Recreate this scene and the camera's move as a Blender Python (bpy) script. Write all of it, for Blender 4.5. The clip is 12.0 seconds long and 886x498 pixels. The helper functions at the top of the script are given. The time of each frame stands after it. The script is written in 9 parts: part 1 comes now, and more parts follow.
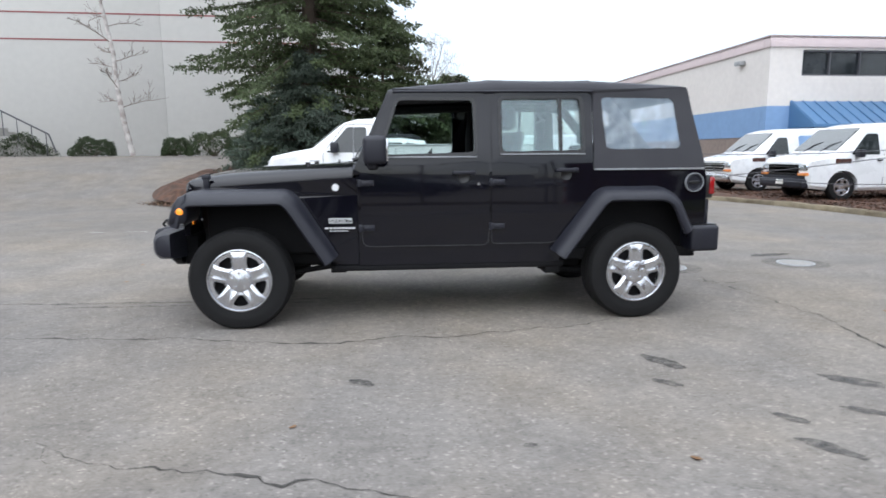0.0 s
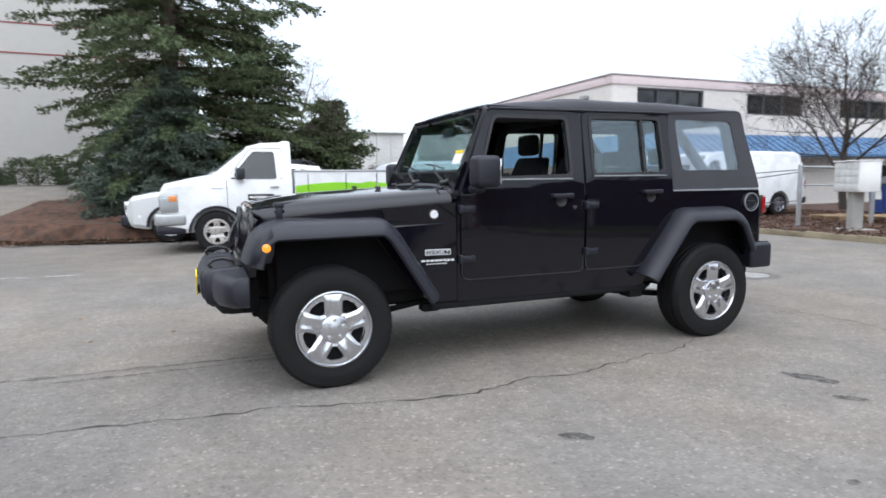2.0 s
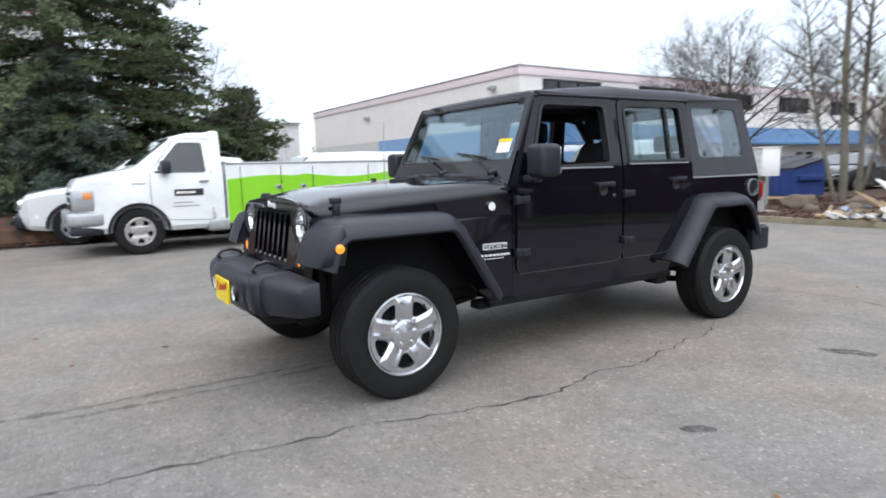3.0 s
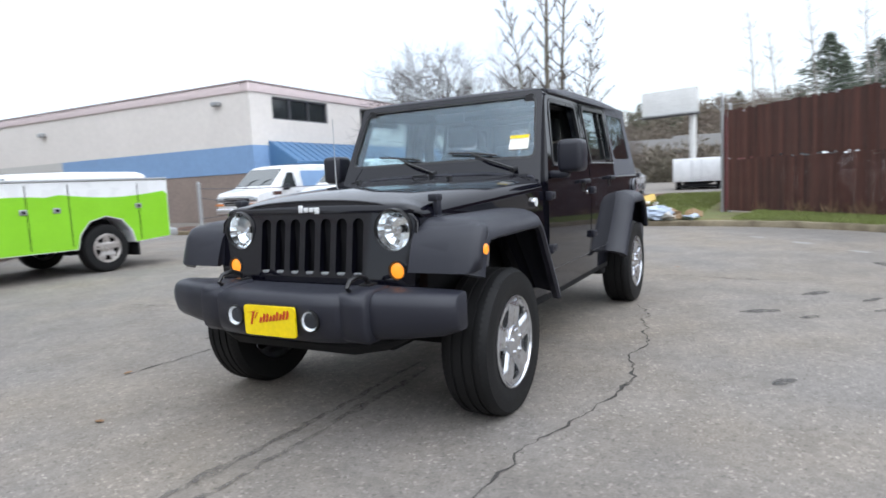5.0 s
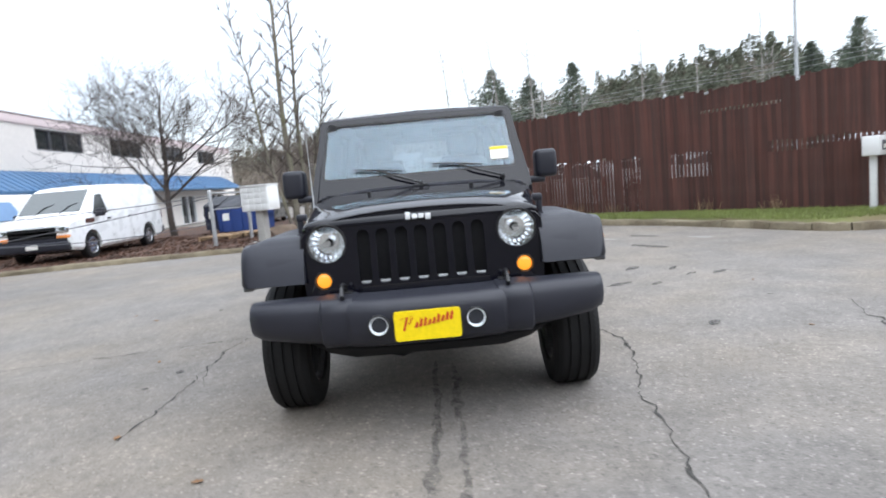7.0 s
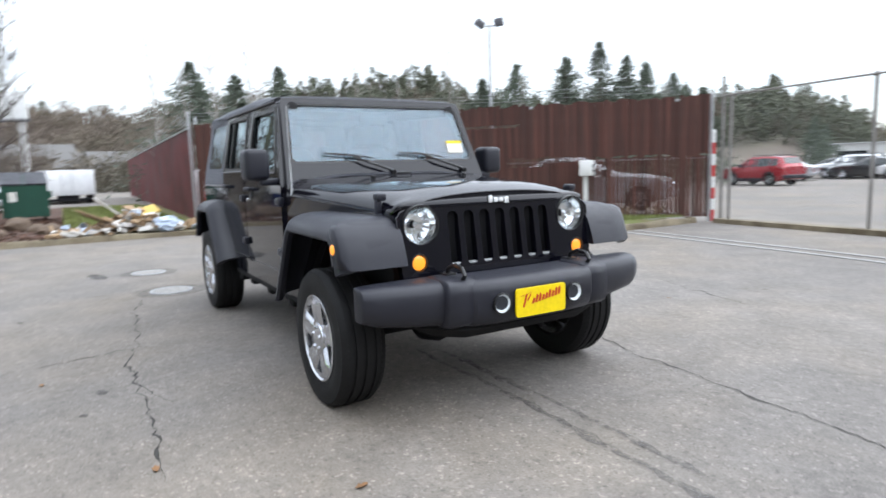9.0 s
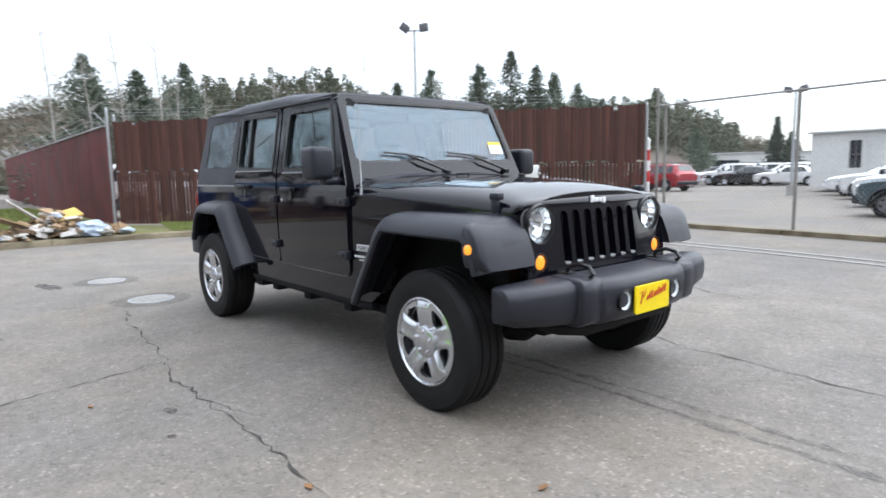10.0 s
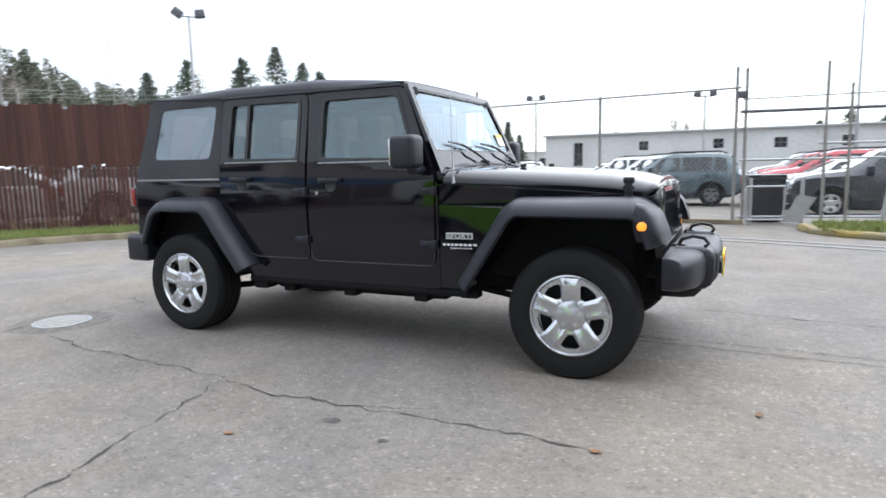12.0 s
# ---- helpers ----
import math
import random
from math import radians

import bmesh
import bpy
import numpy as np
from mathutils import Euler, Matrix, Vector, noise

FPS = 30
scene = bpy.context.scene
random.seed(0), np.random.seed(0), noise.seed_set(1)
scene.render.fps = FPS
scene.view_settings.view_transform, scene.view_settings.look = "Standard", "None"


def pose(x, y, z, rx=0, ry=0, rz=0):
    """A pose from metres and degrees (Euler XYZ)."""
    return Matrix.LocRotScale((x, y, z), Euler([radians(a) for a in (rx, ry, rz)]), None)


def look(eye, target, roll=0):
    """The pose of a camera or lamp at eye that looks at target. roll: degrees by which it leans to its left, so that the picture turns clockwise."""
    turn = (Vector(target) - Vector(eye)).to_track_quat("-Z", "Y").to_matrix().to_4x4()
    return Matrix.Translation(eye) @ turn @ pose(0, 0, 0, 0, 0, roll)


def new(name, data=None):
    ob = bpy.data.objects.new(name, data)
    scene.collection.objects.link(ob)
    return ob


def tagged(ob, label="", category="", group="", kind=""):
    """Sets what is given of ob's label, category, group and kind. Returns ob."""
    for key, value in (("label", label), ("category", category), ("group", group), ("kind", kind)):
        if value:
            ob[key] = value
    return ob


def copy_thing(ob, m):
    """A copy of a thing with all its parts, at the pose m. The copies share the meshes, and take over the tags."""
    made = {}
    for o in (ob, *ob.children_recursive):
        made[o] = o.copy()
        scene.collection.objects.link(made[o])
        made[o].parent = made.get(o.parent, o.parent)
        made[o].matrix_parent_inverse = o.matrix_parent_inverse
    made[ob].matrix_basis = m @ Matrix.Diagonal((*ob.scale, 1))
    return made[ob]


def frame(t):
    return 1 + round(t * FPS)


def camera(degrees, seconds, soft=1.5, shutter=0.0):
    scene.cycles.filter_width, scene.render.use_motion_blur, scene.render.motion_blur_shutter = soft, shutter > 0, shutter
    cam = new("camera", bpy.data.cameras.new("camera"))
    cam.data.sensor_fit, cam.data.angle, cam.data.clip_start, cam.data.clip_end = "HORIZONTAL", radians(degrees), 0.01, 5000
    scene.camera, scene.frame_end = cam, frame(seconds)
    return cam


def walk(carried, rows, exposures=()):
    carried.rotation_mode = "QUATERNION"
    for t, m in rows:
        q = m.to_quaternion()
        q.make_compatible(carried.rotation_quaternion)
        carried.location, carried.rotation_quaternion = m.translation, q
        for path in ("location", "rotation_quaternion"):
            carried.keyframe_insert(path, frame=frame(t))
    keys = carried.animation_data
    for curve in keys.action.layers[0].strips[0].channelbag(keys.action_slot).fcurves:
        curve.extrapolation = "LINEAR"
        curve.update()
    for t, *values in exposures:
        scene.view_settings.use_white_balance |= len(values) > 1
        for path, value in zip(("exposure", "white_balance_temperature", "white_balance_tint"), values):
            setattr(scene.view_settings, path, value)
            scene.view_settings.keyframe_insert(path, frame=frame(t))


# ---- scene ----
cam = camera(71.3, 12.0, soft=1.65, shutter=0.5)
PATH = [
    (0, (-0.489, -5.365, 1.252), (-0.28, -3.399, 0.949), -0.3),
    (0.5, (-0.867, -5.19, 1.231), (-0.625, -3.23, 0.916), -1.7),
    (1, (-1.338, -4.973, 1.22), (-0.962, -3.018, 1.032), -1.2),
    (1.5, (-1.821, -4.731, 1.228), (-1.24, -2.828, 1.021), -1.0),
    (2, (-2.278, -4.445, 1.23), (-1.508, -2.612, 1.01), -0.7),
    (2.5, (-2.735, -4.12, 1.247), (-1.801, -2.369, 0.994), -0.8),
    (3, (-3.102, -3.737, 1.249), (-2.015, -2.078, 0.992), -1.5),
    (3.2, (-3.258, -3.578, 1.232), (-2.074, -1.981, 1.015), -1.7),
    (4.8, (-4.176, -2.184, 1.213), (-2.482, -1.144, 0.994), -2.4),
    (5, (-4.285, -1.996, 1.168), (-2.533, -1.058, 0.949), -2.8),
    (5.5, (-4.511, -1.518, 1.183), (-2.658, -0.803, 0.954), -1.3),
    (6, (-4.73, -1.008, 1.195), (-2.823, -0.45, 0.972), -1.7),
    (6.5, (-4.885, -0.514, 1.205), (-2.919, -0.252, 0.952), -1.8),
    (7, (-5.025, -0.02, 1.22), (-3.037, -0.059, 1.002), -5.2),
    (7.2, (-5.014, 0.173, 1.206), (-3.025, 0.075, 1.023), -4.9),
    (8.8, (-4.589, 1.827, 1.232), (-2.816, 0.945, 0.952), -0.4),
    (9, (-4.52, 1.992, 1.222), (-2.827, 0.957, 0.966), -1.7),
    (9.5, (-4.207, 2.434, 1.212), (-2.592, 1.277, 0.985), -3.3),
    (10, (-3.854, 2.847, 1.221), (-2.355, 1.547, 0.972), -1.1),
    (10.5, (-3.501, 3.238, 1.229), (-2.133, 1.798, 0.994), -2.4),
    (11, (-3.091, 3.587, 1.211), (-1.821, 2.062, 0.965), -1.4),
    (11.5, (-2.701, 3.962, 1.214), (-1.643, 2.287, 0.935), -0.8),
    (12, (-2.247, 4.216, 1.195), (-1.406, 2.421, 0.929), -1.3),
]
walk(cam, [(t, look(eye, target, roll)) for t, eye, target, roll in PATH],
     [(0.0, 0.03), (3.0, 0.06), (5.0, 0.05), (6.0, 0.26), (7.0, 0.28), (9.5, 0.33), (12.0, 0.33)])

# ---- world and light: bright overcast day ----
world = bpy.data.worlds.new("overcast_sky")
scene.world = world
world.use_nodes = True
wn, wl = world.node_tree.nodes, world.node_tree.links
wn.clear()
sky = wn.new("ShaderNodeTexSky")
sky.sky_type = "NISHITA"
sky.sun_disc = False
sky.sun_elevation = radians(38)
sky.sun_rotation = radians(200)
sky.dust_density = 0.6
sky_bg = wn.new("ShaderNodeBackground")
sky_bg.inputs["Strength"].default_value = 0.05
wl.new(sky.outputs[0], sky_bg.inputs["Color"])
# the cloud deck: soft uneven white with faint grey billows
w_tc = wn.new("ShaderNodeTexCoord")
w_noise = wn.new("ShaderNodeTexNoise")
w_noise.inputs["Scale"].default_value = 1.6
w_noise.inputs["Detail"].default_value = 4.0
w_ramp = wn.new("ShaderNodeValToRGB")
w_ramp.color_ramp.elements[0].position = 0.3
w_ramp.color_ramp.elements[0].color = (0.79, 0.86, 0.96, 1)
w_ramp.color_ramp.elements[1].position = 0.7
w_ramp.color_ramp.elements[1].color = (0.915, 0.96, 1.03, 1)
cloud_bg = wn.new("ShaderNodeBackground")
cloud_bg.inputs["Strength"].default_value = 1.55
wl.new(w_tc.outputs["Generated"], w_noise.inputs["Vector"])
wl.new(w_noise.outputs["Fac"], w_ramp.inputs["Fac"])
wl.new(w_ramp.outputs["Color"], cloud_bg.inputs["Color"])
# an overcast sky is about twice as bright overhead as at the horizon
w_sep = wn.new("ShaderNodeSeparateXYZ")
w_up = wn.new("ShaderNodeMapRange")
w_up.inputs["From Min"].default_value, w_up.inputs["From Max"].default_value = 0.0, 1.0
w_up.inputs["To Min"].default_value, w_up.inputs["To Max"].default_value = 0.87, 2.02
wl.new(w_tc.outputs["Generated"], w_sep.inputs[0])
wl.new(w_sep.outputs["Z"], w_up.inputs["Value"])
# thin cloud glows softly round the hidden sun
w_dot = wn.new("ShaderNodeVectorMath")
w_dot.operation = "DOT_PRODUCT"
w_dot.inputs[1].default_value = Vector((-30, -40, 60)).normalized()
wl.new(w_tc.outputs["Generated"], w_dot.inputs[0])
w_glow = wn.new("ShaderNodeMapRange")
w_glow.interpolation_type = "SMOOTHERSTEP"
w_glow.inputs["From Min"].default_value, w_glow.inputs["From Max"].default_value = 0.25, 1.0
w_glow.inputs["To Min"].default_value, w_glow.inputs["To Max"].default_value = 0.93, 1.75
wl.new(w_dot.outputs["Value"], w_glow.inputs["Value"])
w_mul = wn.new("ShaderNodeMath")
w_mul.operation = "MULTIPLY"
wl.new(w_up.outputs[0], w_mul.inputs[0])
wl.new(w_glow.outputs[0], w_mul.inputs[1])
wl.new(w_mul.outputs[0], cloud_bg.inputs["Strength"])
w_add = wn.new("ShaderNodeAddShader")
w_out = wn.new("ShaderNodeOutputWorld")
wl.new(sky_bg.outputs[0], w_add.inputs[0])
wl.new(cloud_bg.outputs[0], w_add.inputs[1])
wl.new(w_add.outputs[0], w_out.inputs["Surface"])

sun_data = bpy.data.lights.new("sun", "SUN")
sun_data.energy = 0.6
sun_data.angle = radians(110)
sun_data.color = (1.0, 0.985, 0.965)
sun = new("sun", sun_data)
sun.matrix_world = look((-30, -40, 60), (0, 0, 0))

# ---- small mesh library ----
from mathutils.geometry import tessellate_polygon


def part(name, bm, material, parent=None, label="", smooth=35):
    """Links a bmesh as one mesh object, under a thing or a part."""
    bmesh.ops.recalc_face_normals(bm, faces=bm.faces[:])
    me = bpy.data.meshes.new(name)
    bm.to_mesh(me)
    bm.free()
    me.materials.append(material)
    if smooth:
        me.shade_smooth()
        me.set_sharp_from_angle(angle=radians(smooth))
    ob = new(name, me)
    ob.parent = parent
    if label:
        ob["label"] = label
    return ob


def raw(name, verts, faces, material, parent=None, smooth=0):
    """A mesh object from vertex and face lists that a loop has made."""
    me = bpy.data.meshes.new(name)
    me.from_pydata(verts, [], faces)
    me.materials.append(material)
    if smooth:
        me.shade_smooth()
        me.set_sharp_from_angle(angle=radians(smooth))
    ob = new(name, me)
    ob.parent = parent
    return ob


def thing(name, m, label, category, group=""):
    ob = new(name)
    ob.empty_display_size = 0.2
    ob.matrix_world = m
    return tagged(ob, label, category, group)


def box(bm, x0, x1, y0, y1, z0, z1, bevel=0.0, seg=2):
    vs = [bm.verts.new((x, y, z)) for x in (x0, x1) for y in (y0, y1) for z in (z0, z1)]
    fs = [bm.faces.new([vs[i] for i in f]) for f in
          ((0, 1, 3, 2), (4, 6, 7, 5), (0, 4, 5, 1), (2, 3, 7, 6), (0, 2, 6, 4), (1, 5, 7, 3))]
    if bevel > 0:
        edges = list({e for f in fs for e in f.edges})
        bmesh.ops.bevel(bm, geom=edges, offset=bevel, segments=seg, affect="EDGES", profile=0.5)
    return bm


def boxm(x0, x1, y0, y1, z0, z1, bevel=0.0, seg=2):
    return box(bmesh.new(), x0, x1, y0, y1, z0, z1, bevel, seg)


def loft(bm, rings, cap=True, closed=True):
    rows = [[bm.verts.new(p) for p in ring] for ring in rings]
    n = len(rows[0])
    for a, b in zip(rows, rows[1:]):
        for i in range(n if closed else n - 1):
            j = (i + 1) % n
            bm.faces.new((a[i], a[j], b[j], b[i]))
    if cap and closed:
        bm.faces.new(rows[0][::-1])
        bm.faces.new(rows[-1])
    return bm


def circle3(c, axis, r, n, up=None):
    axis = Vector(axis).normalized()
    u = axis.orthogonal().normalized() if up is None else (Vector(up) - axis * axis.dot(Vector(up))).normalized()
    v = axis.cross(u)
    return [Vector(c) + u * (r * math.cos(2 * math.pi * k / n)) + v * (r * math.sin(2 * math.pi * k / n)) for k in range(n)]


def cyl(bm, p0, p1, r0, r1=None, n=16):
    ax = Vector(p1) - Vector(p0)
    u = ax.normalized().orthogonal()
    return loft(bm, [circle3(p0, ax, r0, n, u), circle3(p1, ax, r0 if r1 is None else r1, n, u)])


def tube(bm, pts, r, n=8):
    pts = [Vector(p) for p in pts]
    rs = r if isinstance(r, (list, tuple)) else [r] * len(pts)
    rings, u = [], None
    for i, p in enumerate(pts):
        d = (pts[min(i + 1, len(pts) - 1)] - pts[max(i - 1, 0)]).normalized()
        if u is None:
            u = d.orthogonal().normalized()
        u = (u - d * d.dot(u)).normalized()
        rings.append(circle3(p, d, rs[i], n, u))
    return loft(bm, rings)


def lathe(bm, prof, axis="y", n=40, c=(0, 0, 0)):
    """Turns a profile of (along the axis, radius) round an axis."""
    rings = []
    for k in range(n):
        a = 2 * math.pi * k / n
        ring = []
        for h, r in prof:
            p = {"y": (r * math.cos(a), h, r * math.sin(a)), "x": (h, r * math.cos(a), r * math.sin(a)),
                 "z": (r * math.cos(a), r * math.sin(a), h)}[axis]
            ring.append(Vector(c) + Vector(p))
        rings.append(ring)
    rows = [[bm.verts.new(p) for p in ring] for ring in rings]
    for k in range(n):
        a, b = rows[k], rows[(k + 1) % n]
        for i in range(len(prof) - 1):
            bm.faces.new((a[i], a[i + 1], b[i + 1], b[i]))
    return bm


def plate(bm, loops, front, back):
    """A plate with holes: loops of (u, v), the first the outline; front and back map (u, v) into space."""
    flat = [p for lp in loops for p in lp]
    tris = tessellate_polygon([[Vector((u, v, 0)) for u, v in lp] for lp in loops])
    a = [bm.verts.new(front(u, v)) for u, v in flat]
    b = [bm.verts.new(back(u, v)) for u, v in flat]
    for t in tris:
        if len(set(t)) == 3:
            try:
                bm.faces.new([a[i] for i in t])
                bm.faces.new([b[i] for i in reversed(t)])
            except ValueError:
                pass
    k = 0
    for lp in loops:
        n = len(lp)
        for i in range(n):
            j = (i + 1) % n
            bm.faces.new((a[k + i], a[k + j], b[k + j], b[k + i]))
        k += n
    return bm


def rrect(u0, u1, v0, v1, r, n=4):
    """A rectangle with rounded corners."""
    out = []
    for cu, cv, s in ((u1 - r, v1 - r, 0), (u0 + r, v1 - r, 90), (u0 + r, v0 + r, 180), (u1 - r, v0 + r, 270)):
        for k in range(n + 1):
            a = radians(s + 90 * k / n)
            out.append((cu + r * math.cos(a), cv + r * math.sin(a)))
    return out


def rpoly(pts, r, n=4):
    """A polygon with its corners rounded."""
    out, m = [], len(pts)
    for i in range(m):
        p, q, s = Vector(pts[i - 1]), Vector(pts[i]), Vector(pts[(i + 1) % m])
        d0, d1 = p - q, s - q
        k = min(r, d0.length * 0.45, d1.length * 0.45)
        a, b = q + d0.normalized() * k, q + d1.normalized() * k
        for j in range(n + 1):
            t = j / n
            w = a * (1 - t) ** 2 + q * (2 * t * (1 - t)) + b * t * t
            out.append((w.x, w.y))
    return out


def smoothstep(a, b, x):
    t = max(0.0, min(1.0, (x - a) / (b - a)))
    return t * t * (3 - 2 * t)


def lerp(a, b, t):
    return a + (b - a) * t


# ---- materials ----
def mat(name, color, rough=0.6, metal=0.0, var=0.12, scale=3.0, fine=60.0, bump=0.0, bump_scale=80.0, coat=0.0,
        color2=None, mix_scale=1.0, spec=0.5, island=0.0, sheen=0.0):
    """A surface with variation at two scales, and fine relief."""
    m = bpy.data.materials.new(name)
    m.use_nodes = True
    n, l = m.node_tree.nodes, m.node_tree.links
    b = n["Principled BSDF"]
    b.inputs["Metallic"].default_value = metal
    b.inputs["Coat Weight"].default_value = coat
    b.inputs["Coat Roughness"].default_value = 0.03
    b.inputs["Sheen Weight"].default_value = sheen
    b.inputs["Sheen Roughness"].default_value = 0.28
    b.inputs["Sheen Tint"].default_value = (0.82, 0.88, 1.0, 1)
    b.inputs["Specular IOR Level"].default_value = spec
    tc = n.new("ShaderNodeTexCoord")
    big = n.new("ShaderNodeTexNoise")
    big.inputs["Scale"].default_value = scale
    big.inputs["Detail"].default_value = 5.0
    small = n.new("ShaderNodeTexNoise")
    small.inputs["Scale"].default_value = fine
    small.inputs["Detail"].default_value = 3.0
    for t in (big, small):
        l.new(tc.outputs["Object"], t.inputs["Vector"])
    add = n.new("ShaderNodeMath")
    add.operation = "ADD"
    l.new(big.outputs["Fac"], add.inputs[0])
    l.new(small.outputs["Fac"], add.inputs[1])
    val = n.new("ShaderNodeMapRange")
    val.inputs["From Min"].default_value, val.inputs["From Max"].default_value = 0.6, 1.4
    val.inputs["To Min"].default_value, val.inputs["To Max"].default_value = 1 - var, 1 + var
    l.new(add.outputs[0], val.inputs["Value"])
    mul = n.new("ShaderNodeVectorMath")
    mul.operation = "SCALE"
    mul.inputs[0].default_value = color
    if color2 is not None:
        mx = n.new("ShaderNodeMix")
        mx.data_type = "RGBA"
        third = n.new("ShaderNodeTexNoise")
        third.inputs["Scale"].default_value = mix_scale
        third.inputs["Detail"].default_value = 6.0
        l.new(tc.outputs["Object"], third.inputs["Vector"])
        rp = n.new("ShaderNodeMapRange")
        rp.inputs["From Min"].default_value, rp.inputs["From Max"].default_value = 0.4, 0.62
        l.new(third.outputs["Fac"], rp.inputs["Value"])
        l.new(rp.outputs[0], mx.inputs["Factor"])
        mx.inputs["A"].default_value = (*color, 1)
        mx.inputs["B"].default_value = (*color2, 1)
        l.new(mx.outputs["Result"], mul.inputs[0])
    l.new(val.outputs[0], mul.inputs["Scale"])
    last = mul.outputs[0]
    if island > 0:
        geo = n.new("ShaderNodeNewGeometry")
        info = n.new("ShaderNodeObjectInfo")
        s = n.new("ShaderNodeMath")
        s.operation = "ADD"
        l.new(geo.outputs["Random Per Island"], s.inputs[0])
        l.new(info.outputs["Random"], s.inputs[1])
        ir = n.new("ShaderNodeMapRange")
        ir.inputs["From Max"].default_value = 2.0
        ir.inputs["To Min"].default_value, ir.inputs["To Max"].default_value = 1 - island, 1 + island
        l.new(s.outputs[0], ir.inputs["Value"])
        m2 = n.new("ShaderNodeVectorMath")
        m2.operation = "SCALE"
        l.new(last, m2.inputs[0])
        l.new(ir.outputs[0], m2.inputs["Scale"])
        last = m2.outputs[0]
    l.new(last, b.inputs["Base Color"])
    rr = n.new("ShaderNodeMapRange")
    rr.inputs["From Min"].default_value, rr.inputs["From Max"].default_value = 0.3, 0.7
    rr.inputs["To Min"].default_value, rr.inputs["To Max"].default_value = max(0.0, rough * 0.85), min(1.0, rough * 1.15)
    l.new(big.outputs["Fac"], rr.inputs["Value"])
    l.new(rr.outputs[0], b.inputs["Roughness"])
    if bump > 0:
        bn = n.new("ShaderNodeTexNoise")
        bn.inputs["Scale"].default_value = bump_scale
        bn.inputs["Detail"].default_value = 4.0
        l.new(tc.outputs["Object"], bn.inputs["Vector"])
        bp = n.new("ShaderNodeBump")
        bp.inputs["Strength"].default_value = bump
        bp.inputs["Distance"].default_value = 0.01
        l.new(bn.outputs["Fac"], bp.inputs["Height"])
        l.new(bp.outputs[0], b.inputs["Normal"])
    return m


def glass_mat(name, tint, rough=0.0, gloss=0.045, wavy=0.0):
    """Thin sheet glass: clear with tint, and a mirror-like gloss on each face."""
    m = bpy.data.materials.new(name)
    m.use_nodes = True
    n, l = m.node_tree.nodes, m.node_tree.links
    n.remove(n["Principled BSDF"])
    tr = n.new("ShaderNodeBsdfTransparent")
    tr.inputs["Color"].default_value = (*tint, 1)
    gl = n.new("ShaderNodeBsdfGlossy")
    gl.inputs["Roughness"].default_value = rough
    gl.inputs["Color"].default_value = (0.84, 0.94, 1, 1)
    lw = n.new("ShaderNodeLayerWeight")
    lw.inputs["Blend"].default_value = 0.5
    pw = n.new("ShaderNodeMath")
    pw.operation = "POWER"
    pw.inputs[1].default_value = 5.0
    l.new(lw.outputs["Facing"], pw.inputs[0])
    fr = n.new("ShaderNodeMapRange")
    fr.inputs["To Min"].default_value, fr.inputs["To Max"].default_value = gloss, 0.9
    l.new(pw.outputs[0], fr.inputs["Value"])
    if wavy > 0:
        tc = n.new("ShaderNodeTexCoord")
        wn_ = n.new("ShaderNodeTexNoise")
        wn_.inputs["Scale"].default_value = 7.0
        wn_.inputs["Detail"].default_value = 2.0
        l.new(tc.outputs["Object"], wn_.inputs["Vector"])
        bp = n.new("ShaderNodeBump")
        bp.inputs["Strength"].default_value = wavy
        bp.inputs["Distance"].default_value = 0.05
        l.new(wn_.outputs["Fac"], bp.inputs["Height"])
        l.new(bp.outputs[0], gl.inputs["Normal"])
    mx = n.new("ShaderNodeMixShader")
    l.new(fr.outputs[0], mx.inputs["Fac"])
    l.new(tr.outputs[0], mx.inputs[1])
    l.new(gl.outputs[0], mx.inputs[2])
    l.new(mx.outputs[0], n["Material Output"].inputs["Surface"])
    return m


def glow_mat(name, color, strength, base):
    m = mat(name, base, 0.2, coat=0.6)
    b = m.node_tree.nodes["Principled BSDF"]
    b.inputs["Emission Color"].default_value = (*color, 1)
    b.inputs["Emission Strength"].default_value = strength
    return m


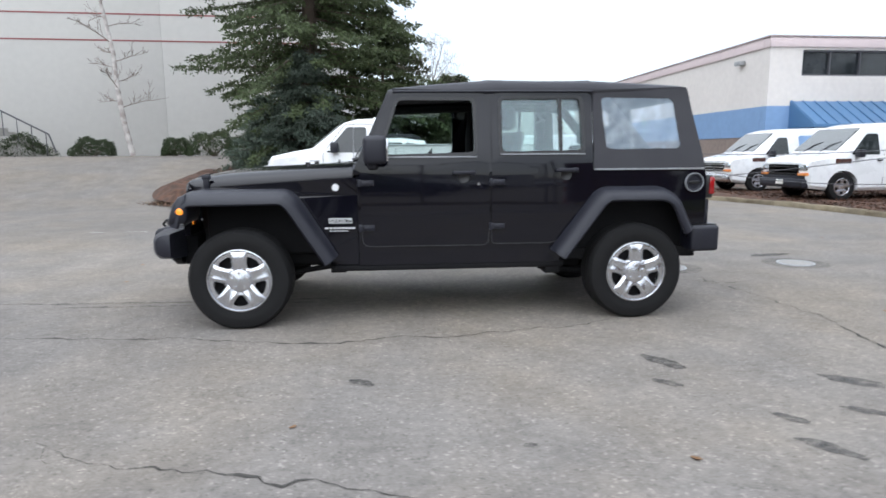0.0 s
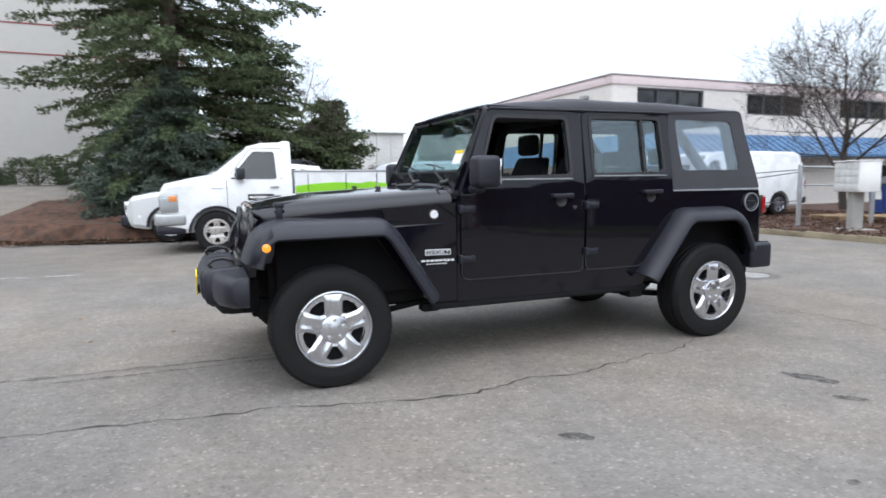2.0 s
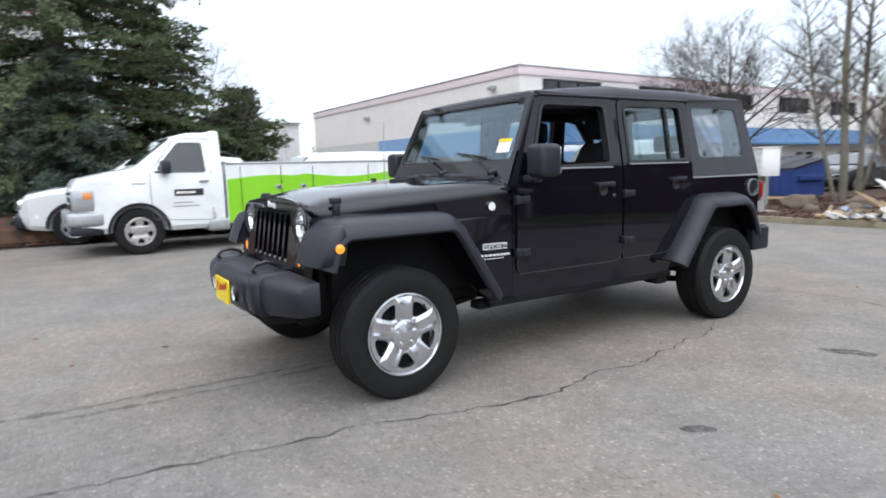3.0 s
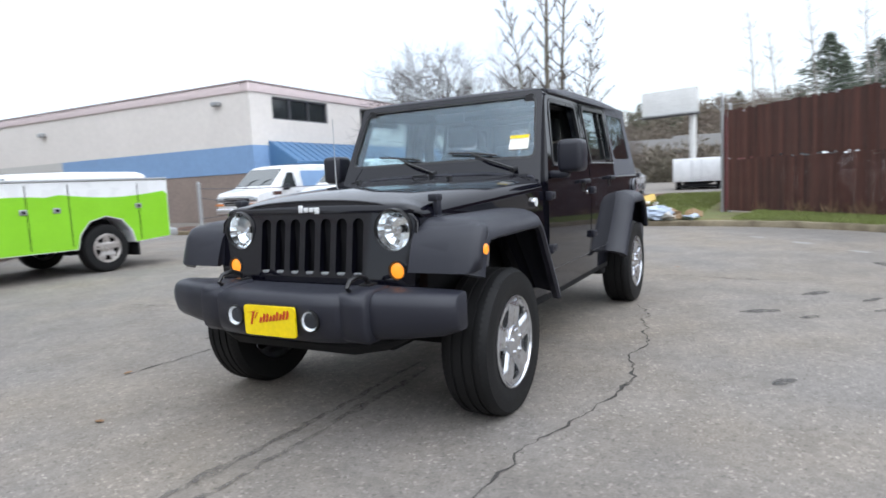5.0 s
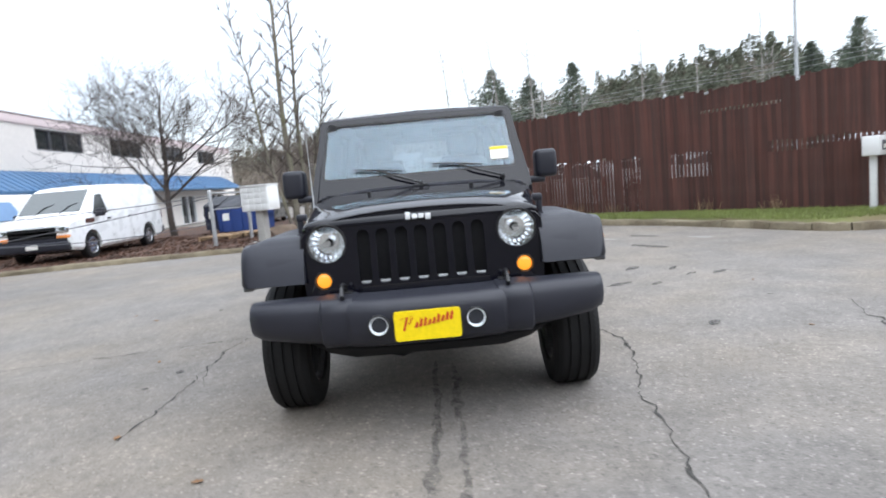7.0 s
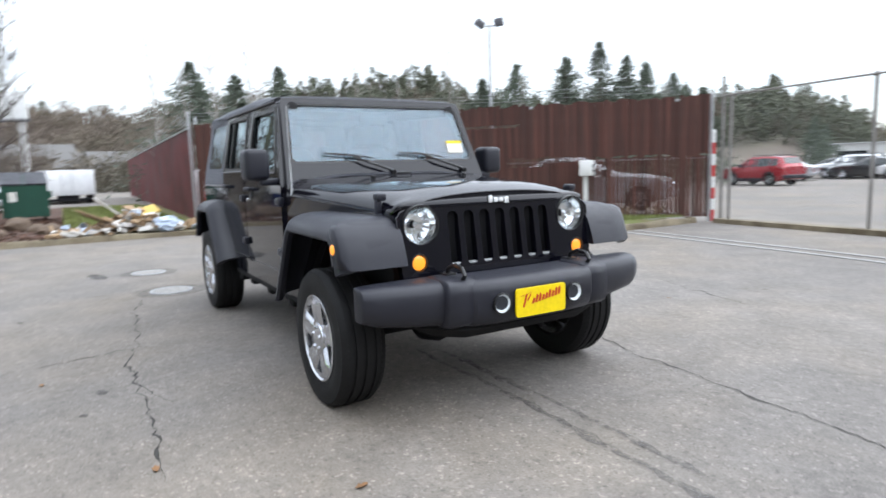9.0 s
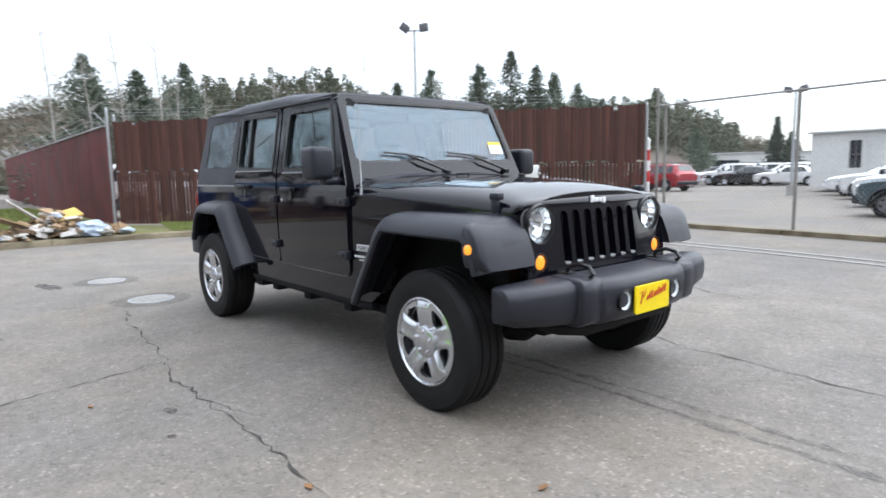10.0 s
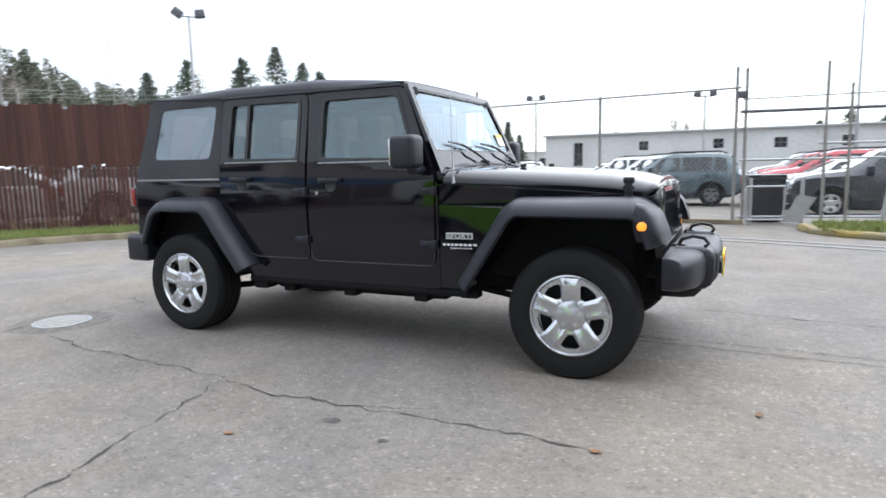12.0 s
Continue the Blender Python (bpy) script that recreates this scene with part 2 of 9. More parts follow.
def asphalt_mat(name, tone, warm=1.0):
    """Old asphalt: pale and dark stones in grey binder, worn and stained."""
    m = bpy.data.materials.new(name)
    m.use_nodes = True
    n, l = m.node_tree.nodes, m.node_tree.links
    b = n["Principled BSDF"]
    tc = n.new("ShaderNodeTexCoord")

    def tex(kind, **kw):
        t = n.new(kind)
        for k, v in kw.items():
            t.inputs[k].default_value = v
        l.new(tc.outputs["Object"], t.inputs["Vector"])
        return t
    wide = tex("ShaderNodeTexNoise", Scale=0.22, Detail=6.0)
    mid = tex("ShaderNodeTexNoise", Scale=2.2, Detail=7.0, Roughness=0.65)
    grit = tex("ShaderNodeTexNoise", Scale=70.0, Detail=4.0, Roughness=0.7)
    stone = tex("ShaderNodeTexVoronoi", Scale=74.0)
    clump = tex("ShaderNodeTexNoise", Scale=17.0, Detail=5.0, Roughness=0.6)

    def rng(src, a, b_, c, d):
        r = n.new("ShaderNodeMapRange")
        r.inputs["From Min"].default_value, r.inputs["From Max"].default_value = a, b_
        r.inputs["To Min"].default_value, r.inputs["To Max"].default_value = c, d
        l.new(src, r.inputs["Value"])
        return r.outputs[0]

    def times(a, b_):
        q = n.new("ShaderNodeMath")
        q.operation = "MULTIPLY"
        l.new(a, q.inputs[0])
        l.new(b_, q.inputs[1])
        return q.outputs[0]
    f = times(rng(wide.outputs["Fac"], 0.35, 0.65, 0.88, 1.12), rng(mid.outputs["Fac"], 0.3, 0.7, 0.82, 1.16))
    f = times(f, rng(grit.outputs["Fac"], 0.3, 0.7, 0.80, 1.22))
    f = times(f, rng(clump.outputs["Fac"], 0.32, 0.68, 0.86, 1.15))
    sep = n.new("ShaderNodeSeparateColor")
    l.new(stone.outputs["Color"], sep.inputs[0])
    f = times(f, rng(sep.outputs["Red"], 0.90, 1.0, 0.98, 1.50))
    f = times(f, rng(sep.outputs["Green"], 0.0, 0.12, 0.72, 1.0))
    sc = n.new("ShaderNodeVectorMath")
    sc.operation = "SCALE"
    dust = tex("ShaderNodeTexNoise", Scale=0.45, Detail=5.0, Roughness=0.6)
    mx = n.new("ShaderNodeMix")
    mx.data_type = "RGBA"
    mx.inputs["A"].default_value = (tone * warm * 0.985, tone, tone / warm * 1.015, 1)
    mx.inputs["B"].default_value = (tone * warm * 1.03, tone * 0.985, tone / warm * 0.90, 1)
    l.new(rng(dust.outputs["Fac"], 0.40, 0.66, 0.0, 1.0), mx.inputs["Factor"])
    l.new(mx.outputs["Result"], sc.inputs[0])
    l.new(f, sc.inputs["Scale"])
    l.new(sc.outputs[0], b.inputs["Base Color"])
    b.inputs["Roughness"].default_value = 0.82
    b.inputs["Specular IOR Level"].default_value = 0.35
    bp = n.new("ShaderNodeBump")
    bp.inputs["Strength"].default_value = 0.55
    bp.inputs["Distance"].default_value = 0.006
    l.new(grit.outputs["Fac"], bp.inputs["Height"])
    l.new(bp.outputs[0], b.inputs["Normal"])
    return m


M = {}
M["asphalt"] = asphalt_mat("weathered_asphalt", 0.163, 1.106)
M["paint_black"] = mat("black_gloss_paint", (0.0036, 0.0035, 0.0068), 0.05, var=0.05, spec=0.46, sheen=0.03)
M["plastic"] = mat("black_textured_plastic", (0.0105, 0.0112, 0.0185), 0.44, bump=0.12, bump_scale=400, var=0.08, spec=0.45, sheen=0.08)
M["plastic_gloss"] = mat("black_smooth_plastic", (0.012, 0.012, 0.013), 0.3, var=0.08)
M["rubber"] = mat("tyre_rubber", (0.008, 0.008, 0.0085), 0.66, bump=0.1, bump_scale=120, var=0.2, spec=0.25)
M["canvas"] = mat("black_soft_top_fabric", (0.040, 0.040, 0.046), 0.9, bump=0.12, bump_scale=500, var=0.10, fine=200, sheen=0.35)
M["silver"] = mat("silver_wheel_paint", (0.56, 0.57, 0.60), 0.21, metal=0.88, var=0.08, coat=0.2)
M["chrome"] = mat("chrome", (0.8, 0.8, 0.82), 0.08, metal=1.0, var=0.03)
M["under"] = mat("dark_chassis_steel", (0.008, 0.008, 0.009), 0.8, var=0.3, spec=0.2)
M["interior"] = mat("dark_interior_trim", (0.02, 0.02, 0.022), 0.75, var=0.15)
M["cloth"] = mat("dark_seat_cloth", (0.028, 0.028, 0.032), 0.95, bump=0.2, bump_scale=300)
M["glass_front"] = glass_mat("windshield_glass", (0.82, 0.90, 0.95), 0.0, 0.076)
M["glass_dark"] = glass_mat("tinted_car_glass", (0.82, 0.90, 0.88), 0.0, 0.080)
M["vinyl"] = glass_mat("clear_vinyl_window", (0.90, 0.92, 0.94), 0.05, 0.125, 0.2)
M["lens"] = glass_mat("clear_lamp_lens", (0.95, 0.97, 0.98), 0.0, 0.035)
M["reflector"] = mat("lamp_reflector", (0.93, 0.94, 0.95), 0.20, metal=1.0, var=0.05, scale=30)
M["amber"] = glow_mat("lit_amber_lamp", (1.0, 0.36, 0.03), 1.0, (0.55, 0.13, 0.01))
M["amber_off"] = mat("amber_lens", (0.7, 0.24, 0.06), 0.15, coat=0.8)
M["red_lens"] = mat("red_lamp_lens", (0.27, 0.006, 0.008), 0.12, coat=0.9)
M["white_bar"] = mat("white_lettering", (0.72, 0.73, 0.74), 0.4)
M["satin_trim"] = mat("satin_grey_edge", (0.30, 0.31, 0.33), 0.35, metal=0.3, var=0.05)
M["yellow"] = mat("yellow_dealer_plate", (0.83, 0.62, 0.0), 0.4)
M["red_bar"] = mat("red_lettering", (0.5, 0.05, 0.01), 0.5)
M["label_white"] = mat("white_paper", (0.78, 0.77, 0.72), 0.7)
M["white_paint"] = mat("white_vehicle_paint", (0.74, 0.75, 0.76), 0.28, coat=0.5, var=0.05)
M["white_wall"] = mat("cream_white_painted_concrete", (0.66, 0.62, 0.585), 0.9, var=0.07, scale=0.4, fine=6, bump=0.08, bump_scale=40)
M["grey_wall"] = mat("pale_grey_tilt_up_concrete", (0.50, 0.49, 0.465), 0.9, var=0.05, scale=0.25, fine=4, bump=0.06, bump_scale=30)
M["far_wall"] = mat("weathered_grey_white_metal_siding", (0.60, 0.60, 0.59), 0.8, var=0.16, scale=0.5, fine=6)
M["blue_wall"] = mat("blue_painted_band", (0.19, 0.31, 0.50), 0.85, var=0.08, scale=0.6, fine=5)
M["awning"] = mat("blue_metal_awning", (0.075, 0.17, 0.31), 0.45, var=0.18, scale=0.8, metal=0.1)
M["pink_trim"] = mat("pale_pink_parapet", (0.62, 0.52, 0.52), 0.85, var=0.06)
M["cap_metal"] = mat("dull_mauve_parapet_flashing", (0.30, 0.25, 0.25), 0.7, var=0.15)
M["red_line"] = mat("dull_red_stripe", (0.27, 0.085, 0.085), 0.8)
M["van_glass"] = mat("vehicle_windscreen_glass", (0.016, 0.021, 0.022), 0.06, var=0.2, spec=0.65)
M["van_screen"] = mat("raked_windscreen_glass", (0.035, 0.046, 0.046), 0.05, var=0.2, coat=1.0, spec=1.0)
M["dark_win"] = mat("dark_office_glass", (0.018, 0.022, 0.026), 0.06, var=0.2, coat=0.5)
M["frame"] = mat("window_frame_aluminium", (0.10, 0.10, 0.11), 0.5, metal=0.5)
M["galv"] = mat("galvanised_steel", (0.40, 0.41, 0.42), 0.5, metal=0.7, var=0.2, scale=10)
M["old_post"] = mat("weathered_steel_post", (0.25, 0.235, 0.22), 0.6, metal=0.35, var=0.25, scale=10)
M["red_fence"] = mat("dark_red_painted_panel", (0.145, 0.034, 0.033), 0.7, var=0.25, scale=0.7, fine=14, color2=(0.092, 0.030, 0.028), mix_scale=0.8, island=0.12)
M["kerb"] = mat("old_concrete_kerb", (0.22, 0.185, 0.125), 0.92, var=0.3, scale=1.5, fine=30, color2=(0.12, 0.095, 0.06), mix_scale=2.0, bump=0.3, bump_scale=40)
M["concrete"] = mat("grey_concrete", (0.33, 0.32, 0.30), 0.9, var=0.15, bump=0.15, bump_scale=50)
M["bark_mulch"] = mat("brown_bark_mulch", (0.105, 0.050, 0.030), 0.95, var=0.45, scale=3, fine=70, color2=(0.045, 0.026, 0.018), mix_scale=6, bump=0.8, bump_scale=45)
M["soil"] = mat("mossy_grass_soil", (0.13, 0.150, 0.045), 0.95, var=0.35, scale=2, fine=50, color2=(0.14, 0.11, 0.05), mix_scale=1.3, bump=0.6, bump_scale=40)
M["grass"] = mat("short_grass_blades", (0.165, 0.195, 0.055), 0.8, var=0.2, island=0.45)
M["needle"] = mat("fir_needles", (0.052, 0.072, 0.027), 0.75, var=0.25, island=0.6, scale=1.0)
M["needle_blue"] = mat("blue_spruce_needles", (0.080, 0.110, 0.082), 0.75, var=0.25, island=0.5)
# distance haze is put into the colour of these two: paler, greyer needles
M["needle_far_hazed"] = mat("haze_paled_far_needles", (0.098, 0.120, 0.088), 0.85, var=0.25, island=0.5)
M["needle_hill_hazed"] = mat("haze_paled_hill_needles", (0.106, 0.114, 0.080), 0.9, var=0.25, island=0.4)
M["fog_bowl"] = mat("fog_lamp_bowl", (0.84, 0.85, 0.86), 0.40, metal=0.0, var=0.25, scale=40, bump=0.25, bump_scale=60)
M["brush_far"] = mat("far_bare_scrub", (0.145, 0.116, 0.092), 0.9, var=0.4, island=0.35, scale=0.12, fine=1.2, color2=(0.105, 0.096, 0.070), mix_scale=0.06)
M["shrub"] = mat("clipped_shrub_leaves", (0.040, 0.062, 0.022), 0.7, var=0.25, island=0.5)
M["trunk"] = mat("rough_brown_bark", (0.075, 0.055, 0.042), 0.95, var=0.35, scale=8, bump=0.6, bump_scale=30)
M["bare"] = mat("bare_grey_brown_branch", (0.13, 0.105, 0.09), 0.9, var=0.3, scale=6, bump=0.3, bump_scale=60)
M["moss_trunk"] = mat("mossy_grey_bark", (0.15, 0.13, 0.11), 0.95, var=0.4, scale=3, color2=(0.12, 0.115, 0.07), bump=0.5, bump_scale=30)
M["yellow_kerb"] = mat("worn_yellow_kerb_paint", (0.30, 0.22, 0.07), 0.85, var=0.3, scale=2, color2=(0.25, 0.22, 0.15), mix_scale=3, bump=0.3, bump_scale=40)
M["birch"] = mat("white_birch_bark", (0.58, 0.55, 0.525), 0.8, var=0.2, color2=(0.32, 0.28, 0.26), mix_scale=4)
M["brown_wall"] = mat("dull_brown_lower_wall", (0.24, 0.19, 0.165), 0.9, var=0.2, scale=0.8, fine=8)


def worn_mat(name, color, rough, scale, lo, hi, most):
    """A stain that lets the ground show through in patches of its own."""
    m = mat(name, color, rough, var=0.35, scale=6, fine=60)
    n, l = m.node_tree.nodes, m.node_tree.links
    b = n["Principled BSDF"]
    tc = n.new("ShaderNodeTexCoord")
    t = n.new("ShaderNodeTexNoise")
    t.inputs["Scale"].default_value = scale
    t.inputs["Detail"].default_value = 7.0
    t.inputs["Roughness"].default_value = 0.7
    l.new(tc.outputs["Object"], t.inputs["Vector"])
    r = n.new("ShaderNodeMapRange")
    r.inputs["From Min"].default_value, r.inputs["From Max"].default_value = lo, hi
    r.inputs["To Max"].default_value = most
    l.new(t.outputs["Fac"], r.inputs["Value"])
    l.new(r.outputs[0], b.inputs["Alpha"])
    return m


def slat_mat(name, color, color2):
    """Weathered slats: streaks that run down each slat, each slat its own tone."""
    m = mat(name, color, 0.8, var=0.1, spec=0.25, bump=0.15, bump_scale=30)
    n, l = m.node_tree.nodes, m.node_tree.links
    b = n["Principled BSDF"]
    geo, info, tc = n.new("ShaderNodeNewGeometry"), n.new("ShaderNodeObjectInfo"), n.new("ShaderNodeTexCoord")
    both = n.new("ShaderNodeMath")
    both.operation = "ADD"
    l.new(geo.outputs["Random Per Island"], both.inputs[0])
    l.new(info.outputs["Random"], both.inputs[1])
    far = n.new("ShaderNodeMath")
    far.operation = "MULTIPLY"
    far.inputs[1].default_value = 90.0
    l.new(both.outputs[0], far.inputs[0])
    mp = n.new("ShaderNodeMapping")
    mp.inputs["Scale"].default_value = (14.0, 14.0, 0.7)
    l.new(tc.outputs["Object"], mp.inputs["Vector"])
    l.new(far.outputs[0], mp.inputs["Location"])
    t = n.new("ShaderNodeTexNoise")
    t.inputs["Scale"].default_value = 1.0
    t.inputs["Detail"].default_value = 6.0
    l.new(mp.outputs[0], t.inputs["Vector"])
    r = n.new("ShaderNodeMapRange")
    r.inputs["From Min"].default_value, r.inputs["From Max"].default_value = 0.36, 0.66
    l.new(t.outputs["Fac"], r.inputs["Value"])
    mx = n.new("ShaderNodeMix")
    mx.data_type = "RGBA"
    mx.inputs["A"].default_value = (*color, 1)
    mx.inputs["B"].default_value = (*color2, 1)
    l.new(r.outputs[0], mx.inputs["Factor"])
    tone = n.new("ShaderNodeTexWhiteNoise")
    tone.noise_dimensions = "1D"
    l.new(both.outputs[0], tone.inputs["W"])
    tr = n.new("ShaderNodeMapRange")
    tr.inputs["To Min"].default_value, tr.inputs["To Max"].default_value = 0.76, 1.26
    l.new(tone.outputs["Value"], tr.inputs["Value"])
    sc = n.new("ShaderNodeVectorMath")
    sc.operation = "SCALE"
    l.new(mx.outputs["Result"], sc.inputs[0])
    l.new(tr.outputs[0], sc.inputs["Scale"])
    l.new(sc.outputs[0], b.inputs["Base Color"])
    return m


M["rust"] = slat_mat("brown_fence_slat", (0.058, 0.032, 0.027), (0.098, 0.042, 0.033))

# ---- setting: ground, kerbs, beds ----
def ground_z(x, y):
    """The lot is level; the drive to the big warehouse climbs, and the car lot beyond the fence lies a step lower."""
    rise = 1.25 * smoothstep(9.8, 19.0, y) * smoothstep(2.0, -3.0, x)
    dip = -0.25 * smoothstep(-10.2, -12.5, y)
    return rise + dip


def spread(lo, hi, fine_lo, fine_hi, step):
    """Coordinates, close together in the middle and far apart outside."""
    out = [fine_lo + step * i for i in range(int((fine_hi - fine_lo) / step) + 1)]
    s, v = step, fine_lo
    while v > lo:
        s *= 1.5
        v -= s
        out.insert(0, max(v, lo))
    s, v = step, out[-1]
    while v < hi:
        s *= 1.5
        v += s
        out.append(min(v, hi))
    return out


def build_ground():
    xs, ys = spread(-900, 900, -30, 30, 0.75), spread(-900, 900, -20, 30, 0.75)
    verts = [(x, y, ground_z(x, y)) for y in ys for x in xs]
    n = len(xs)
    faces = [(j * n + i, j * n + i + 1, (j + 1) * n + i + 1, (j + 1) * n + i) for j in range(len(ys) - 1) for i in range(n - 1)]
    g = raw("ground", verts, faces, M["asphalt"], smooth=60)
    tagged(g, "old grey asphalt lot with worn pale stones, cracked and stained", "ground", kind="structure")


build_ground()


def resample(pts, step):
    pts = [Vector(p) for p in pts]
    out = [pts[0]]
    for a, b in zip(pts, pts[1:]):
        k = max(1, int((b - a).length / step))
        out += [a.lerp(b, (i + 1) / k) for i in range(k)]
    return out


def curve_through(pts, per=6):
    """A smooth line through points of the plan."""
    p = [Vector((*q[:2], 0)) for q in pts]
    out = []
    for i in range(len(p) - 1):
        a, b, c, d = p[max(i - 1, 0)], p[i], p[i + 1], p[min(i + 2, len(p) - 1)]
        for k in range(per):
            t = k / per
            out.append(0.5 * ((2 * b) + (c - a) * t + (2 * a - 5 * b + 4 * c - d) * t * t + (3 * b - a - 3 * c + d) * t ** 3))
    out.append(p[-1])
    return out


KERB_EAST = curve_through([(7.2, 14.5), (8.2, 11.2), (9.0, 8.5), (9.3, 5.5), (9.35, 3.0), (9.4, 0.5), (9.15, -1.4), (8.2, -3.2), (6.8, -4.4), (5.2, -5.2), (4.1, -5.65), (3.55, -6.15), (3.45, -7.2), (3.5, -8.9)])


def offset_line(line, d):
    out = []
    for i, p in enumerate(line):
        t = (line[min(i + 1, len(line) - 1)] - line[max(i - 1, 0)]).normalized()
        out.append(p + Vector((-t.y, t.x, 0)) * d)
    return out


def kerb_run(name, line, width, height, material, label):
    """Kerb stones end to end along a line; each one is a stone with worn edges."""
    root = thing(name, pose(0, 0, 0), label, "kerb")
    root["kind"] = "structure"
    rnd = random.Random(5)
    pts = resample(line, 0.3)
    step = 4
    for i in range(0, len(pts) - 1, step):
        seg = pts[i:i + step + 1]
        if len(seg) < 2:
            break
        bm, rings = bmesh.new(), []
        for k, p in enumerate(seg):
            t = (seg[min(k + 1, len(seg) - 1)] - seg[max(k - 1, 0)]).normalized()
            nrm = Vector((-t.y, t.x, 0))
            h = height + rnd.uniform(-0.012, 0.012)
            q = p + (t * (0.006 if k == 0 else -0.006 if k == len(seg) - 1 else 0))
            prof = ((-width / 2, -0.05), (-width / 2 + 0.005, h * 0.75), (-width / 2 + 0.025, h), (width / 2 - 0.02, h + 0.004), (width / 2, h * 0.8), (width / 2, -0.05))
            rings.append([q + nrm * a + Vector((0, 0, b + ground_z(q.x, q.y))) for a, b in prof])
        part("kerb_stone", loft(bm, rings), material, root)
    return root


kerb_run("kerb_east", KERB_EAST, 0.16, 0.11, M["kerb"], "worn yellowish concrete kerb along the planted strip")


def bed(name, outline, height, material, label, category, rough=0.05, step=0.35):
    """A bed of soil or mulch inside an outline, uneven on top."""
    xs, ys = [p.x for p in outline], [p.y for p in outline]
    bm = bmesh.new()
    pts = [(p.x, p.y) for p in outline]
    tris = tessellate_polygon([[Vector((x, y, 0)) for x, y in pts]])
    vs = [bm.verts.new((x, y, 0)) for x, y in pts]
    for t in tris:
        if len(set(t)) == 3:
            try:
                bm.faces.new([vs[i] for i in t])
            except ValueError:
                pass
    for _ in range(5):
        long_edges = [e for e in bm.edges if e.calc_length() > step * 2]
        if not long_edges:
            break
        bmesh.ops.subdivide_edges(bm, edges=long_edges, cuts=1)
        bmesh.ops.triangulate(bm, faces=bm.faces[:])
    rim = {v for e in bm.edges if e.is_boundary for v in e.verts}
    for v in bm.verts:
        z = ground_z(v.co.x, v.co.y)
        if v in rim:
            v.co.z = z + height * 0.3
        else:
            v.co.z = z + height + rough * (noise.noise(v.co * 1.3) + 0.5 * noise.noise(v.co * 4))
    ob = part(name, bm, material, None, smooth=80)
    return tagged(ob, label, category, kind="structure")


BED_EDGE = offset_line(KERB_EAST, 0.075)
k_split = min(range(len(BED_EDGE)), key=lambda i: abs(BED_EDGE[i].y - 1.9))
bed("bark_bed", [Vector(p) for p in BED_EDGE[:k_split + 1]] + [Vector((26, 1.0, 0)), Vector((26, 12, 0)), Vector((19, 13.2, 0)), Vector((12, 13.8, 0)), Vector((9, 15, 0))], 0.11, M["bark_mulch"],
    "reddish brown bark mulch and bare soil behind the kerb", "planting bed")
bed("grass_strip", [Vector(p) for p in BED_EDGE[k_split:]] + [Vector((4.2, -8.3, 0)), Vector((8.0, -4.9, 0)), Vector((12.4, -0.9, 0)), Vector((24, -1.6, 0)), Vector((26, 1.0, 0))], 0.11, M["soil"],
    "mossy green grass strip at the foot of the fence", "grass")
ISLAND = curve_through([(-5.3, 10.3), (-4.2, 10.15), (-2.5, 10.0), (0.5, 10.6), (2.8, 12.0), (2.4, 14.5), (-0.5, 16.0), (-3.6, 15.6), (-5.6, 14.3), (-6.5, 12.8), (-6.2, 11.2), (-5.3, 10.3)], 4)[:-1]
bed("planted_island", ISLAND, 0.32, M["bark_mulch"], "island of brown bark mulch under the fir tree", "planting bed", 0.15)


# ---- buildings ----
def wall_plate(name, u_axis, fixed, u0, u1, z0, z1, holes, thick, material, parent):
    """A wall in a plane of constant y (u_axis 'x') or x ('y'), with openings through it; fixed is the outer face, thick goes inward."""
    loops = [[(u0, z0), (u1, z0), (u1, z1), (u0, z1)]] + [[(a, c), (b, c), (b, d), (a, d)] for a, b, c, d in holes]
    if u_axis == "x":
        f, g = (lambda u, v: (u, fixed, v)), (lambda u, v: (u, fixed + thick, v))
    else:
        f, g = (lambda u, v: (fixed, u, v)), (lambda u, v: (fixed + thick, u, v))
    return part(name, plate(bmesh.new(), loops, f, g), material, parent, smooth=0)


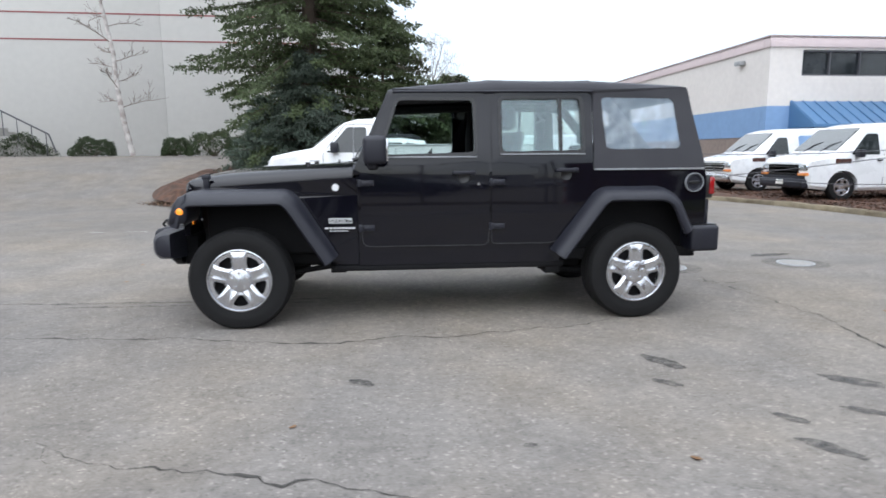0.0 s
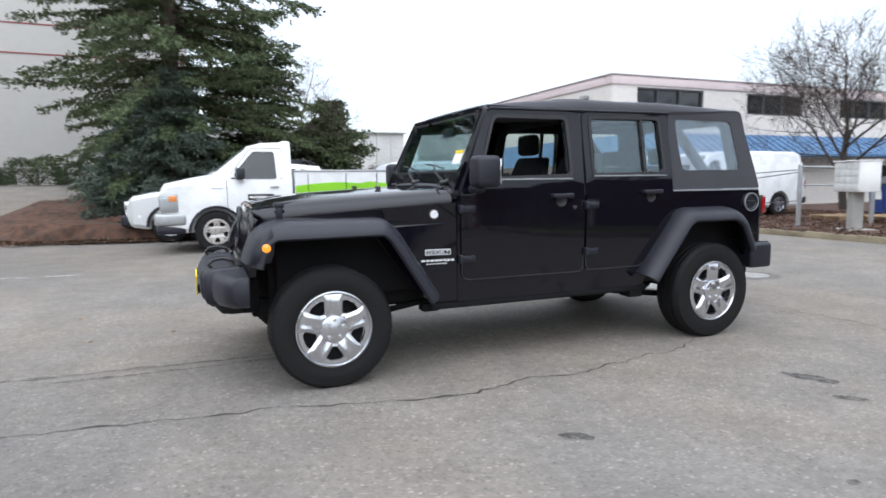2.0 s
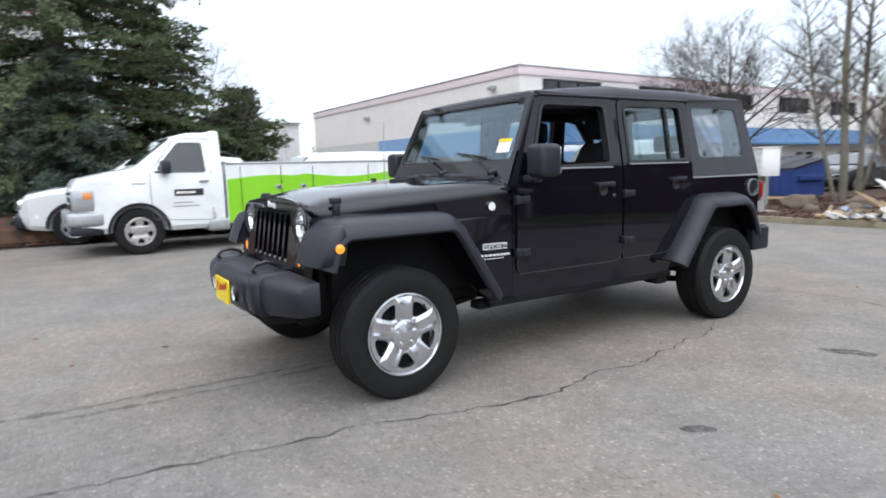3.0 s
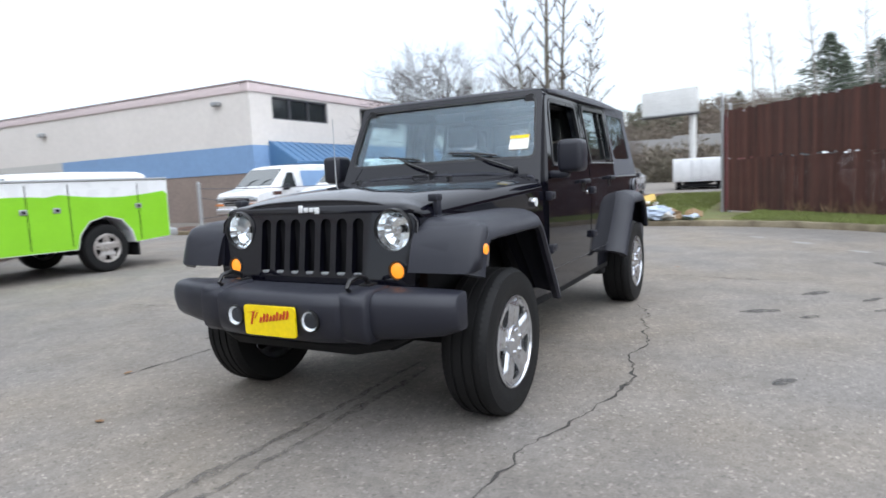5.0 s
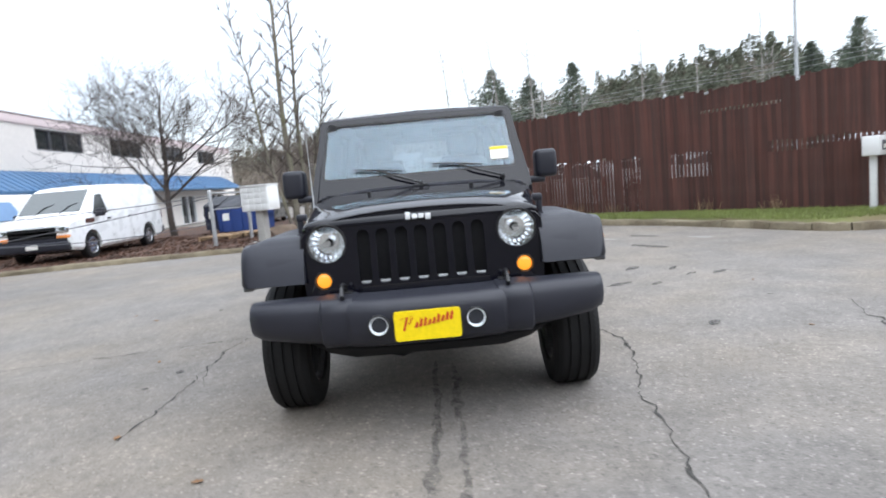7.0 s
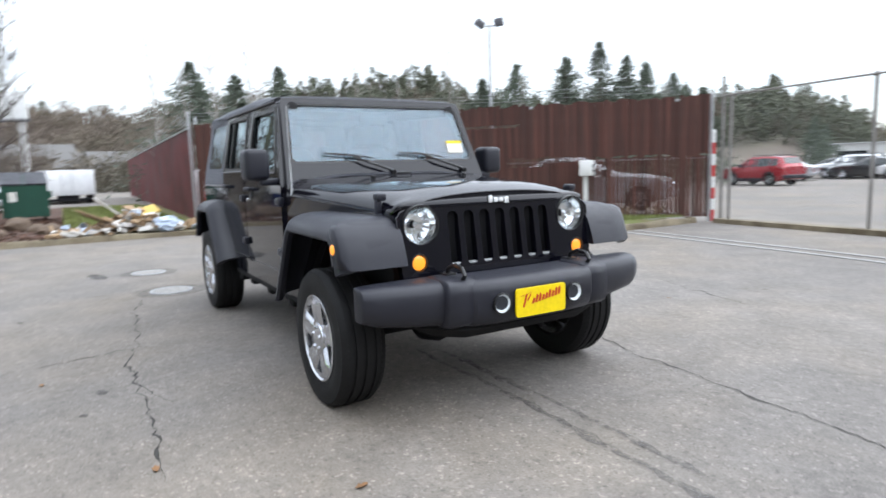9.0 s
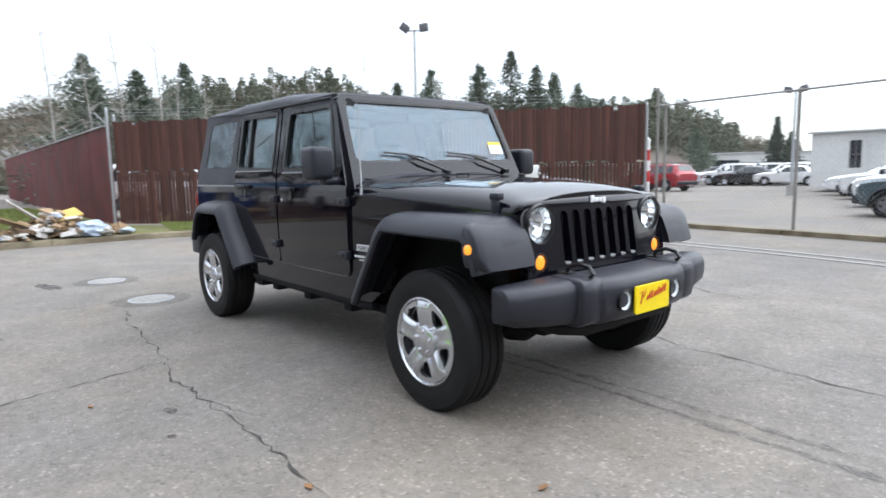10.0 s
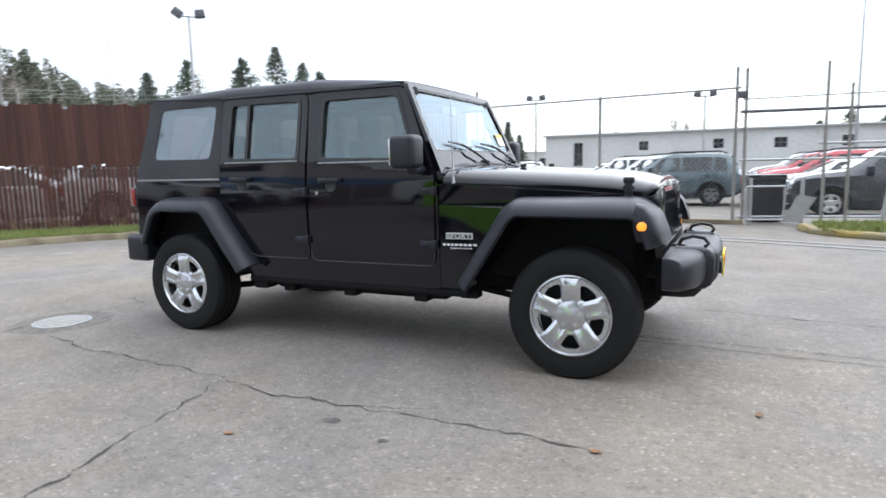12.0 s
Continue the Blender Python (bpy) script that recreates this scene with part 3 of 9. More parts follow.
def office_building():
    b = thing("office_building", pose(0, 0, 0), "two-storey cream commercial building with a blue band, awning and strip windows", "building")
    x0, y0, top, far_x, far_y = 12.73, 14.8, 5.05, 43.5, 35.5
    wins = [(13.9 + 5.72 * i, 17.25 + 5.72 * i, 3.83, 4.68) for i in range(5)]
    doors = [(33.0, 35.2, 0.05, 2.0), (27.0, 29.5, 0.5, 2.0), (38.0, 41.0, 0.5, 2.0)]
    wall_plate("wall", "x", y0, x0, far_x, 1.75, top, wins, 0.3, M["white_wall"], b)
    wall_plate("lower_wall", "x", y0 + 0.004, x0, far_x, 0, 1.75, [(a, c, z0, min(z1, 1.7)) for a, c, z0, z1 in doors], 0.3, M["white_wall"], b)
    wall_plate("side_wall", "y", x0, y0 + 0.3, far_y, 0, 1.8, [], 0.3, M["brown_wall"], b)
    wall_plate("blue_band", "y", x0 - 0.02, y0 + 0.3, 26.5, 1.8, 2.82, [], 0.32, M["blue_wall"], b)
    wall_plate("side_wall", "y", x0, 26.5, far_y, 1.8, 2.82, [], 0.3, M["grey_wall"], b)
    wall_plate("side_wall", "y", x0, y0 + 0.3, far_y, 2.82, top, [], 0.3, M["white_wall"], b)
    part("blue_band", boxm(x0 - 0.02, 13.55, y0 - 0.02, y0 + 0.29, 1.8, 2.82), M["blue_wall"], b, smooth=0)
    # parapet with its cap
    part("parapet", boxm(x0 - 0.05, far_x, y0 - 0.06, y0 + 0.34, top - 0.30, top + 0.02, 0.02), M["pink_trim"], b)
    part("parapet", boxm(x0 - 0.06, x0 + 0.34, y0 + 0.34, far_y, top - 0.30, top + 0.02, 0.02), M["pink_trim"], b)
    part("parapet_cap", boxm(x0 - 0.09, far_x, y0 - 0.09, y0 + 0.36, top + 0.02, top + 0.08, 0.01), M["cap_metal"], b)
    part("parapet_cap", boxm(x0 - 0.09, x0 + 0.36, y0 + 0.36, far_y, top + 0.02, top + 0.08, 0.01), M["cap_metal"], b)
    part("roof", boxm(x0 + 0.3, far_x, y0 + 0.3, far_y, top - 0.6, top - 0.4), M["concrete"], b, smooth=0)
    part("end_wall", boxm(far_x, far_x + 0.3, y0, far_y, 0, top - 0.02), M["white_wall"], b, smooth=0)
    part("back_wall", boxm(x0 + 0.3, far_x, far_y - 0.3, far_y, 0, top - 0.02), M["white_wall"], b, smooth=0)
    part("floor_slab", boxm(x0 + 0.31, far_x, y0 + 0.31, far_y - 0.31, 3.0, 3.15), M["concrete"], b, smooth=0)
    for a, c, z0, z1 in wins:
        w = part("window", boxm(a, c, y0 + 0.14, y0 + 0.16, z0, z1), M["dark_win"], b, "dark strip window in a thin metal frame", 0)
        fr = bmesh.new()
        for u in (a + 0.03, a + (c - a) * 0.31, a + (c - a) * 0.64, c - 0.03):
            box(fr, u - 0.03, u + 0.03, y0 + 0.05, y0 + 0.13, z0 + 0.06, z1 - 0.06)
        box(fr, a, c, y0 + 0.05, y0 + 0.13, z0, z0 + 0.06)
        box(fr, a, c, y0 + 0.05, y0 + 0.13, z1 - 0.06, z1)
        part("window_frame", fr, M["frame"], w, smooth=0)
        part("blind", boxm(a + (c - a) * 0.68, c - 0.2, y0 + 0.17, y0 + 0.19, z0 + 0.05, z1), M["far_wall"], w, smooth=0)
    for a, c, z0, z1 in doors:
        part("shop_window", boxm(a, c, y0 + 0.10, y0 + 0.12, z0, min(z1, 1.7)), M["dark_win"], b, smooth=0)
        for u in (a, (a + c) / 2, c):
            part("shop_window_jamb", boxm(u - 0.04, u + 0.04, y0 - 0.02, y0 + 0.09, z0, min(z1, 1.7)), M["white_paint"], b, smooth=0)
    # standing-seam awning
    aw0, aw1, reach = 13.55, 41.2, 1.3
    bm = loft(bmesh.new(), [[(x, y0 - 0.01, 2.98), (x, y0 - reach, 2.16), (x, y0 - reach, 2.06), (x, y0 - 0.01, 2.06)] for x in (aw0, aw1)])
    aw = part("awning", bm, M["awning"], b, "blue standing-seam metal awning", 0)
    seam = bmesh.new()
    k = aw0 + 0.05
    while k < aw1:
        loft(seam, [[(k - 0.02, y0 - 0.02, 2.975), (k - 0.02, y0 - reach, 2.165), (k - 0.02, y0 - reach, 2.20), (k - 0.02, y0 - 0.02, 3.01)],
                    [(k + 0.02, y0 - 0.02, 2.975), (k + 0.02, y0 - reach, 2.165), (k + 0.02, y0 - reach, 2.20), (k + 0.02, y0 - 0.02, 3.01)]])
        k += 0.42
    part("awning_seams", seam, M["awning"], aw, smooth=0)
    # wall lamps under the parapet on the side
    for yy in (16.2, 27.5):
        part("wall_lamp", boxm(x0 - 0.24, x0, yy, yy + 0.35, 4.05 if yy > 20 else 4.35, 4.22 if yy > 20 else 4.5, 0.03), M["galv"], b)
    return b


office_building()


def low_warehouse(name, m, w, d, h, label, windows):
    """A long plain industrial shed with small windows and a flat roof, local x along its front."""
    b = thing(name, m, label, "building")
    holes = [(a, c, z0, z1) for a, c, z0, z1 in windows]
    loops = [[(0, 0), (w, 0), (w, h), (0, h)]] + [[(a, z0), (c, z0), (c, z1), (a, z1)] for a, c, z0, z1 in holes]
    part("wall", plate(bmesh.new(), loops, lambda u, v: (u, 0, v), lambda u, v: (u, 0.3, v)), M["far_wall"], b, smooth=0)
    part("side_wall", boxm(0, 0.3, 0.3, d, 0, h), M["far_wall"], b, smooth=0)
    part("side_wall", boxm(w - 0.3, w, 0.3, d, 0, h), M["far_wall"], b, smooth=0)
    part("back_wall", boxm(0.3, w - 0.3, d - 0.3, d, 0, h), M["far_wall"], b, smooth=0)
    part("roof", boxm(-0.15, w + 0.15, -0.15, d + 0.15, h, h + 0.10, 0.02), M["far_wall"], b)
    part("eave_gutter", boxm(-0.15, w + 0.15, -0.25, -0.155, h - 0.01, h + 0.06, 0.01), M["galv"], b)
    for a, c, z0, z1 in holes:
        p = part("window", boxm(a, c, 0.12, 0.14, z0, z1), M["dark_win"], b, smooth=0)
        fr = bmesh.new()
        box(fr, (a + c) / 2 - 0.03, (a + c) / 2 + 0.03, 0.06, 0.11, z0, z1)
        box(fr, a, (a + c) / 2 - 0.03, 0.06, 0.11, (z0 + z1) / 2 - 0.03, (z0 + z1) / 2 + 0.03)
        box(fr, (a + c) / 2 + 0.03, c, 0.06, 0.11, (z0 + z1) / 2 - 0.03, (z0 + z1) / 2 + 0.03)
        part("window_frame", fr, M["frame"], p, smooth=0)
    u = 2.6
    while u < w:
        if all(not (a - 0.2 < u < c + 0.2) for a, c, _, _ in holes):
            part("wall_joint", boxm(u, u + 0.08, -0.05, -0.002, 0.1, h - 0.1), M["far_wall"], b, smooth=0)
        u += 2.6
    return b


# the pale shed behind the dealer's lot; its front faces the lot
low_warehouse("pale_shed", pose(8.5, -34.3, 0, 0, 0, 180), 60, 14, 2.85, "long weathered grey-white industrial shed behind the car lot",
              [(1.78, 2.34, 1.0, 2.42), (5.66, 6.20, 1.86, 2.38), (9.70, 10.24, 1.86, 2.38), (12.75, 13.38, 1.80, 2.35), (15.9, 16.55, 1.80, 2.35), (19.4, 20.0, 1.80, 2.35), (23.2, 23.8, 1.80, 2.35), (27.0, 27.6, 1.80, 2.35)])
# the building that closes the yard behind the office building
low_warehouse("rear_building", pose(-4.0, 38.0, 0), 16.6, 12, 4.6, "plain cream industrial building closing the yard", [(6, 7.2, 1.2, 2.2), (12, 13.2, 1.2, 2.2)])


def tilt_up_warehouse():
    b = thing("tilt_up_warehouse", pose(-30.0, 20.6, 1.0, 0, 0, 1.5), "tall pale grey tilt-up concrete warehouse with thin red stripes", "building")
    w, h = 28.2, 11.0
    n = 4
    for i in range(n):
        part("panel", boxm(i * w / n + 0.003, (i + 1) * w / n - 0.003, 0, 0.3, 0, h, 0.004), M["grey_wall"], b)
    part("wall_backing", boxm(0, w, 0.301, 0.5, 0, h - 0.01), M["concrete"], b, smooth=0)
    for z in (4.72, 5.72):
        part("stripe", boxm(0, w, -0.012, -0.001, z, z + 0.055), M["red_line"], b, smooth=0)
    part("end_wall", boxm(w - 0.3, w, 0.5, 24, 0, h), M["grey_wall"], b, smooth=0)
    part("side_wall", boxm(0, 0.3, 0.5, 24, 0, h), M["grey_wall"], b, smooth=0)
    part("roof", boxm(0.3, w - 0.3, 0.5, 24, h - 0.4, h - 0.2), M["concrete"], b, smooth=0)
    return b


tilt_up_warehouse()


def reflection_wall():
    """An unseen plain wall, added behind the walk to darken the car's front reflections."""
    bm = boxm(-24.6, -24.0, -34.0, 13.5, -0.3, 8.6, 0.02)
    ob = part("wall_west", bm, M["reflection_wall_brown"], None)
    tagged(ob, "plain unseen grey brown wall, added to darken reflections in the car", "wall", kind="structure")


M["reflection_wall_brown"] = mat("unseen_wall_grey_brown", (0.33, 0.305, 0.28), 0.9, var=0.25, scale=0.6, fine=8, color2=(0.25, 0.24, 0.21), mix_scale=0.3)
reflection_wall()

# ---- fences ----
def slat_fence():
    """Tall fence of brown upright slats, the lower rows gappy."""
    a, c = Vector((12.5, -1.05, 0)), Vector((3.35, -9.2, 0))
    length = (c - a).length
    ang = math.degrees(math.atan2(c.y - a.y, c.x - a.x))
    f = thing("slat_fence", pose(a.x, a.y, 0.05, 0, 0, ang), "tall fence of weathered rusty brown slats in chain link, some slats missing low down", "fence")
    f["kind"] = "structure"
    rnd = random.Random(11)
    pitch = 0.082
    n = int(length / pitch)
    meshes = {}

    def slat(w, z0, z1, lean):
        key = (w, z0, z1, lean)
        if key not in meshes:
            bm = bmesh.new()
            loft(bm, [[(-w / 2 + lean * z, -0.008, z), (0 + lean * z, -0.016, z), (w / 2 + lean * z, -0.008, z), (w / 2 + lean * z, 0.006, z), (-w / 2 + lean * z, 0.006, z)] for z in (z0, z1)])
            me = bpy.data.meshes.new("slat")
            bmesh.ops.recalc_face_normals(bm, faces=bm.faces[:])
            bm.to_mesh(me)
            bm.free()
            me.materials.append(M["rust"])
            meshes[key] = me
        return meshes[key]
    extra_v, extra_f = [], []
    for i in range(n):
        u = (i + 0.5) * pitch
        top = rnd.choice((2.45, 2.47, 2.47, 2.49, 2.49, 2.51)) if rnd.random() > 0.04 else 2.38
        # narrow pickets low down where the wide slats are gone, and short gaps elsewhere
        lean = rnd.choice((-0.001, 0, 0, 0.001))
        full, thin = 0.0845, rnd.choice((0.063, 0.066, 0.066, 0.071))
        brk = rnd.choice((1.28, 1.30, 1.30, 1.32))
        if u < 5.6 or u > 9.9:
            if rnd.random() < 0.10:
                pieces = [(full, 0.06, top)]
            else:
                pieces = [(full, brk + rnd.choice((0.0, 0.0, 0.025, 0.04)), top), (thin, 0.06, brk)]
        elif 6.15 < u < 7.05:
            pieces = [(full, brk, top), (thin, 0.80, brk), (full, 0.06, 0.80)]
        elif 8.15 < u < 9.9:
            pieces = [(full, brk + 0.06, top), (thin, 1.16 if u < 8.9 else 1.24, brk + 0.06), (full, 0.06, 1.16 if u < 8.9 else 1.24)]
        else:
            pieces = [(full, 0.06, top)]
        if 6.9 < u < 8.4 and len(pieces[0]) == 3:
            w0, z0, z1 = pieces[0]
            pieces[0:1] = [(w0, 2.09, z1), (0.050, 2.03, 2.09), (w0, z0, 2.03)]
        for w, z0, z1 in pieces:
            if i % 2 == 0 or u > 4.0:
                ob = new("slat", slat(w, z0, z1, lean))
                ob.parent = f
                ob.location = (u, 0, 0)
            else:
                k = len(extra_v)
                for z in (z0, z1):
                    extra_v += [(u - w / 2, -0.008, z), (u, -0.016, z), (u + w / 2, -0.008, z), (u + w / 2, 0.006, z), (u - w / 2, 0.006, z)]
                extra_f += [(k + q, k + (q + 1) % 5, k + 5 + (q + 1) % 5, k + 5 + q) for q in range(5)] + [(k + 5, k + 6, k + 7, k + 8, k + 9)]
    rest = raw("slats", extra_v, extra_f, M["rust"], f)
    rest["kind"] = "stuff"
    for k in range(5):
        u = k * length / 4
        bm = cyl(bmesh.new(), (u, 0.05, -0.05), (u, 0.05, 2.62 if k == 0 else 2.50), 0.035, n=10)
        cyl(bm, (u, 0.05, 2.50 if k else 2.62), (u, 0.05, 2.54 if k else 2.67), 0.04, 0.02, n=10)
        part("post", bm, M["galv"], f)
    for z in (0.12, 1.25, 2.42):
        part("rail", cyl(bmesh.new(), (0, 0.03, z), (length, 0.03, z), 0.02, n=8), M["galv"], f)
    # three strands of barbed wire on the corner half
    for k in range(3):
        bm = bmesh.new()
        tube(bm, [(s * length / 12, 0.02 - 0.08 * k, 2.60 + 0.07 * k + 0.02 * math.sin(s * 2.1 + k)) for s in range(13)], 0.004, 4)
        part("barbed_wire", bm, M["galv"], f)
    return f


slat_fence()


def red_fence():
    """Dark red panel fence running away from the corner post."""
    a, c = Vector((12.62, -0.95, 0)), Vector((42.0, -2.0, 0))
    length = (c - a).length
    f = thing("red_panel_fence", pose(a.x, a.y, 0.05, 0, 0, math.degrees(math.atan2(c.y - a.y, c.x - a.x))), "dark red painted panel fence with barbed wire arms", "fence")
    f["kind"] = "structure"
    n = 12
    for i in range(n):
        u0, u1 = i * length / n + 0.03, (i + 1) * length / n - 0.03
        bm = bmesh.new()
        k = 18
        ring0 = []
        for j in range(k + 1):
            u = lerp(u0, u1, j / k)
            ring0.append((u, 0.012 * (1 if j % 2 else -1)))
        loops = ring0 + [(u, v + 0.02) for u, v in reversed(ring0)]
        loft(bm, [[(u, v, z) for u, v in loops] for z in (0.04, 2.38)])
        part("panel", bm, M["red_fence"], f, smooth=0)
        part("post", cyl(bmesh.new(), (u0 - 0.03, -0.035, -0.05), (u0 - 0.03, -0.035, 2.5), 0.025, n=8), M["red_fence"], f)
        if i % 2 == 0:
            part("wire_arm", cyl(bmesh.new(), (u0 - 0.03, 0.03, 2.45), (u0 - 0.03, 0.25, 2.70), 0.014, n=6), M["galv"], f)
    for k in range(3):
        v, z = 0.08 + 0.075 * k, 2.51 + 0.085 * k
        part("barbed_wire", tube(bmesh.new(), [(s * length / 24, v, z - 0.03 * (s % 2)) for s in range(25)], 0.004, 4), M["galv"], f)
    part("top_rail", cyl(bmesh.new(), (0, 0.05, 2.40), (length, 0.05, 2.40), 0.022, n=8), M["galv"], f)
    return f


red_fence()
part_corner = thing("corner_post", pose(12.45, -0.92, 0.0), "tall galvanised corner post of the fence", "fence post")
part("post_shaft", cyl(bmesh.new(), (0, 0, 0), (0, 0, 2.80), 0.032, n=12), M["galv"], part_corner)
part("post_cap", cyl(bmesh.new(), (0, 0, 2.80), (0, 0, 2.86), 0.038, 0.02, n=12), M["galv"], part_corner)


def link_mesh(bm_v, bm_f, u0, u1, z0, z1, pitch, wire, y=0.0):
    """Diamond wire mesh as thin flat strands, two ways."""
    h = z1 - z0
    for s in (1, -1):
        u = u0 - h
        while u < u1 + h:
            a, za = u, z0
            b, zb = u + s * h, z1
            pts = []
            for (p, zp), (q, zq) in (((a, za), (b, zb)),):
                t0, t1 = 0.0, 1.0
                if q != p:
                    ts = sorted(((u0 - p) / (q - p), (u1 - p) / (q - p)))
                    t0, t1 = max(0, ts[0]), min(1, ts[1])
                if t1 - t0 > 0.01:
                    pts = [(lerp(p, q, t0), lerp(zp, zq, t0)), (lerp(p, q, t1), lerp(zp, zq, t1))]
            if pts:
                (p, zp), (q, zq) = pts
                k = len(bm_v)
                w = wire
                bm_v += [(p - w, y, zp), (p + w, y, zp), (q + w, y, zq), (q - w, y, zq),
                         (p, y - w, zp), (p, y + w, zp), (q, y + w, zq), (q, y - w, zq)]
                bm_f += [(k, k + 1, k + 2, k + 3), (k + 4, k + 5, k + 6, k + 7)]
            u += pitch


def chain_fence(name, a, c, top, posts, label, tall=(), mesh_to=None, base=0.08):
    a, c = Vector((*a, 0)), Vector((*c, 0))
    length = (c - a).length
    f = thing(name, pose(a.x, a.y, base, 0, 0, math.degrees(math.atan2(c.y - a.y, c.x - a.x))), label, "fence")
    f["kind"] = "structure"
    v, fc = [], []
    link_mesh(v, fc, 0, length, 0.05, mesh_to or top, 0.085, 0.0014)
    mesh_ob = raw("wire_mesh", v, fc, M["galv"], f)
    mesh_ob["kind"] = "stuff"
    part("top_rail", cyl(bmesh.new(), (0, 0, top), (length, 0, top), 0.018, n=10), M["old_post"], f)
    for u in posts:
        bm = cyl(bmesh.new(), (u, 0.04, -base), (u, 0.04, top - 0.02), 0.03, n=10)
        cyl(bm, (u, 0.04, top - 0.03), (u, 0.04, top + 0.04), 0.045, 0.03, n=10)
        part("post", bm, M["old_post"], f)
    for u, h in tall:
        bm = cyl(bmesh.new(), (u, 0.05, -base), (u, 0.05, h), 0.029, n=12)
        cyl(bm, (u, 0.05, h), (u, 0.05, h + 0.03), 0.033, 0.02, n=12)
        part("gate_post", bm, M["old_post"], f)
    return f


chain_fence("chain_link_fence", (3.15, -9.15), (-2.35, -8.45), 2.40, (0.25, 2.92), "galvanised chain link fence with a pipe top rail", tall=((0.05, 2.75), (5.46, 2.76), (5.62, 2.72)))

# ---- wheels ----
def wheel(parent, name, x, y, z, side, R, r_rim, width, rim_mat, spokes=5, hub_label="", detail=True):
    """A wheel with its tyre, rim and hub; side is the sign of the outer face's y."""
    w = new(name)
    w.parent = parent
    w.location = (x, y, z)
    h = width / 2
    s = side
    prof = [(-h * 0.8, r_rim * 0.98), (-h, r_rim * 1.05), (-h * 1.04, (R + r_rim) / 2), (-h * 0.98, R * 0.94), (-h * 0.82, R * 0.985), (-h * 0.7, R)]
    if detail:
        for g in (-0.45, 0.0, 0.45):
            prof += [((g - 0.07) * h, R), ((g - 0.055) * h, R - 0.009), ((g + 0.055) * h, R - 0.009), ((g + 0.07) * h, R)]
    prof += [(h * 0.7, R), (h * 0.82, R * 0.985), (h * 0.98, R * 0.94), (h * 1.04, (R + r_rim) / 2), (h * 1.02, R * 0.30 + r_rim * 0.72), (h * 0.97, r_rim * 1.05), (h * 0.8, r_rim * 0.98)]
    bm = lathe(bmesh.new(), [(s * a, b) for a, b in prof], "y", 64 if detail else 28)
    part("tyre", bm, M["rubber"], w)
    if detail:
        # tread blocks on the shoulders
        bm = bmesh.new()
        for k in range(72):
            a = 2 * math.pi * k / 72
            for sg in (-1, 1):
                c, sn = math.cos(a), math.sin(a)
                t = 0.009
                ring = []
                for yy, rr in ((sg * h * 0.72, R + 0.0015), (sg * h * 0.99, R * 0.943)):
                    ring.append([Vector((rr * math.cos(a + d), yy, rr * math.sin(a + d))) for d in (-t / R, t / R)] +
                                [Vector(((rr - 0.012) * math.cos(a + d), yy, (rr - 0.012) * math.sin(a + d))) for d in (t / R, -t / R)])
                loft(bm, ring)
        part("tread", bm, M["rubber"], w)["kind"] = "stuff"
    # rim barrel with its rolled lip
    f = s * h
    prof = [(f * 0.80, r_rim * 1.0), (f * 0.99, r_rim * 1.02), (f * 1.01, r_rim * 0.985), (f * 0.93, r_rim * 0.955), (f * 0.62, r_rim * 0.90), (-f * 0.7, r_rim * 0.88), (-f * 0.9, r_rim * 0.99)]
    rim = part("rim", lathe(bmesh.new(), prof, "y", 56 if detail else 24), rim_mat, w)
    # face with windows between broad spokes
    out = [(r_rim * 0.945 * math.cos(2 * math.pi * k / 60), r_rim * 0.945 * math.sin(2 * math.pi * k / 60)) for k in range(60)]
    loops = [out]
    for k in range(spokes):
        a = 2 * math.pi * (k + 0.5) / spokes + math.pi / 2
        hole = []
        wo = 0.30 * 5 / spokes
        for da, rr in ((-0.13, 0.495), (0.13, 0.495), (wo, 0.74), (wo * 0.96, 0.81), (wo * 0.5, 0.845), (-wo * 0.5, 0.845), (-wo * 0.96, 0.81), (-wo, 0.74)):
            hole.append((rr * r_rim * math.cos(a + da), rr * r_rim * math.sin(a + da)))
        loops.append(rpoly(hole, r_rim * 0.045, 3))

    def dish(u, v):
        rr = math.hypot(u, v) / r_rim
        return f * (0.93 - 0.10 * smoothstep(0.9, 0.35, rr))
    bm = plate(bmesh.new(), loops, lambda u, v: (u, dish(u, v), v), lambda u, v: (u, dish(u, v) - s * 0.022, v))
    part("wheel_face", bm, rim_mat, w, smooth=30)
    if detail:
        for k in range(spokes):
            a = 2 * math.pi * k / spokes + math.pi / 2
            bm = bmesh.new()
            rings = []
            for rr, wd, hh in ((0.30, 0.165, 0.004), (0.40, 0.17, 0.017), (0.72, 0.18, 0.018), (0.85, 0.20, 0.010), (0.93, 0.23, 0.0)):
                c, sn = math.cos(a), math.sin(a)
                base = f * (0.93 - 0.10 * smoothstep(0.9, 0.35, rr))
                ring = []
                for t, q in ((-1.38, 0), (-1.22, 0.30), (-0.98, 0.95), (-0.70, 1.0), (-0.55, 0.80), (0.55, 0.80), (0.70, 1.0), (0.98, 0.95), (1.22, 0.30), (1.38, 0)):
                    rad, lat = rr * r_rim, t * wd * r_rim
                    ring.append((rad * c - lat * sn, base + s * (q * hh + 0.0015), rad * sn + lat * c))
                rings.append(ring)
            loft(bm, rings)
            part("spoke", bm, rim_mat, rim, smooth=50)
        bm = lathe(bmesh.new(), [(f * 1.08, 0.001), (f * 1.07, 0.030), (f * 1.04, 0.040), (f * 1.025, 0.070), (f * 0.98, 0.082), (f * 0.84, 0.088)], "y", 36)
        part("hub_cap", bm, rim_mat, rim)
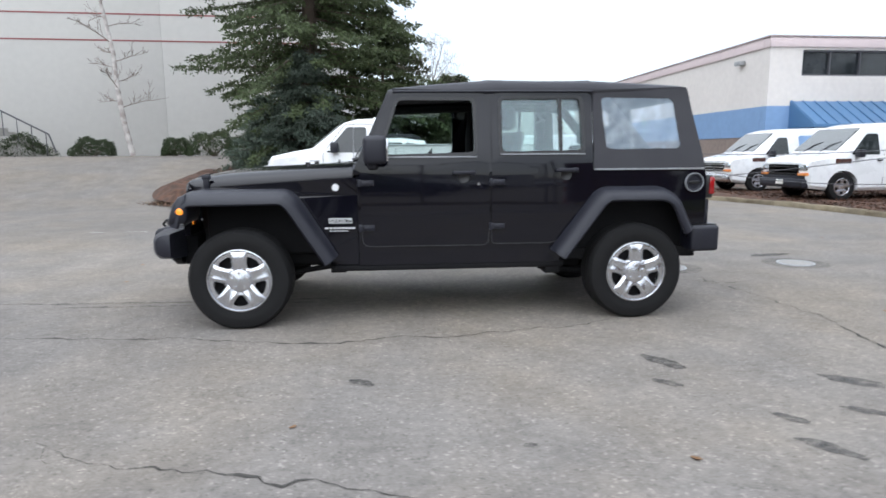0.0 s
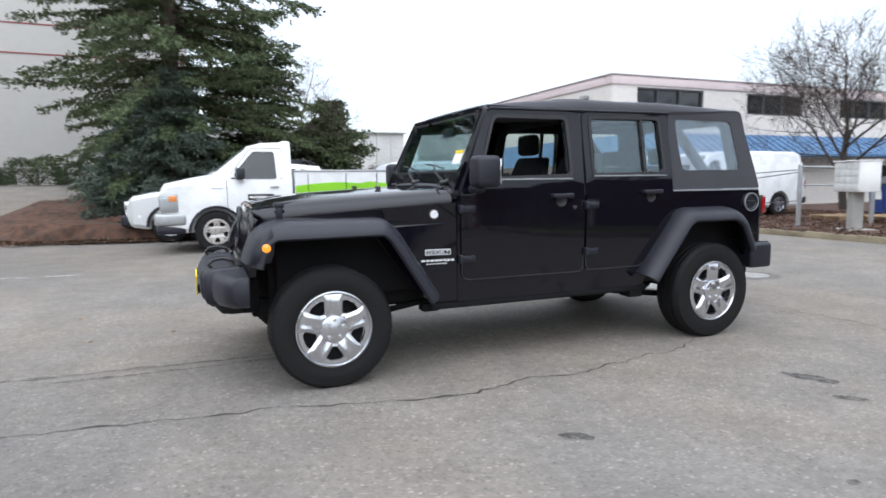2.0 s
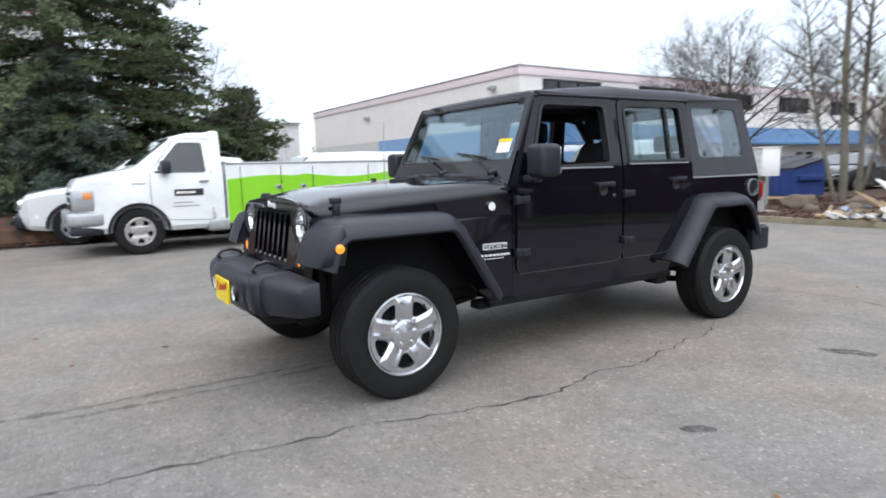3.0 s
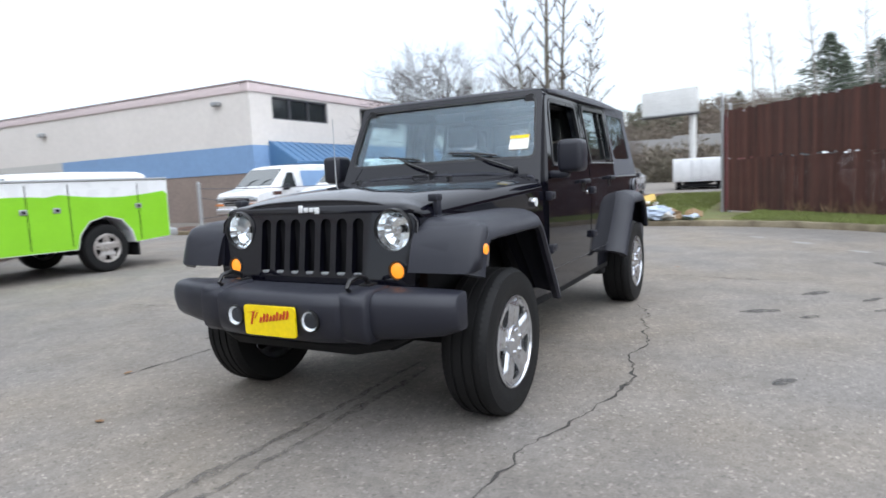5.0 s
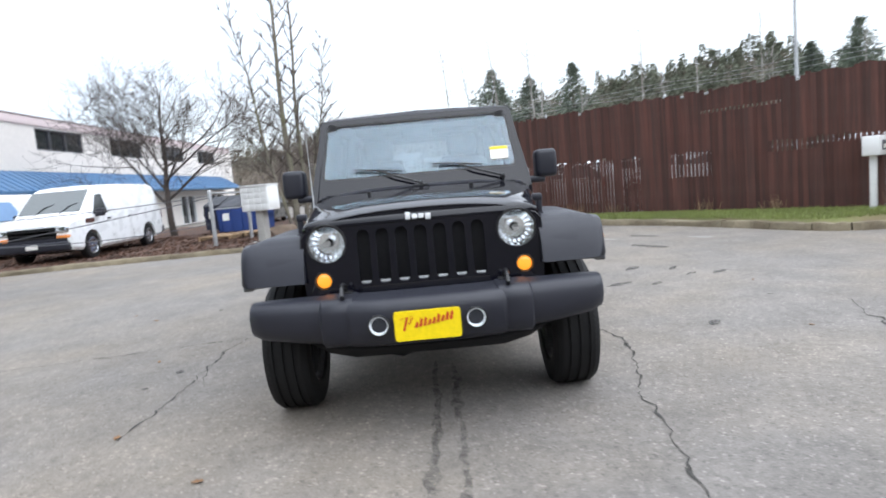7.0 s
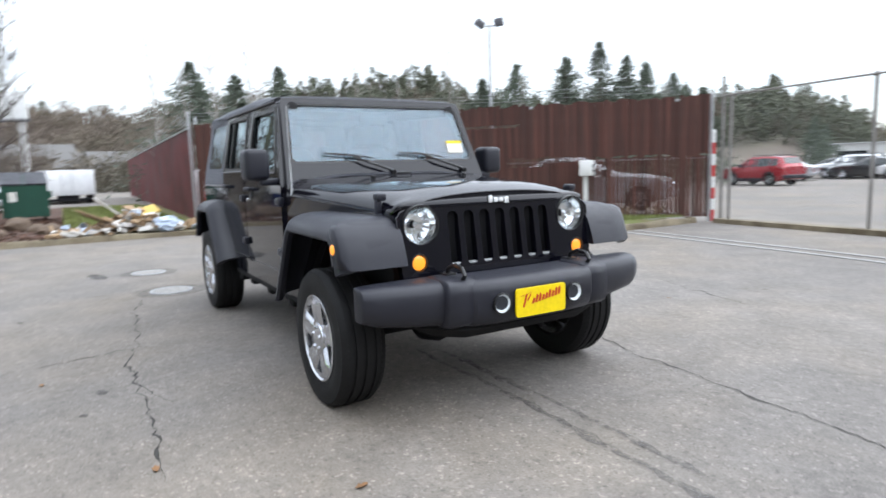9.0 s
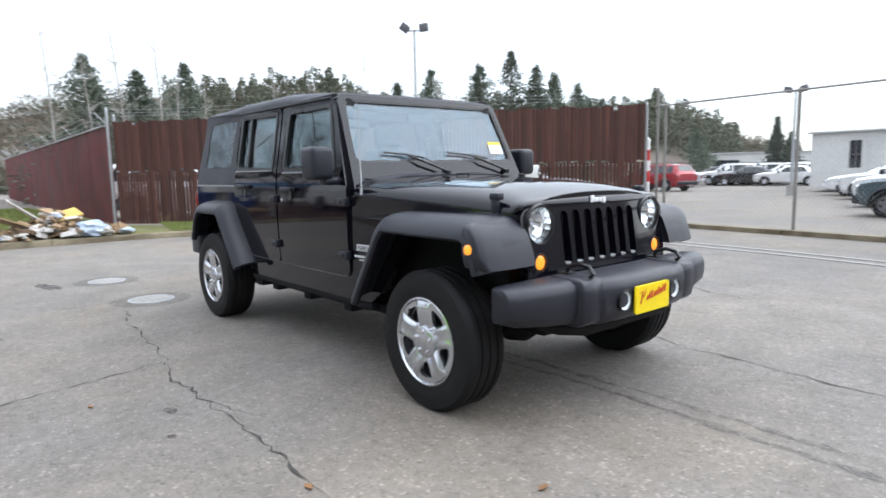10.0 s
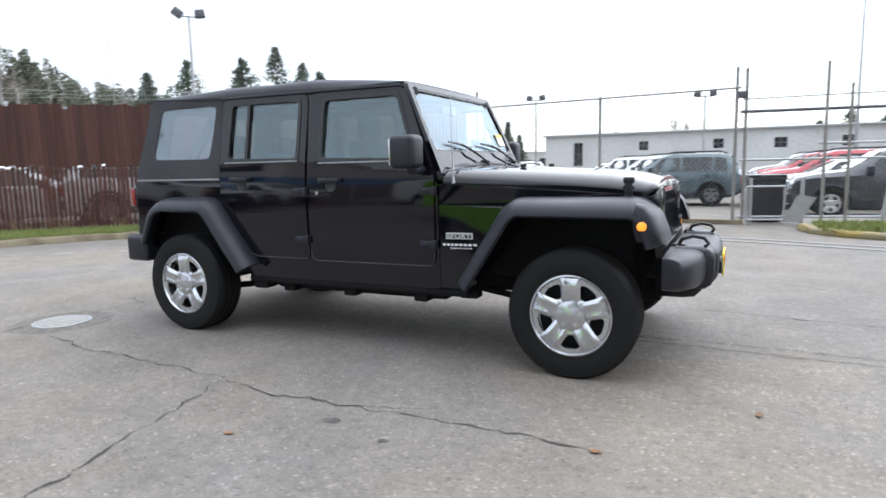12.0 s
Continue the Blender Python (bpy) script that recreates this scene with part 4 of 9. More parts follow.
        for k in range(5):
            a = 2 * math.pi * k / 5 + math.pi / 2
            c, sn = 0.058 * math.cos(a), 0.058 * math.sin(a)
            part("lug_nut", cyl(bmesh.new(), (c, f * 0.90, sn), (c, f * 1.12, sn), 0.0115, 0.009, 8), M["chrome"], rim, smooth=0)
        a = math.pi * 0.28
        part("valve", cyl(bmesh.new(), (r_rim * 0.87 * math.cos(a), f * 0.75, r_rim * 0.87 * math.sin(a)), (r_rim * 0.85 * math.cos(a), f * 1.0, r_rim * 0.85 * math.sin(a)), 0.005, n=6), M["rubber"], rim)
    else:
        part("hub_cap", lathe(bmesh.new(), [(f * 0.95, 0.001), (f * 0.94, 0.05), (f * 0.80, 0.065)], "y", 16), rim_mat, rim)
    # brake disc, widened as a dark backing for the shade inside the rim
    part("brake_disc", lathe(bmesh.new(), [(f * 0.45, 0.02), (f * 0.45, r_rim * 0.86), (f * 0.38, r_rim * 0.86), (f * 0.38, 0.02)], "y", 24), M["under"], w)
    return w


# ---- the black off-road car ----
CAR = thing("off_road_car", pose(0, 0, 0, 0, 0, -0.68), "black four-door off-road car with fabric soft top and matt flares", "car")
# this grey stands in for light caught on the door edges
M["door_edge"] = mat("pale_edge_highlight", (0.05, 0.052, 0.056), 0.35, var=0.1)
P, PL = M["paint_black"], M["plastic"]
HUB_Z, TYRE_R = 0.360, 0.366


def side_y(z):
    """Half width of the body side at a height: upright below the belt, leaning in above."""
    return 0.778 - 0.085 * smoothstep(1.08, 1.75, z) * 1.0 - 0.015 * smoothstep(0.9, 0.45, z)


def fender_y(x):
    return lerp(0.615, 0.768, smoothstep(-1.95, -0.70, x) * 0.6 + 0.4 * max(0, min(1, (x + 1.9) / 1.2)))


def panel(name, s, loops, proud, thick, material, parent, label="", yfun=side_y, smooth=30):
    bm = plate(bmesh.new(), loops, lambda u, v: (u, s * (yfun(v) + proud), v), lambda u, v: (u, s * (yfun(v) + proud - thick), v))
    return part(name, bm, material, parent, label, smooth)


def dense(pts, step=0.12):
    """Breaks long edges so that a plate can follow a curved side."""
    out = []
    for i, p in enumerate(pts):
        q = pts[(i + 1) % len(pts)]
        k = max(1, int(math.hypot(q[0] - p[0], q[1] - p[1]) / step))
        out += [(lerp(p[0], q[0], j / k), lerp(p[1], q[1], j / k)) for j in range(k)]
    return out


def car_body():
    body = new("body")
    body.parent = CAR
    for s in (-1, 1):
        outline = [(-0.62, 1.10), (1.155, 1.135), (2.045, 1.135), (2.06, 1.05), (2.065, 0.60), (1.93, 0.60), (1.88, 0.74), (1.72, 0.955), (1.24, 0.955), (0.95, 0.53), (0.90, 0.43), (-0.62, 0.43)]
        panel("body_side", s, [rpoly(outline, 0.02, 2)], 0.0, 0.05, P, body)
        outline = [(-1.87, 1.005), (-0.625, 1.088), (-0.625, 0.44), (-0.80, 0.44), (-0.90, 0.52), (-1.20, 0.93), (-1.74, 0.94), (-1.87, 0.82)]
        bm = plate(bmesh.new(), [dense(outline)], lambda u, v: (u, s * fender_y(u), v), lambda u, v: (u, s * (fender_y(u) - 0.04), v))
        part("fender_panel", bm, P, body, smooth=30)
        # sill and pinch rail
        part("sill", boxm(-0.80, 0.95, s * 0.70 if s > 0 else -0.76, 0.76 if s > 0 else -0.70, 0.385, 0.435, 0.015), M["under"], body)
        # chrome-bright belt bead above the rear quarter
        part("belt_bead", boxm(1.165, 2.035, *sorted((s * 0.770, s * 0.786)), 1.128, 1.140, 0.003), M["satin_trim"], body)
    # firewall, floor, tailgate and inner wells
    part("floor_pan", boxm(-0.70, 2.03, -0.70, 0.70, 0.44, 0.52), M["under"], body)
    part("firewall", boxm(-0.70, -0.64, -0.70, 0.70, 0.45, 1.12), M["under"], body)
    part("tailgate", boxm(2.035, 2.075, -0.72, 0.72, 0.55, 1.13, 0.012), P, body)
    part("engine_block", boxm(-1.80, -0.72, -0.50, 0.50, 0.42, 1.00), M["under"], body)
    for s in (-1, 1):
        part("rear_well", boxm(0.95, 1.95, *sorted((s * 0.45, s * 0.66)), 0.50, 1.02, 0.03), M["under"], body)
        part("front_well", boxm(-1.76, -0.72, *sorted((s * 0.50, s * 0.58)), 0.50, 0.99, 0.02), M["under"], body)
        part("splash_shield", boxm(-0.78, -0.72, *sorted((s * 0.58, s * 0.75)), 0.43, 1.0, 0.01), M["under"], body)
    return body


car_body()


def flare(name, s, line, y_in, front):
    """A wide fender flare swept along its arch, with a rolled outer lip."""
    pts = [Vector((x, z)) for x, z in rpoly_open(line, 0.13, 7)]

    def shifted(d):
        out = []
        for i, p in enumerate(pts):
            t = (pts[min(i + 1, len(pts) - 1)] - pts[max(i - 1, 0)]).normalized()
            nrm = Vector((t.y, -t.x))
            out.append(p + nrm * d)
        return out
    secs = [(y_in, 0.0), (0.78, 0.001), (0.835, 0.008), (0.880, 0.022), (0.912, 0.044), (0.930, 0.072), (0.934, 0.094), (0.920, 0.106), (0.89, 0.10), (0.86, 0.045), (0.78, 0.022), (y_in, 0.02)]
    bm = bmesh.new()
    rings = [[(p.x, s * yy, p.y) for p in shifted(d)] for yy, d in secs]
    rows = [[bm.verts.new(p) for p in r] for r in rings]
    n = len(rows)
    for k in range(n):
        a, b = rows[k], rows[(k + 1) % n]
        for i in range(len(a) - 1):
            bm.faces.new((a[i], a[i + 1], b[i + 1], b[i]))
    bm.faces.new([r[0] for r in rows])
    bm.faces.new([r[-1] for r in reversed(rows)])
    return part(name, bm, PL, CAR, "matt black plastic fender flare", 50)


def flare_nose(s, parent):
    """The blunt front of a flare, which carries the side marker and narrows towards its outer edge."""
    prof = [(-1.968, 0.772), (-1.950, 0.835), (-1.918, 0.915), (-1.872, 0.968), (-1.815, 0.985), (-1.795, 0.93), (-1.800, 0.84), (-1.825, 0.775)]
    cx, cz = -1.865, 0.865
    rings = []
    for y, k, back in ((0.600, 1.0, 0.0), (0.80, 1.0, 0.004), (0.880, 0.985, 0.014), (0.915, 0.93, 0.026), (0.928, 0.85, 0.036)):
        rings.append([(cx + (x - cx) * k + back * max(0.0, min(1.0, (-1.80 - x) / 0.15)), s * y, cz + (z - cz) * k) for x, z in prof])
    part("nose", loft(bmesh.new(), rings), PL, parent, smooth=80)


def rpoly_open(pts, r, n):
    full = rpoly(pts, r, n)
    k = n + 1
    return [pts[0]] + full[k:-k] + [pts[-1]]


for s in (-1, 1):
    fl = flare("front_flare", s, [(-1.965, 0.775), (-1.915, 0.93), (-1.825, 1.003), (-1.13, 1.008), (-1.05, 0.945), (-0.775, 0.515)], 0.60, True)
    flare_nose(s, fl)
    mk = part("side_marker", lathe(bmesh.new(), [(s * 0.938, 0.001), (s * 0.937, 0.016), (s * 0.932, 0.024), (s * 0.912, 0.027)], "y", 20, (-1.848, 0, 0.866)), M["amber"], fl, "lit amber side marker lamp")
    flare("rear_flare", s, [(0.835, 0.53), (1.15, 0.955), (1.23, 1.005), (1.70, 1.005), (1.82, 0.93), (1.935, 0.69)], 0.72, False)
    for nm, x in (("front_wheel", -1.4735), ("rear_wheel", 1.4735)):
        wheel(CAR, nm, x, s * 0.782, HUB_Z, s, TYRE_R, 0.225, 0.235, M["silver"])


def car_hood():
    st = [(-1.884, 1.036, 1.064, 0.570), (-1.876, 1.032, 1.075, 0.588), (-1.855, 1.024, 1.087, 0.606), (-1.82, 1.006, 1.100, 0.617), (-1.77, 1.009, 1.114, 0.624), (-1.70, 1.014, 1.130, 0.633), (-1.62, 1.020, 1.143, 0.643), (-1.50, 1.028, 1.154, 0.659), (-1.40, 1.036, 1.160, 0.672), (-1.10, 1.056, 1.176, 0.712), (-0.85, 1.073, 1.189, 0.744), (-0.655, 1.086, 1.200, 0.766)]
    bm, rings = bmesh.new(), []
    for x, zs, zc, w in st:
        top = []
        h = zc - zs
        wide = min(0.22, h * 1.75)
        arc = [(-w + wide * (1 - math.cos(a)), zs + 0.012 + (h * 0.86 - 0.012) * math.sin(a)) for a in [radians(q) for q in (0, 12, 24, 36, 48, 60, 72, 84)]]
        for y, z in ((-w, zs), *arc, (-w * 0.48, zs + h * 0.955), (-w * 0.24, zs + h * 0.988), (0, zc)):
            top.append((y, z))
        ring = top + [(-y, z) for y, z in reversed(top[:-1])]
        rings.append([(x, y, z) for y, z in ring])
    loft(bm, rings, cap=True)
    hood = part("hood", bm, P, CAR, smooth=48)
    for s in (-1, 1):
        # rubber hood catch and its cup
        bm = boxm(-1.755, -1.715, *sorted((s * 0.622, s * 0.650)), 1.000, 1.105, 0.008)
        box(bm, -1.765, -1.705, *sorted((s * 0.600, s * 0.652)), 1.075, 1.112, 0.010)
        box(bm, -1.765, -1.705, *sorted((s * 0.618, s * 0.655)), 0.985, 1.012, 0.008)
        part("hood_catch", bm, M["plastic"], hood)
        bm = cyl(bmesh.new(), (-1.02, s * 0.33, 1.165), (-1.02, s * 0.33, 1.188), 0.018, 0.012, 10)
        box(bm, -1.045, -1.005, s * 0.33 - 0.012, s * 0.33 + 0.012, 1.178, 1.196, 0.004)
        part("washer_nozzle", bm, M["plastic_gloss"], hood)
    part("footman_loop", tube(bmesh.new(), [(-0.80, -0.06, 1.185), (-0.80, -0.05, 1.208), (-0.80, 0.05, 1.208), (-0.80, 0.06, 1.185)], 0.006, 6), M["plastic_gloss"], hood)
    bm = tube(bmesh.new(), [(-0.72, s * 0.7575, z) for s, z in ((1, 1.10),)] + [(-0.72, 0.70, 1.165), (-0.72, 0.4, 1.191), (-0.72, 0, 1.1975), (-0.72, -0.4, 1.191), (-0.72, -0.70, 1.165), (-0.72, -0.7575, 1.10)], 0.003, 5)
    part("hood_seam", bm, M["under"], hood)
    # cowl grille
    bm = loft(bmesh.new(), [[(-0.655, y, 1.15), (-0.655, y, zt), (-0.60, y, zt + 0.018), (-0.56, y, 1.15)] for y, zt in ((-0.74, 1.135), (-0.70, 1.170), (-0.4, 1.196), (0.0, 1.203), (0.4, 1.196), (0.70, 1.170), (0.74, 1.135))])
    part("cowl", bm, M["plastic"], CAR, smooth=40)


car_hood()


def car_grille():
    slots = [rrect(0.005 + 0.0975 * (k - 3) - 0.0315, 0.005 + 0.0975 * (k - 3) + 0.0315, 0.735, 1.012, 0.031, 5) for k in range(7)]

    def ringpts(cy, cz, r, n=28):
        return [(cy + r * math.cos(2 * math.pi * k / n), cz + r * math.sin(2 * math.pi * k / n)) for k in range(n)]
    outline = [(-0.60, 0.66), (0.60, 0.66), (0.615, 0.80), (0.612, 0.99)]
    for k in range(13):
        a = k / 12
        y = lerp(0.590, -0.590, a)
        outline.append((y, 1.048 - 0.030 * abs(2 * a - 1) ** 6 + 0.050 * (1 - abs(2 * a - 1) ** 2.4)))
    outline += [(-0.612, 0.99), (-0.615, 0.80)]
    loops = [outline] + slots + [ringpts(s * 0.485, 0.953, 0.096) for s in (-1, 1)] + [ringpts(s * 0.512, 0.770, 0.043, 20) for s in (-1, 1)]

    def gx(u, v):
        return -1.928 + 0.15 * max(0, v - 0.72)

    g = part("grille", plate(bmesh.new(), loops, lambda u, v: (gx(u, v), u, v), lambda u, v: (gx(u, v) + 0.045, u, v)), P, CAR, smooth=25)
    lip = [(gx(u, v) + 0.004, u, v) for u, v in outline[2:]]
    part("grille_surround", tube(bmesh.new(), lip, 0.007, 8), P, g)
    part("radiator", boxm(-1.845, -1.825, -0.40, 0.40, 0.68, 1.03), M["under"], g)
    for k in range(7):
        yy = 0.005 + 0.0975 * (k - 3)
        part("slot_mesh", boxm(-1.858, -1.852, yy - 0.036, yy + 0.036, 0.72, 1.02), M["under"], g)
        part("slot_sill", boxm(-1.920, -1.895, yy - 0.026, yy + 0.026, 0.738, 0.752, 0.004), M["galv"], g)
    # raised emblem above the slots: plain pale shapes
    for y, w, z0, z1 in ((0.060, 0.020, 1.056, 1.094), (0.026, 0.022, 1.058, 1.082), (-0.008, 0.022, 1.058, 1.082), (-0.042, 0.022, 1.050, 1.082)):
        x = gx(y, 1.07) - 0.019
        part("emblem_bar", boxm(x, x + 0.012, y - w / 2 - 0.003, y + w / 2 + 0.003, z0 - 0.014, z1 - 0.014, 0.005), M["white_bar"], g)
    for s in (-1, 1):
        x = gx(0.485, 0.953) + 0.004
        c = (0, s * 0.485, 0.953)
        hl = part("headlight", lathe(bmesh.new(), [(x + 0.075, 0.02), (x + 0.070, 0.054), (x + 0.045, 0.081), (x + 0.005, 0.094)], "x", 18, c), M["reflector"], CAR, "round headlight with a clear lens", 8)
        part("bezel", lathe(bmesh.new(), [(x + 0.010, 0.092), (x - 0.012, 0.094), (x - 0.014, 0.100), (x + 0.004, 0.105)], "x", 36, c), M["plastic_gloss"], hl)
        part("lens", lathe(bmesh.new(), [(x - 0.020, 0.001), (x - 0.019, 0.03), (x - 0.014, 0.065), (x - 0.004, 0.093)], "x", 36, c), M["lens"], hl)
        part("bulb_shield", lathe(bmesh.new(), [(x + 0.005, 0.001), (x + 0.006, 0.016), (x + 0.05, 0.016)], "x", 16, c), M["chrome"], hl)
        x = gx(0.512, 0.77)
        c = (0, s * 0.512, 0.770)
        part("turn_signal", lathe(bmesh.new(), [(x - 0.003, 0.001), (x - 0.002, 0.022), (x + 0.004, 0.035), (x + 0.03, 0.039)], "x", 24, c), M["amber"], CAR, "round amber turn signal, lit")
        part("signal_ring", lathe(bmesh.new(), [(x + 0.010, 0.040), (x - 0.004, 0.041), (x - 0.004, 0.046), (x + 0.004, 0.047)], "x", 24, c), M["plastic_gloss"], CAR)


car_grille()


def car_bumpers():
    st = [(0.875, -2.030, 0.550, 0.690), (0.868, -2.045, 0.535, 0.698), (0.80, -2.085, 0.515, 0.702), (0.62, -2.125, 0.497, 0.704), (0.44, -2.150, 0.486, 0.704), (0.405, -2.155, 0.482, 0.704), (0.36, -2.195, 0.474, 0.700), (0.20, -2.203, 0.468, 0.698), (0.0, -2.205, 0.468, 0.698)]
    full = [(y, *r) for y, *r in st] + [(-y, *r) for y, *r in reversed(st[:-1])]
    rings = []
    for y, xf, zb, zt in full:
        xb = -1.945
        rings.append([(xb, y, zt - 0.01), (xb + 0.0, y, zt), (min(xf + 0.080, xb - 0.004), y, zt), (xf + 0.040, y, zt - 0.006), (xf + 0.014, y, zt - 0.022), (xf, y, zt - 0.055), (xf, y, lerp(zt, zb, 0.60)), (xf + 0.010, y, lerp(zt, zb, 0.82)), (xf + 0.035, y, lerp(zt, zb, 0.96)), (xf + 0.06, y, zb), (xb, y, zb)])
    b = part("front_bumper", loft(bmesh.new(), rings), PL, CAR, "matt black plastic front bumper", 38)
    dam = [[(-1.96, y, 0.50), (-2.10 + d, y, 0.50), (-2.115 + d, y, 0.45 + 0.3 * d), (-2.075 + d, y, lo), (-1.96, y, lo)] for y, d, lo in ((-0.60, 0.10, 0.47), (-0.50, 0.05, 0.425), (-0.36, 0.0, 0.405), (0.36, 0.0, 0.405), (0.50, 0.05, 0.425), (0.60, 0.10, 0.47))]
    part("air_dam", loft(bmesh.new(), dam), M["under"], b, smooth=40)
    pl = part("dealer_plate", plate(bmesh.new(), [rrect(-0.155, 0.155, 0.500, 0.640, 0.015)], lambda u, v: (-2.222, u, v), lambda u, v: (-2.212, u, v)), M["yellow"], CAR, "yellow dealer plate with slanting red lettering")
    part("plate_bracket", boxm(-2.212, -2.19, -0.10, 0.10, 0.52, 0.60), M["plastic_gloss"], pl)
    # slanting strokes in place of the dealer's lettering
    rnd = random.Random(3)

    def stroke(y, z, dy, dz, w):
        q = [(-2.2245, y, z), (-2.2245, y - w, z), (-2.2245, y + dy - w, z + dz), (-2.2245, y + dy, z + dz)]
        part("plate_lettering", loft(bmesh.new(), [q, [(u + 0.002, v, k) for u, v, k in q]]), M["red_bar"], pl, smooth=0)
    stroke(0.118, 0.548, -0.020, 0.062, 0.011)
    stroke(0.134, 0.604, -0.066, 0.012, 0.008)
    stroke(0.092, 0.578, -0.020, 0.030, 0.008)
    yy = 0.062
    for i in range(9):
        z0 = 0.560 + 0.0032 * i
        h = rnd.choice((0.027, 0.030, 0.040))
        stroke(yy, z0, -0.010, h, 0.0085)
        stroke(yy - 0.009, z0 + 0.002, -0.008, h * 0.8, 0.005)
        stroke(yy, z0 - 0.001, -0.013, 0.004, 0.004)
        yy -= 0.0205
    for s in (-1, 1):
        c = (0, s * 0.228, 0.580)
        fg = part("fog_lamp", lathe(bmesh.new(), [(-2.190, 0.001), (-2.191, 0.016), (-2.198, 0.034), (-2.212, 0.044)], "x", 26, c), M["fog_bowl"], CAR, "round clear fog lamp in a chrome ring")
        part("fog_ring", lathe(bmesh.new(), [(-2.19, 0.052), (-2.214, 0.052), (-2.216, 0.046), (-2.208, 0.043)], "x", 26, c), M["plastic_gloss"], fg)
        part("lens", lathe(bmesh.new(), [(-2.218, 0.001), (-2.216, 0.03), (-2.212, 0.044)], "x", 26, c), M["lens"], fg)
        pts = [(-1.98, s * 0.395, 0.70), (-2.00, s * 0.395, 0.745), (-2.06, s * 0.395, 0.765), (-2.12, s * 0.395, 0.755), (-2.145, s * 0.395, 0.725), (-2.125, s * 0.395, 0.705)]
        bm = tube(bmesh.new(), pts, 0.011, 8)
        box(bm, -2.02, -1.95, s * 0.395 - 0.03, s * 0.395 + 0.03, 0.705, 0.720, 0.003)
        part("tow_hook", bm, M["plastic_gloss"], CAR, "black tow hook")
        # raised mount block on each side of the plate
        rings = []
        for y in (0.335, 0.347, 0.493, 0.505):
            e = 0.0 if 0.34 < y < 0.5 else 0.012
            rings.append([(-1.97, s * y, 0.712 - e), (-2.110 + e, s * y, 0.710 - e), (-2.150 + e, s * y, 0.700 - e), (-2.172 + e, s * y, 0.680 - e), (-2.180 + e, s * y, 0.645), (-2.180 + e, s * y, 0.560), (-2.168 + e, s * y, 0.505), (-2.135 + e, s * y, 0.480 + e), (-1.97, s * y, 0.478 + e)])
        part("mount_block", loft(bmesh.new(), rings), PL, b, smooth=50)
    b = part("rear_bumper", boxm(1.935, 2.165, -0.835, 0.835, 0.495, 0.700, 0.03, 3), PL, CAR, "matt black plastic rear bumper")
    part("step_pad", boxm(1.96, 2.15, -0.80, 0.80, 0.699, 0.706), M["plastic_gloss"], b)
    for s in (-1, 1):
        tl = part("tail_lamp", boxm(2.060, 2.120, *sorted((s * 0.655, s * 0.775)), 0.905, 1.085, 0.014), M["plastic_gloss"], CAR, "red tail lamp in a black housing")
        part("lens", boxm(2.085, 2.128, *sorted((s * 0.668, s * 0.783)), 0.935, 1.073, 0.010), M["red_lens"], tl)
        part("mud_guard", boxm(2.04, 2.10, *sorted((s * 0.60, s * 0.76)), 0.70, 0.90, 0.012), M["plastic"], CAR)


car_bumpers()


